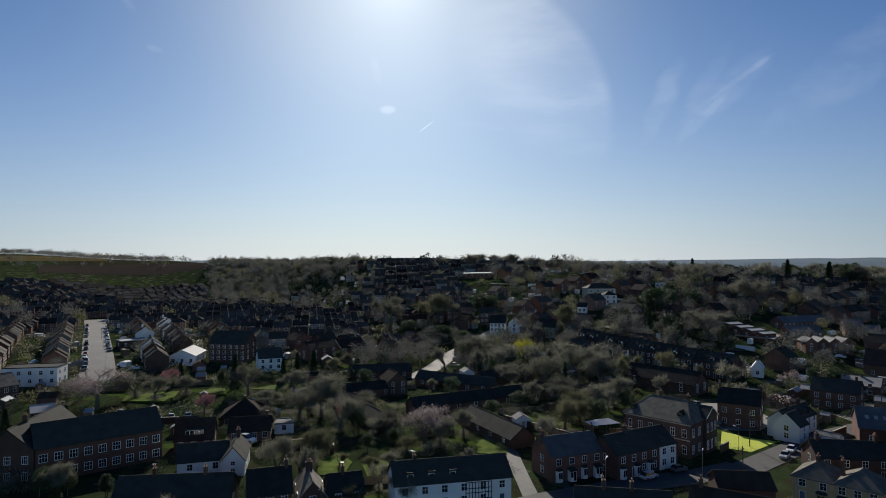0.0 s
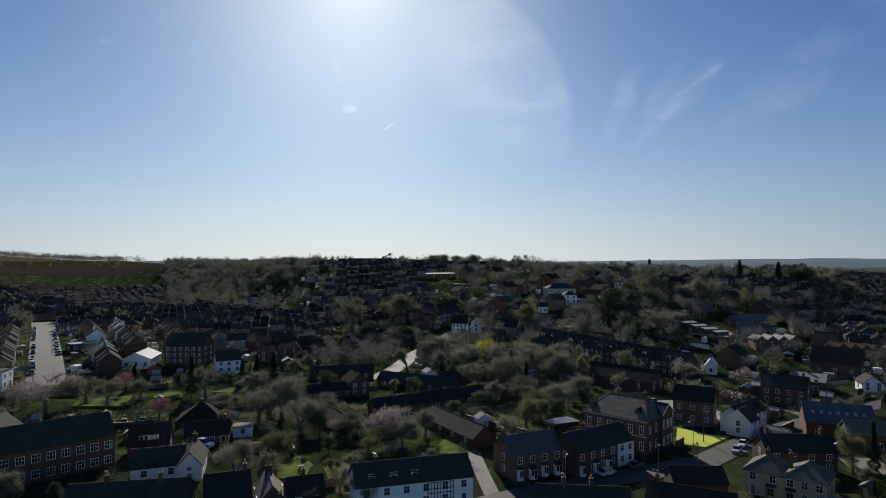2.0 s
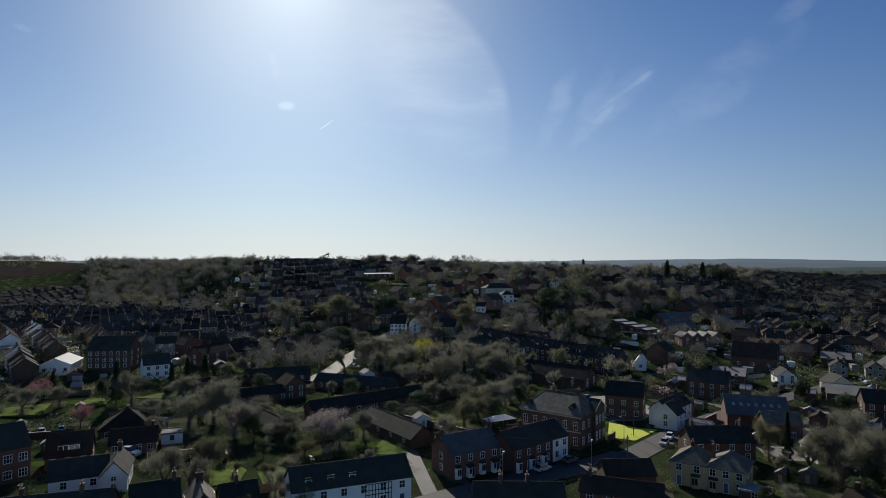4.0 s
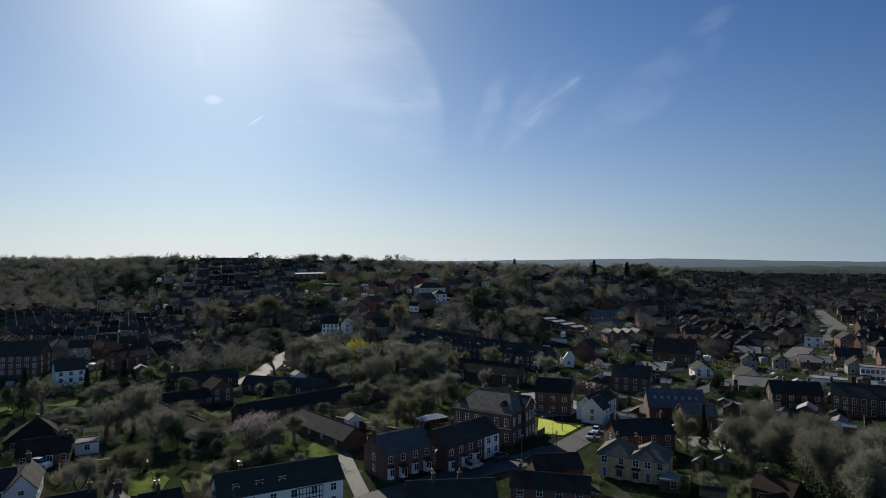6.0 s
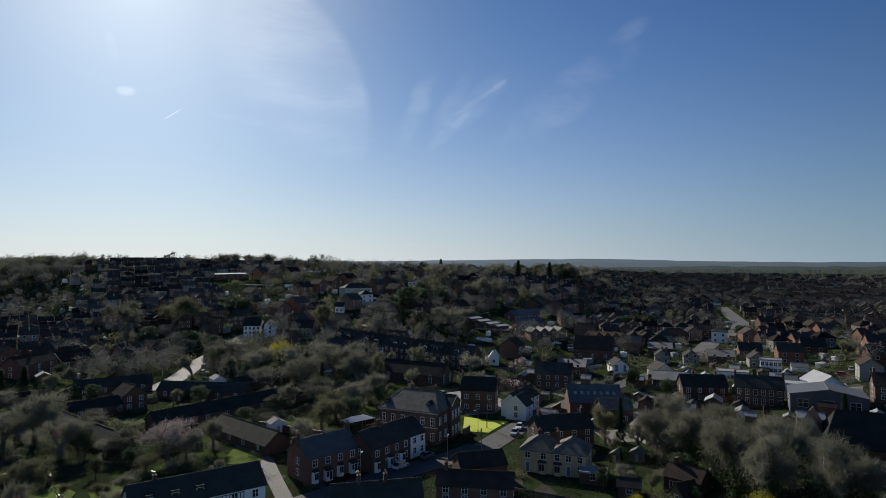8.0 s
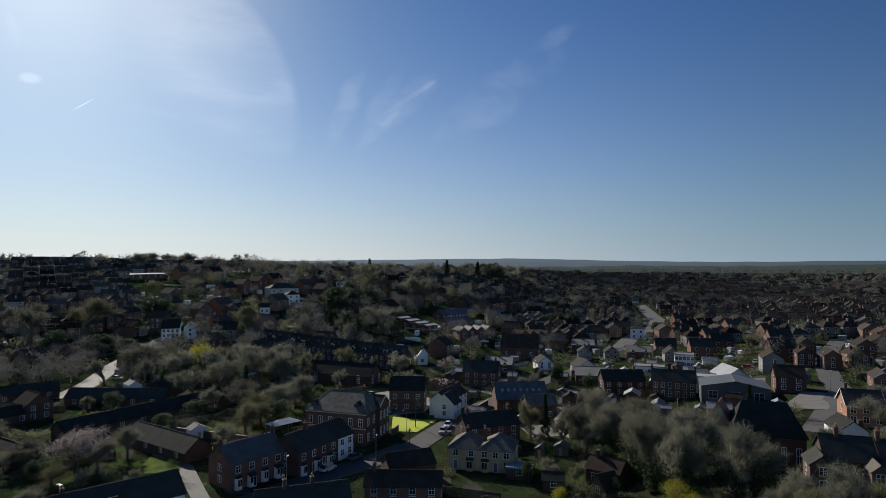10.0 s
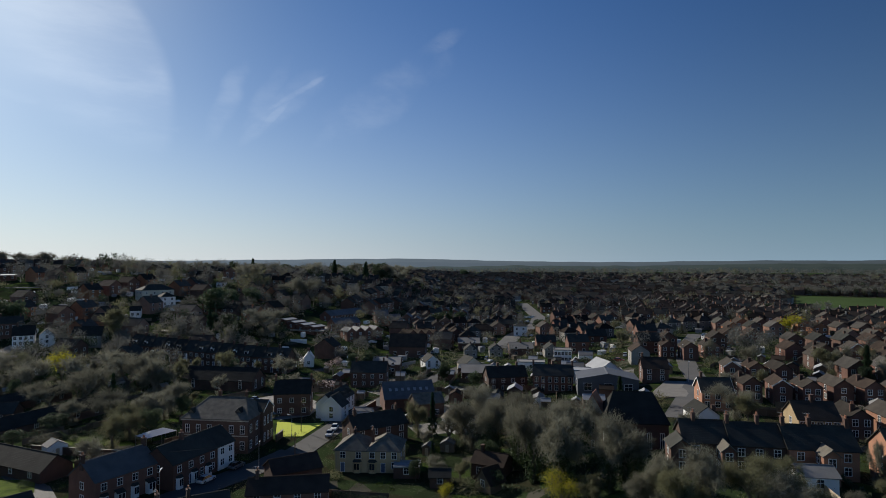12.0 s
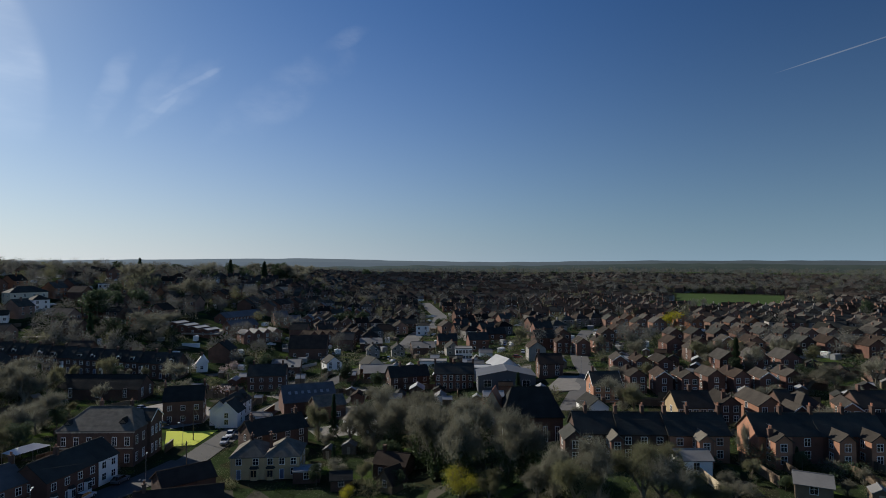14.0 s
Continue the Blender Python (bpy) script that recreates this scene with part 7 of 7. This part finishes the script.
for i in range(110):
    b, r = rng.uniform(28, 66), math.sqrt(rng.uniform(165 ** 2, 262 ** 2))
    x, y = r * math.sin(radians(b)), r * math.cos(radians(b))
    a = radians(rng.uniform(0, 180))
    if free(x, y, 2.5):
        u, v = Vector((math.cos(a), math.sin(a))) * rng.uniform(3, 8), Vector((-math.sin(a), math.cos(a))) * rng.uniform(2.5, 5)
        p = Vector((x, y))
        patch("yard", [tuple(p + u + v), tuple(p - u + v), tuple(p - u - v), tuple(p + u - v)], rng.choice((ASPHALT_PALE, ASPHALT, ASPHALT, PAVING)), "paved yard behind the houses", 0.03)
# close-boarded fences and clipped hedges between the long gardens of the terrace
for i in range(14):
    k = i * 5.3 - 16
    x, y = 123.5 + k * 0.660, 29.5 - k * 0.751
    l = rng.uniform(9, 17)
    x1, y1 = x - 0.751 * l, y - 0.660 * l
    if i % 3 == 1:
        hedge([(x, y), (x1, y1)], rng.uniform(1.3, 2.0), 0.9, rng.choice((LEAF, LEAF, CONIFER)), i)
    else:
        fence(x, y, x1, y1, rng.uniform(1.5, 1.9), TIMBER_PALE if i % 4 == 0 else TIMBER)
fence(136.5, 13.0, 121.0, 1.5, 2.0, TIMBER_PALE, "tall pale timber fence along a garden")
for x, y, a in ((32.5, 122.9, 60), (70.4, 146.2, 120), (54, 128, 60), (-128, 232, 30), (-150, 270, 30), (-172, 308, 30), (176, 96, 20), (212, 118, 20)):
    lamp_post(x, y, a)
for x, y in ((75.4, 151.0), (96, 157), (123, 172), (150, 196), (60, 123), (-20, 101), (123, 44), (139, 24), (118, 79)):
    telegraph_pole(x, y, 40)


def wire(p, q, sag):
    """A sagging overhead wire."""
    g = Geo()
    pts = [Vector(p).lerp(Vector(q), i / 10) - Vector((0, 0, sag * 4 * (i / 10) * (1 - i / 10))) for i in range(11)]
    for a, b in zip(pts, pts[1:]):
        g.tube(a, b, 0.018, 0.018, 4)
    tagged(new("overhead_wire", g.mesh("overhead_wire", RUBBER)), "thin black overhead wire strung from a wooden pole", "wire", "overhead wires")


for p, q, sag in (((75.4, 151.0, 8.2), (96, 157, 8.2), 0.5), ((75.4, 151.0, 8.0), (71.5, 119.0, 6.2), 0.8), ((75.4, 151.0, 8.1), (68.5, 121.0, 6.0), 0.8), ((60, 123, 8.1), (47.0, 134.0, 7.4), 0.4), ((60, 123, 8.0), (33.0, 131.0, 7.4), 0.6), ((96, 157, 8.2), (123, 172, 8.2), 0.7)):
    wire(p, q, sag)
for i in range(60):
    b, r = rng.uniform(34, 84), math.sqrt(rng.uniform(165 ** 2, 330 ** 2))
    x, y = r * math.sin(radians(b)), r * math.cos(radians(b))
    if free(x, y, 2.2):
        car(x, y, -b + rng.choice((0, 90, 180)), rng.choice((0, 1, 1, 2, 3, 4, 5)), where="parked on a house drive")
        TAKEN.append((x, y, 2.4))


# ---- the far town: streets of houses by district ----
# middle x, y; turn of the streets; kind; share of plots with a house; share with a tree
DISTRICTS = [
    (-250, 340, 28, "estate", 0.6, 0.75), (-180, 285, 120, "terrace", 0.75, 0.3), (-330, 470, 10, "estate", 0.8, 0.5), (-160, 400, 20, "estate", 0.85, 0.25), (-60, 380, 12, "estate", 0.85, 0.3), (-250, 620, 65, "estate", 0.9, 0.2),
    (-30, 560, 5, "estate", 0.95, 0.15), (-110, 560, 160, "semi", 0.35, 0.9), (90, 380, 30, "detached", 0.55, 0.7), (150, 440, 150, "detached", 0.5, 0.8), (20, 300, 40, "detached", 0.5, 0.6),
    (215, 345, 38, "newbuild", 0.7, 0.3), (165, 275, 40, "detached", 0.3, 0.9), (160, 350, 120, "detached", 0.45, 0.8), (262, 300, 150, "semi", 0.8, 0.35), (225, 390, 140, "semi", 0.8, 0.25), (330, 360, 135, "semi", 0.9, 0.2), (205, 190, 140, "mixed", 0.75, 0.3), (285, 235, 150, "semi", 0.8, 0.3), (380, 230, 125, "semi", 0.88, 0.35), (280, 95, 131, "gabled", 0.92, 0.35),
    (420, 60, 120, "semi", 0.88, 0.35), (520, 380, 120, "semi", 0.85, 0.4), (700, 250, 100, "semi", 0.8, 0.25), (225, 20, 131, "gabled", 0.85, 0.5), (700, 560, 130, "semi", 0.85, 0.2),
    (-480, 760, 100, "semi", 0.85, 0.2), (-620, 560, 120, "semi", 0.8, 0.25), (350, 620, 110, "semi", 0.7, 0.35), (900, 100, 95, "semi", 0.7, 0.3),
]
SPACING = {"estate": (9.0, 18.5, 7.8), "newbuild": (5.6, 18.0, 5.1), "mixed": (12.0, 20.0, 9.0), "terrace": (5.4, 17.0, 4.9), "semi": (9.6, 20.0, 8.2), "detached": (13.0, 22.0, 9.0), "gabled": (10.0, 25.0, 7.4)}


def protos():
    """A handful of house types, each built once under its own label and then copied."""
    rng = random.Random(3)
    made = {"terrace": [], "semi": [], "detached": [], "mixed": []}
    made["newbuild"] = [dict(w=5.6, d=8.4, h=5.2, wall=BRICK, roof_mat=TILE_GREY, bays=2, side=0, chimneys=(), doors=(1,), pitch=34, label="new red-brick terraced house with a grey roof") for i in range(5)]
    made["estate"] = [dict(w=7.8, d=7.6, h=4.9, wall=w, roof_mat=r, roof="hip" if i == 1 else "gable", bays=2, side=1, chimneys=((0.5, 0.4),), doors=(1,), pitch=33, back=False, label=words + " estate house with a dark tiled roof")
                      for i, (w, r, words) in enumerate(((BRICK_DARK, TILE_CONCRETE, "brown-brick"), (BRICK, SLATE, "red-brick"), (PEBBLE, TILE_GREY, "pebbledashed"), (BRICK_DARK, TILE, "dark brick"), (BRICK, TILE_CONCRETE, "russet-brick")))]
    made["gabled"] = [dict(w=6.6, d=9, h=4.8, wall=w, roof_mat=r, axis="y", bays=2, side=1, chimneys=c, doors=(0,), pitch=36, back=False, label=words + " gable-fronted estate house with a tiled roof")
                      for w, r, c, words in ((BRICK_DARK, TILE_GREY, ((0.3, 0.5),), "dark brown-brick"), (BRICK, TILE, ((0.3, 0.6),), "russet-brick"), (BRICK_DARK, SLATE, (), "brown-brick"), (BRICK_ORANGE, TILE, ((0.3, 0.6),), "orange-brown"), (BRICK, TILE_CONCRETE, (), "red-brick"))]
    made["mixed"] = [
        dict(w=6.2, d=8, h=3.6, wall=PEBBLE, roof_mat=SLATE, axis="y", bays=2, side=2, chimneys=((0.5, 0.2),), doors=(0,), pitch=38, label="grey pebbledashed gabled house with a slate roof in the town centre"),
        dict(w=9, d=8, h=5.2, wall=BRICK, roof_mat=SLATE, bays=3, side=1, chimneys=((0.04, 0.5), (0.96, 0.5)), doors=(1,), pitch=36, label="red-brick house with two chimneys and a slate roof"),
        dict(w=10.5, d=12, h=3.3, wall=BRICK_DARK, roof_mat=SLATE, axis="y", bays=3, side=2, storeys=1, chimneys=((0.5, 0.3),), doors=(1,), pitch=38, label="low dark brick shop with a slate gable"),
        dict(w=11, d=13, h=3.6, wall=BRICK_DARK, roof_mat=FLAT_ROOF, bays=3, side=2, storeys=1, chimneys=(), doors=(0,), pitch=18, label="brick workshop under a grey felt roof"),
        dict(w=8.5, d=9, h=5.0, wall=BRICK_DARK, roof_mat=TILE_GREY, roof="hip", bays=2, side=1, chimneys=((0.5, 0.5),), doors=(0,), pitch=36, label="dark brick hipped house near the town centre"),
    ]
    for i in range(5):
        w, r = [(BRICK, SLATE), (BRICK_DARK, SLATE), (RENDER, SLATE), (BRICK, TILE), (PEBBLE, TILE_GREY)][i]
        words = ("red-brick", "dark brick", "white-rendered", "brick", "grey pebbledashed")[i]
        made["terrace"].append(dict(w=5.4, d=8.0, h=5.3, wall=w, roof_mat=r, bays=2, side=0, chimneys=((0.04, 0.5),), doors=(1,), pitch=37, label=words + " terraced house with a dark pitched roof, in a row"))
        w, r = [(BRICK_DARK, TILE), (PEBBLE, SLATE), (BRICK_DARK, TILE_GREY), (PEBBLE, TILE), (BRICK, SLATE)][i]
        words = ("brown-brick", "pebbledashed", "dark brick", "grey-rendered", "red-brick")[i]
        made["semi"].append(dict(w=8.2, d=8.4, h=5.0, wall=w, roof_mat=r, roof="hip" if i % 2 else "gable", axis="y" if i == 2 else "x", bays=2, side=1, chimneys=((0.5, 0.4),), doors=(1,), pitch=34, back=False,
                                 label=words + " suburban house with a tiled roof, among gardens"))
        w, r = [(BRICK_ORANGE, TILE_GREY), (BRICK_DARK, TILE_GREY), (BRICK_DARK, SLATE), (BRICK, TILE), (BRICK_DARK, SLATE)][i]
        words = ("orange-brick", "brown-brick", "slate-roofed brown-brick", "russet-brick", "dark brick")[i]
        made["detached"].append(dict(w=9.0, d=9.2, h=5.0, wall=w, roof_mat=r, axis="y" if i % 2 else "x", bays=3 if i == 2 else 2, side=1, chimneys=((0.5, 0.3),) if i % 2 == 0 else (), doors=(0,), pitch=36, back=False,
                                     label=words + " detached house with a tiled roof and a small garden"))
    return made


def light_house(spec, m, base):
    """A house far off: walls, roof and chimney."""
    key = ("light", spec["label"])
    if key not in SHARED:
        w, d, h, axis, roof = spec["w"], spec["d"], spec["h"], spec.get("axis", "x"), spec.get("roof", "gable")
        rise = math.tan(radians(spec["pitch"])) * ((min(w, d) if roof == "hip" else d if axis == "x" else w) / 2)
        g = wall_geo(w, d, h, rise, axis, roof)
        for s in (0.9, 3.3):
            for i in range(2):
                cx = w * (i + 0.5) / 2
                g.box(cx - 0.6, -0.04, s, cx + 0.6, 0.0, s + 1.25, 1)
                g.box(cx - 0.5, -0.05, s + 0.1, cx + 0.5, 0.0, s + 1.15, 2)
        c = Geo().box(w * 0.5 - 0.35, d * 0.45 - 0.3, h + rise * 0.5, w * 0.5 + 0.35, d * 0.45 + 0.3, h + rise + 1.2)
        SHARED[key] = (g.mesh("wall", spec["wall"], FRAME, GLASS), roof_geo(w, d, h, rise, axis, roof).mesh("roof", spec["roof_mat"]), c.mesh("chimney", BRICK_DARK))
    a, b, c = SHARED[key]
    top = thing("house", m, spec["label"], "house", "houses of the town", mesh=a)
    part("roof", b, top)
    part("chimney", c, top)


def build_town():
    rng = random.Random(11)
    kinds = protos()
    first = {}
    far = {}
    near_count = 0
    shrubs = []
    for k, (dx, dy, turn, kind, fill, leafy) in enumerate(DISTRICTS):
        step, row, wide = SPACING[kind]
        a = radians(turn)
        u, v = Vector((math.cos(a), math.sin(a))), Vector((-math.sin(a), math.cos(a)))
        for j in range(-34, 35):
            for i in range(-70, 71):
                p = Vector((dx, dy)) + u * (i * step) + v * (j * row + (row * 0.12 if j % 2 else -row * 0.12))
                b, r = bearing_of(*p)
                if not (-43 < b < 92 and 178 < r < 1150) or i % 9 == 8 and kind == "terrace":
                    continue
                if min(range(len(DISTRICTS)), key=lambda q: (DISTRICTS[q][0] - p.x) ** 2 + (DISTRICTS[q][1] - p.y) ** 2) != k:
                    continue
                if any(inside(p.x, p.y) for inside in NO_HOUSES):
                    continue
                if r > 800 and rng.random() < 0.35:
                    continue
                if 230 < r < 900:
                    for q in range(3 if r < 550 else 1):
                        shrubs.append((p.x + rng.uniform(-9, 9), p.y + rng.uniform(-9, 9), rng.uniform(1.5, 4.5)))
                if rng.random() < (0.18 + leafy * 0.5) * (1.0 if r < 600 else 0.6):
                    tx, ty = p.x + rng.uniform(-4, 4), p.y + v.y * 8 + rng.uniform(-3, 3)
                    if free(tx, ty, 1.5):
                        WOODS.append((tx, ty, rng.choice((4, 5, 6, 7, 8, 10)) * (1.3 if leafy > 0.6 else 1.0)))
                if rng.random() > fill or not free(p.x, p.y, wide * (0.42 if kind in ("terrace", "newbuild") else 0.55)):
                    continue
                TAKEN.append((p.x, p.y, wide * 0.45))
                spec = kinds[kind][(rng.randrange(5) if kind not in ("terrace", "newbuild") else (i // 9 + j) % 5)]
                face = a if (p.x * v.x + p.y * v.y) > 0 else a + math.pi
                z = ground_height(*p) + rng.uniform(-0.2, 0.1)
                m = Matrix.Translation((p.x, p.y, z)) @ Matrix.Rotation(face, 4, "Z") @ Matrix.Translation((-spec["w"] / 2, -spec["d"] / 2, 0))
                if r < HOUSE_NEAR:
                    if spec["label"] not in first:
                        first[spec["label"]] = house(0, 0, 0, group="houses of the town", keep=False, **spec)
                        first[spec["label"]].matrix_basis = m
                    else:
                        copy_thing(first[spec["label"]], m)
                    near_count += 1
                elif r < HOUSE_LIGHT:
                    light_house(spec, m, z)
                else:
                    far.setdefault((spec["wall"].name, spec["roof_mat"].name), []).append((spec, m))
    nrng = np.random.default_rng(9)
    for k, (mat, words) in enumerate(((LEAF, "dark green garden hedges and shrubs between distant houses"), (TWIG, "leafless shrubs in distant gardens"), (TWIG_PALE, "pale budding shrubs in distant gardens"))):
        pts = []
        for x, y, h in shrubs[k::3]:
            if not free(x, y, 1.0):
                continue
            n = 80 if math.hypot(x, y) < 450 else 30
            d = nrng.normal(size=(n, 3)) * np.array([0.5, 0.5, 0.3]) * h * 0.8
            c = d + np.array([x, y, ground_height(x, y) + h * 0.42])
            pts.append(flakes(nrng, c, h * 0.095))
        tagged(new("shrubs", triangles("shrubs", np.concatenate(pts), mat)), words, "shrubs", kind="stuff")
    # sheds, lean-tos, garden walls and parked cars of the farther streets
    for k, (mat, words, count) in enumerate(((RENDER, "pale lean-tos, walls and conservatories in distant gardens", 1300), (SHEET, "grey roofs of sheds and garages in distant gardens", 1500), (TIMBER, "brown sheds and fences in distant gardens", 900),
                                             (CAR_PAINTS[0], "white cars and vans in distant streets", 480), (CAR_PAINTS[1], "silver cars in distant streets", 260))):
        g = Geo()
        for q in range(count):
            b, r = rng.uniform(-42, 90), math.sqrt(rng.uniform(265 ** 2, 900 ** 2))
            x, y = r * math.sin(radians(b)), r * math.cos(radians(b))
            if not free(x, y, 1.2) or any(inside(x, y) for inside in NO_HOUSES):
                continue
            z, t = ground_height(x, y), rng.uniform(0, math.pi)
            c, s = math.cos(t), math.sin(t)
            one = Geo()
            if k < 3:
                w, d, h = (rng.uniform(1.5, 4.5), rng.uniform(1.5, 3.0), rng.uniform(1.6, 2.8)) if rng.random() < 0.7 else (rng.uniform(5, 11), 0.25, rng.uniform(1.2, 1.8))
                one.box(-w / 2, -d / 2, -0.3, w / 2, d / 2, h - 0.4).add([(-w / 2 - 0.1, -d / 2 - 0.1, h - 0.4), (w / 2 + 0.1, -d / 2 - 0.1, h - 0.4), (w / 2 + 0.1, d / 2 + 0.1, h - 0.2), (-w / 2 - 0.1, d / 2 + 0.1, h - 0.2), (-w / 2, 0, h), (w / 2, 0, h)],
                                                                         [(0, 1, 5, 4), (1, 2, 5), (2, 3, 4, 5), (3, 0, 4)])
            else:
                one.box(-0.85, -2.1, 0.3, 0.85, 2.1, 0.9).add([(-0.8, -1.0, 0.9), (0.8, -1.0, 0.9), (0.8, 1.8, 0.9), (-0.8, 1.8, 0.9), (-0.6, -0.3, 1.45), (0.6, -0.3, 1.45), (0.6, 1.2, 1.45), (-0.6, 1.2, 1.45)], [(0, 1, 5, 4), (1, 2, 6, 5), (2, 3, 7, 6), (3, 0, 4, 7), (4, 5, 6, 7)])
            g.add([(x + px * c - py * s, y + px * s + py * c, z + pz) for px, py, pz in one.v], one.f)
        tagged(new("distant_clutter", g.mesh("distant_clutter", mat)), words, "outbuildings" if k < 3 else "cars", kind="stuff")
    for (wn_, rn_), items in sorted(far.items()):
        g = Geo()
        for spec, m in items:
            w, d, h, axis, roof = spec["w"], spec["d"], spec["h"], spec.get("axis", "x"), spec.get("roof", "gable")
            rise = math.tan(radians(spec["pitch"])) * ((min(w, d) if roof == "hip" else d if axis == "x" else w) / 2)
            for one, slot in ((wall_geo(w, d, h, rise, axis, roof), 0), (roof_geo(w, d, h, rise, axis, roof), 1)):
                g.add([m @ Vector(q) for q in one.v], one.f, slot)
            if math.hypot(m.translation.x, m.translation.y) < 560:  # windows and a chimney where they still tell
                one = Geo()
                for z in (0.9, 3.3):
                    for i in range(2):
                        cx = w * (i + 0.5) / 2
                        for p, q, f in ((0.65, 0.05, 2), (0.52, 0.09, 3)):
                            e = 0.0 if f == 2 else 0.12
                            one.add([(cx - p, -q, z + e), (cx + p, -q, z + e), (cx + p, -q, z + 1.3 - e), (cx - p, -q, z + 1.3 - e)], [(0, 1, 2, 3)], f)
                            one.add([(cx - p, d + q, z + e), (cx + p, d + q, z + e), (cx + p, d + q, z + 1.3 - e), (cx - p, d + q, z + 1.3 - e)], [(3, 2, 1, 0)], f)
                if spec["chimneys"]:
                    one.box(w * 0.5 - 0.3, d * 0.4 - 0.45, h + rise * 0.4, w * 0.5 + 0.3, d * 0.4 + 0.45, h + rise + 1.1, 0)
                k = len(g.v)
                g.v += [tuple(m @ Vector(q)) for q in one.v]
                g.f += [tuple(i + k for i in q) for q in one.f]
                g.m += one.m
        tagged(new("distant_houses", g.mesh("distant_houses", FAR.get(wn_, bpy.data.materials[wn_]), FAR.get(rn_, bpy.data.materials[rn_]), FRAME, GLASS)), "rows of distant houses on the outskirts of the town", "houses", kind="stuff")


build_town()


def build_woods():
    """Single trees among the houses, and the far woods as one mass of twigs."""
    rng = random.Random(5)
    nrng = np.random.default_rng(4)
    mass = []
    kinds = ("bare", "bare", "bare", "budding", "round", "conifer", "bare", "budding", "round")
    for x, y, h in WOODS:
        r = math.hypot(x, y)
        if r < TREE_LIGHT:
            tree(x, y, h * rng.uniform(0.8, 1.2), rng.choice(kinds), rng.randrange(6), rng.uniform(0.8, 1.15), near=r < 200, group="trees of the town")
        else:
            mass.append((x, y, h))
    for name, mat, share in (("woodland", WOODLAND_SHADED, 0.76), ("evergreen_woodland", LEAF, 0.14), ("budding_woodland", TWIG_PALE, 0.10)):
        pts = []
        lo = {"woodland": 0.0, "evergreen_woodland": 0.76, "budding_woodland": 0.90}[name]
        for x, y, h in mass:
            f = (math.sin(x * 12.9898 + y * 78.233) * 43758.5453) % 1.0
            if not lo <= f < lo + share:
                continue
            n = 420 if math.hypot(x, y) < 480 else 240 if math.hypot(x, y) < 700 else 120 if math.hypot(x, y) < 1000 else 60
            d = nrng.normal(size=(n, 3))
            d /= np.linalg.norm(d, axis=1)[:, None]
            lumps = nrng.normal(size=(7, 3)) * np.array([0.17, 0.17, 0.15]) * h
            c = d * (h * 0.22 * nrng.uniform(0.3, 1.15, (n, 1))) + lumps[nrng.integers(0, 7, n)] + np.array([x, y, ground_height(x, y) + h * 0.6])
            head = d * np.array([1, 1, 0.7]) + np.array([0, 0, 0.4]) + nrng.normal(size=(n, 3)) * 0.7
            head /= np.linalg.norm(head, axis=1)[:, None]
            pts.append(strands(nrng, c, head, h * 0.15, h * (0.012 if math.hypot(x, y) < 480 else 0.018 if math.hypot(x, y) < 700 else 0.03)) if name != "evergreen_woodland" else flakes(nrng, c, h * (0.03 if math.hypot(x, y) < 480 else 0.055)))
            pts.append(strands(nrng, np.array([[x, y, ground_height(x, y) - 0.2]]), np.array([[0, 0, 1.0]]), h * 0.6, h * 0.03))
        if pts:
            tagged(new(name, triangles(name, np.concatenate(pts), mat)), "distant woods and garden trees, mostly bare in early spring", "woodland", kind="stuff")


build_woods()
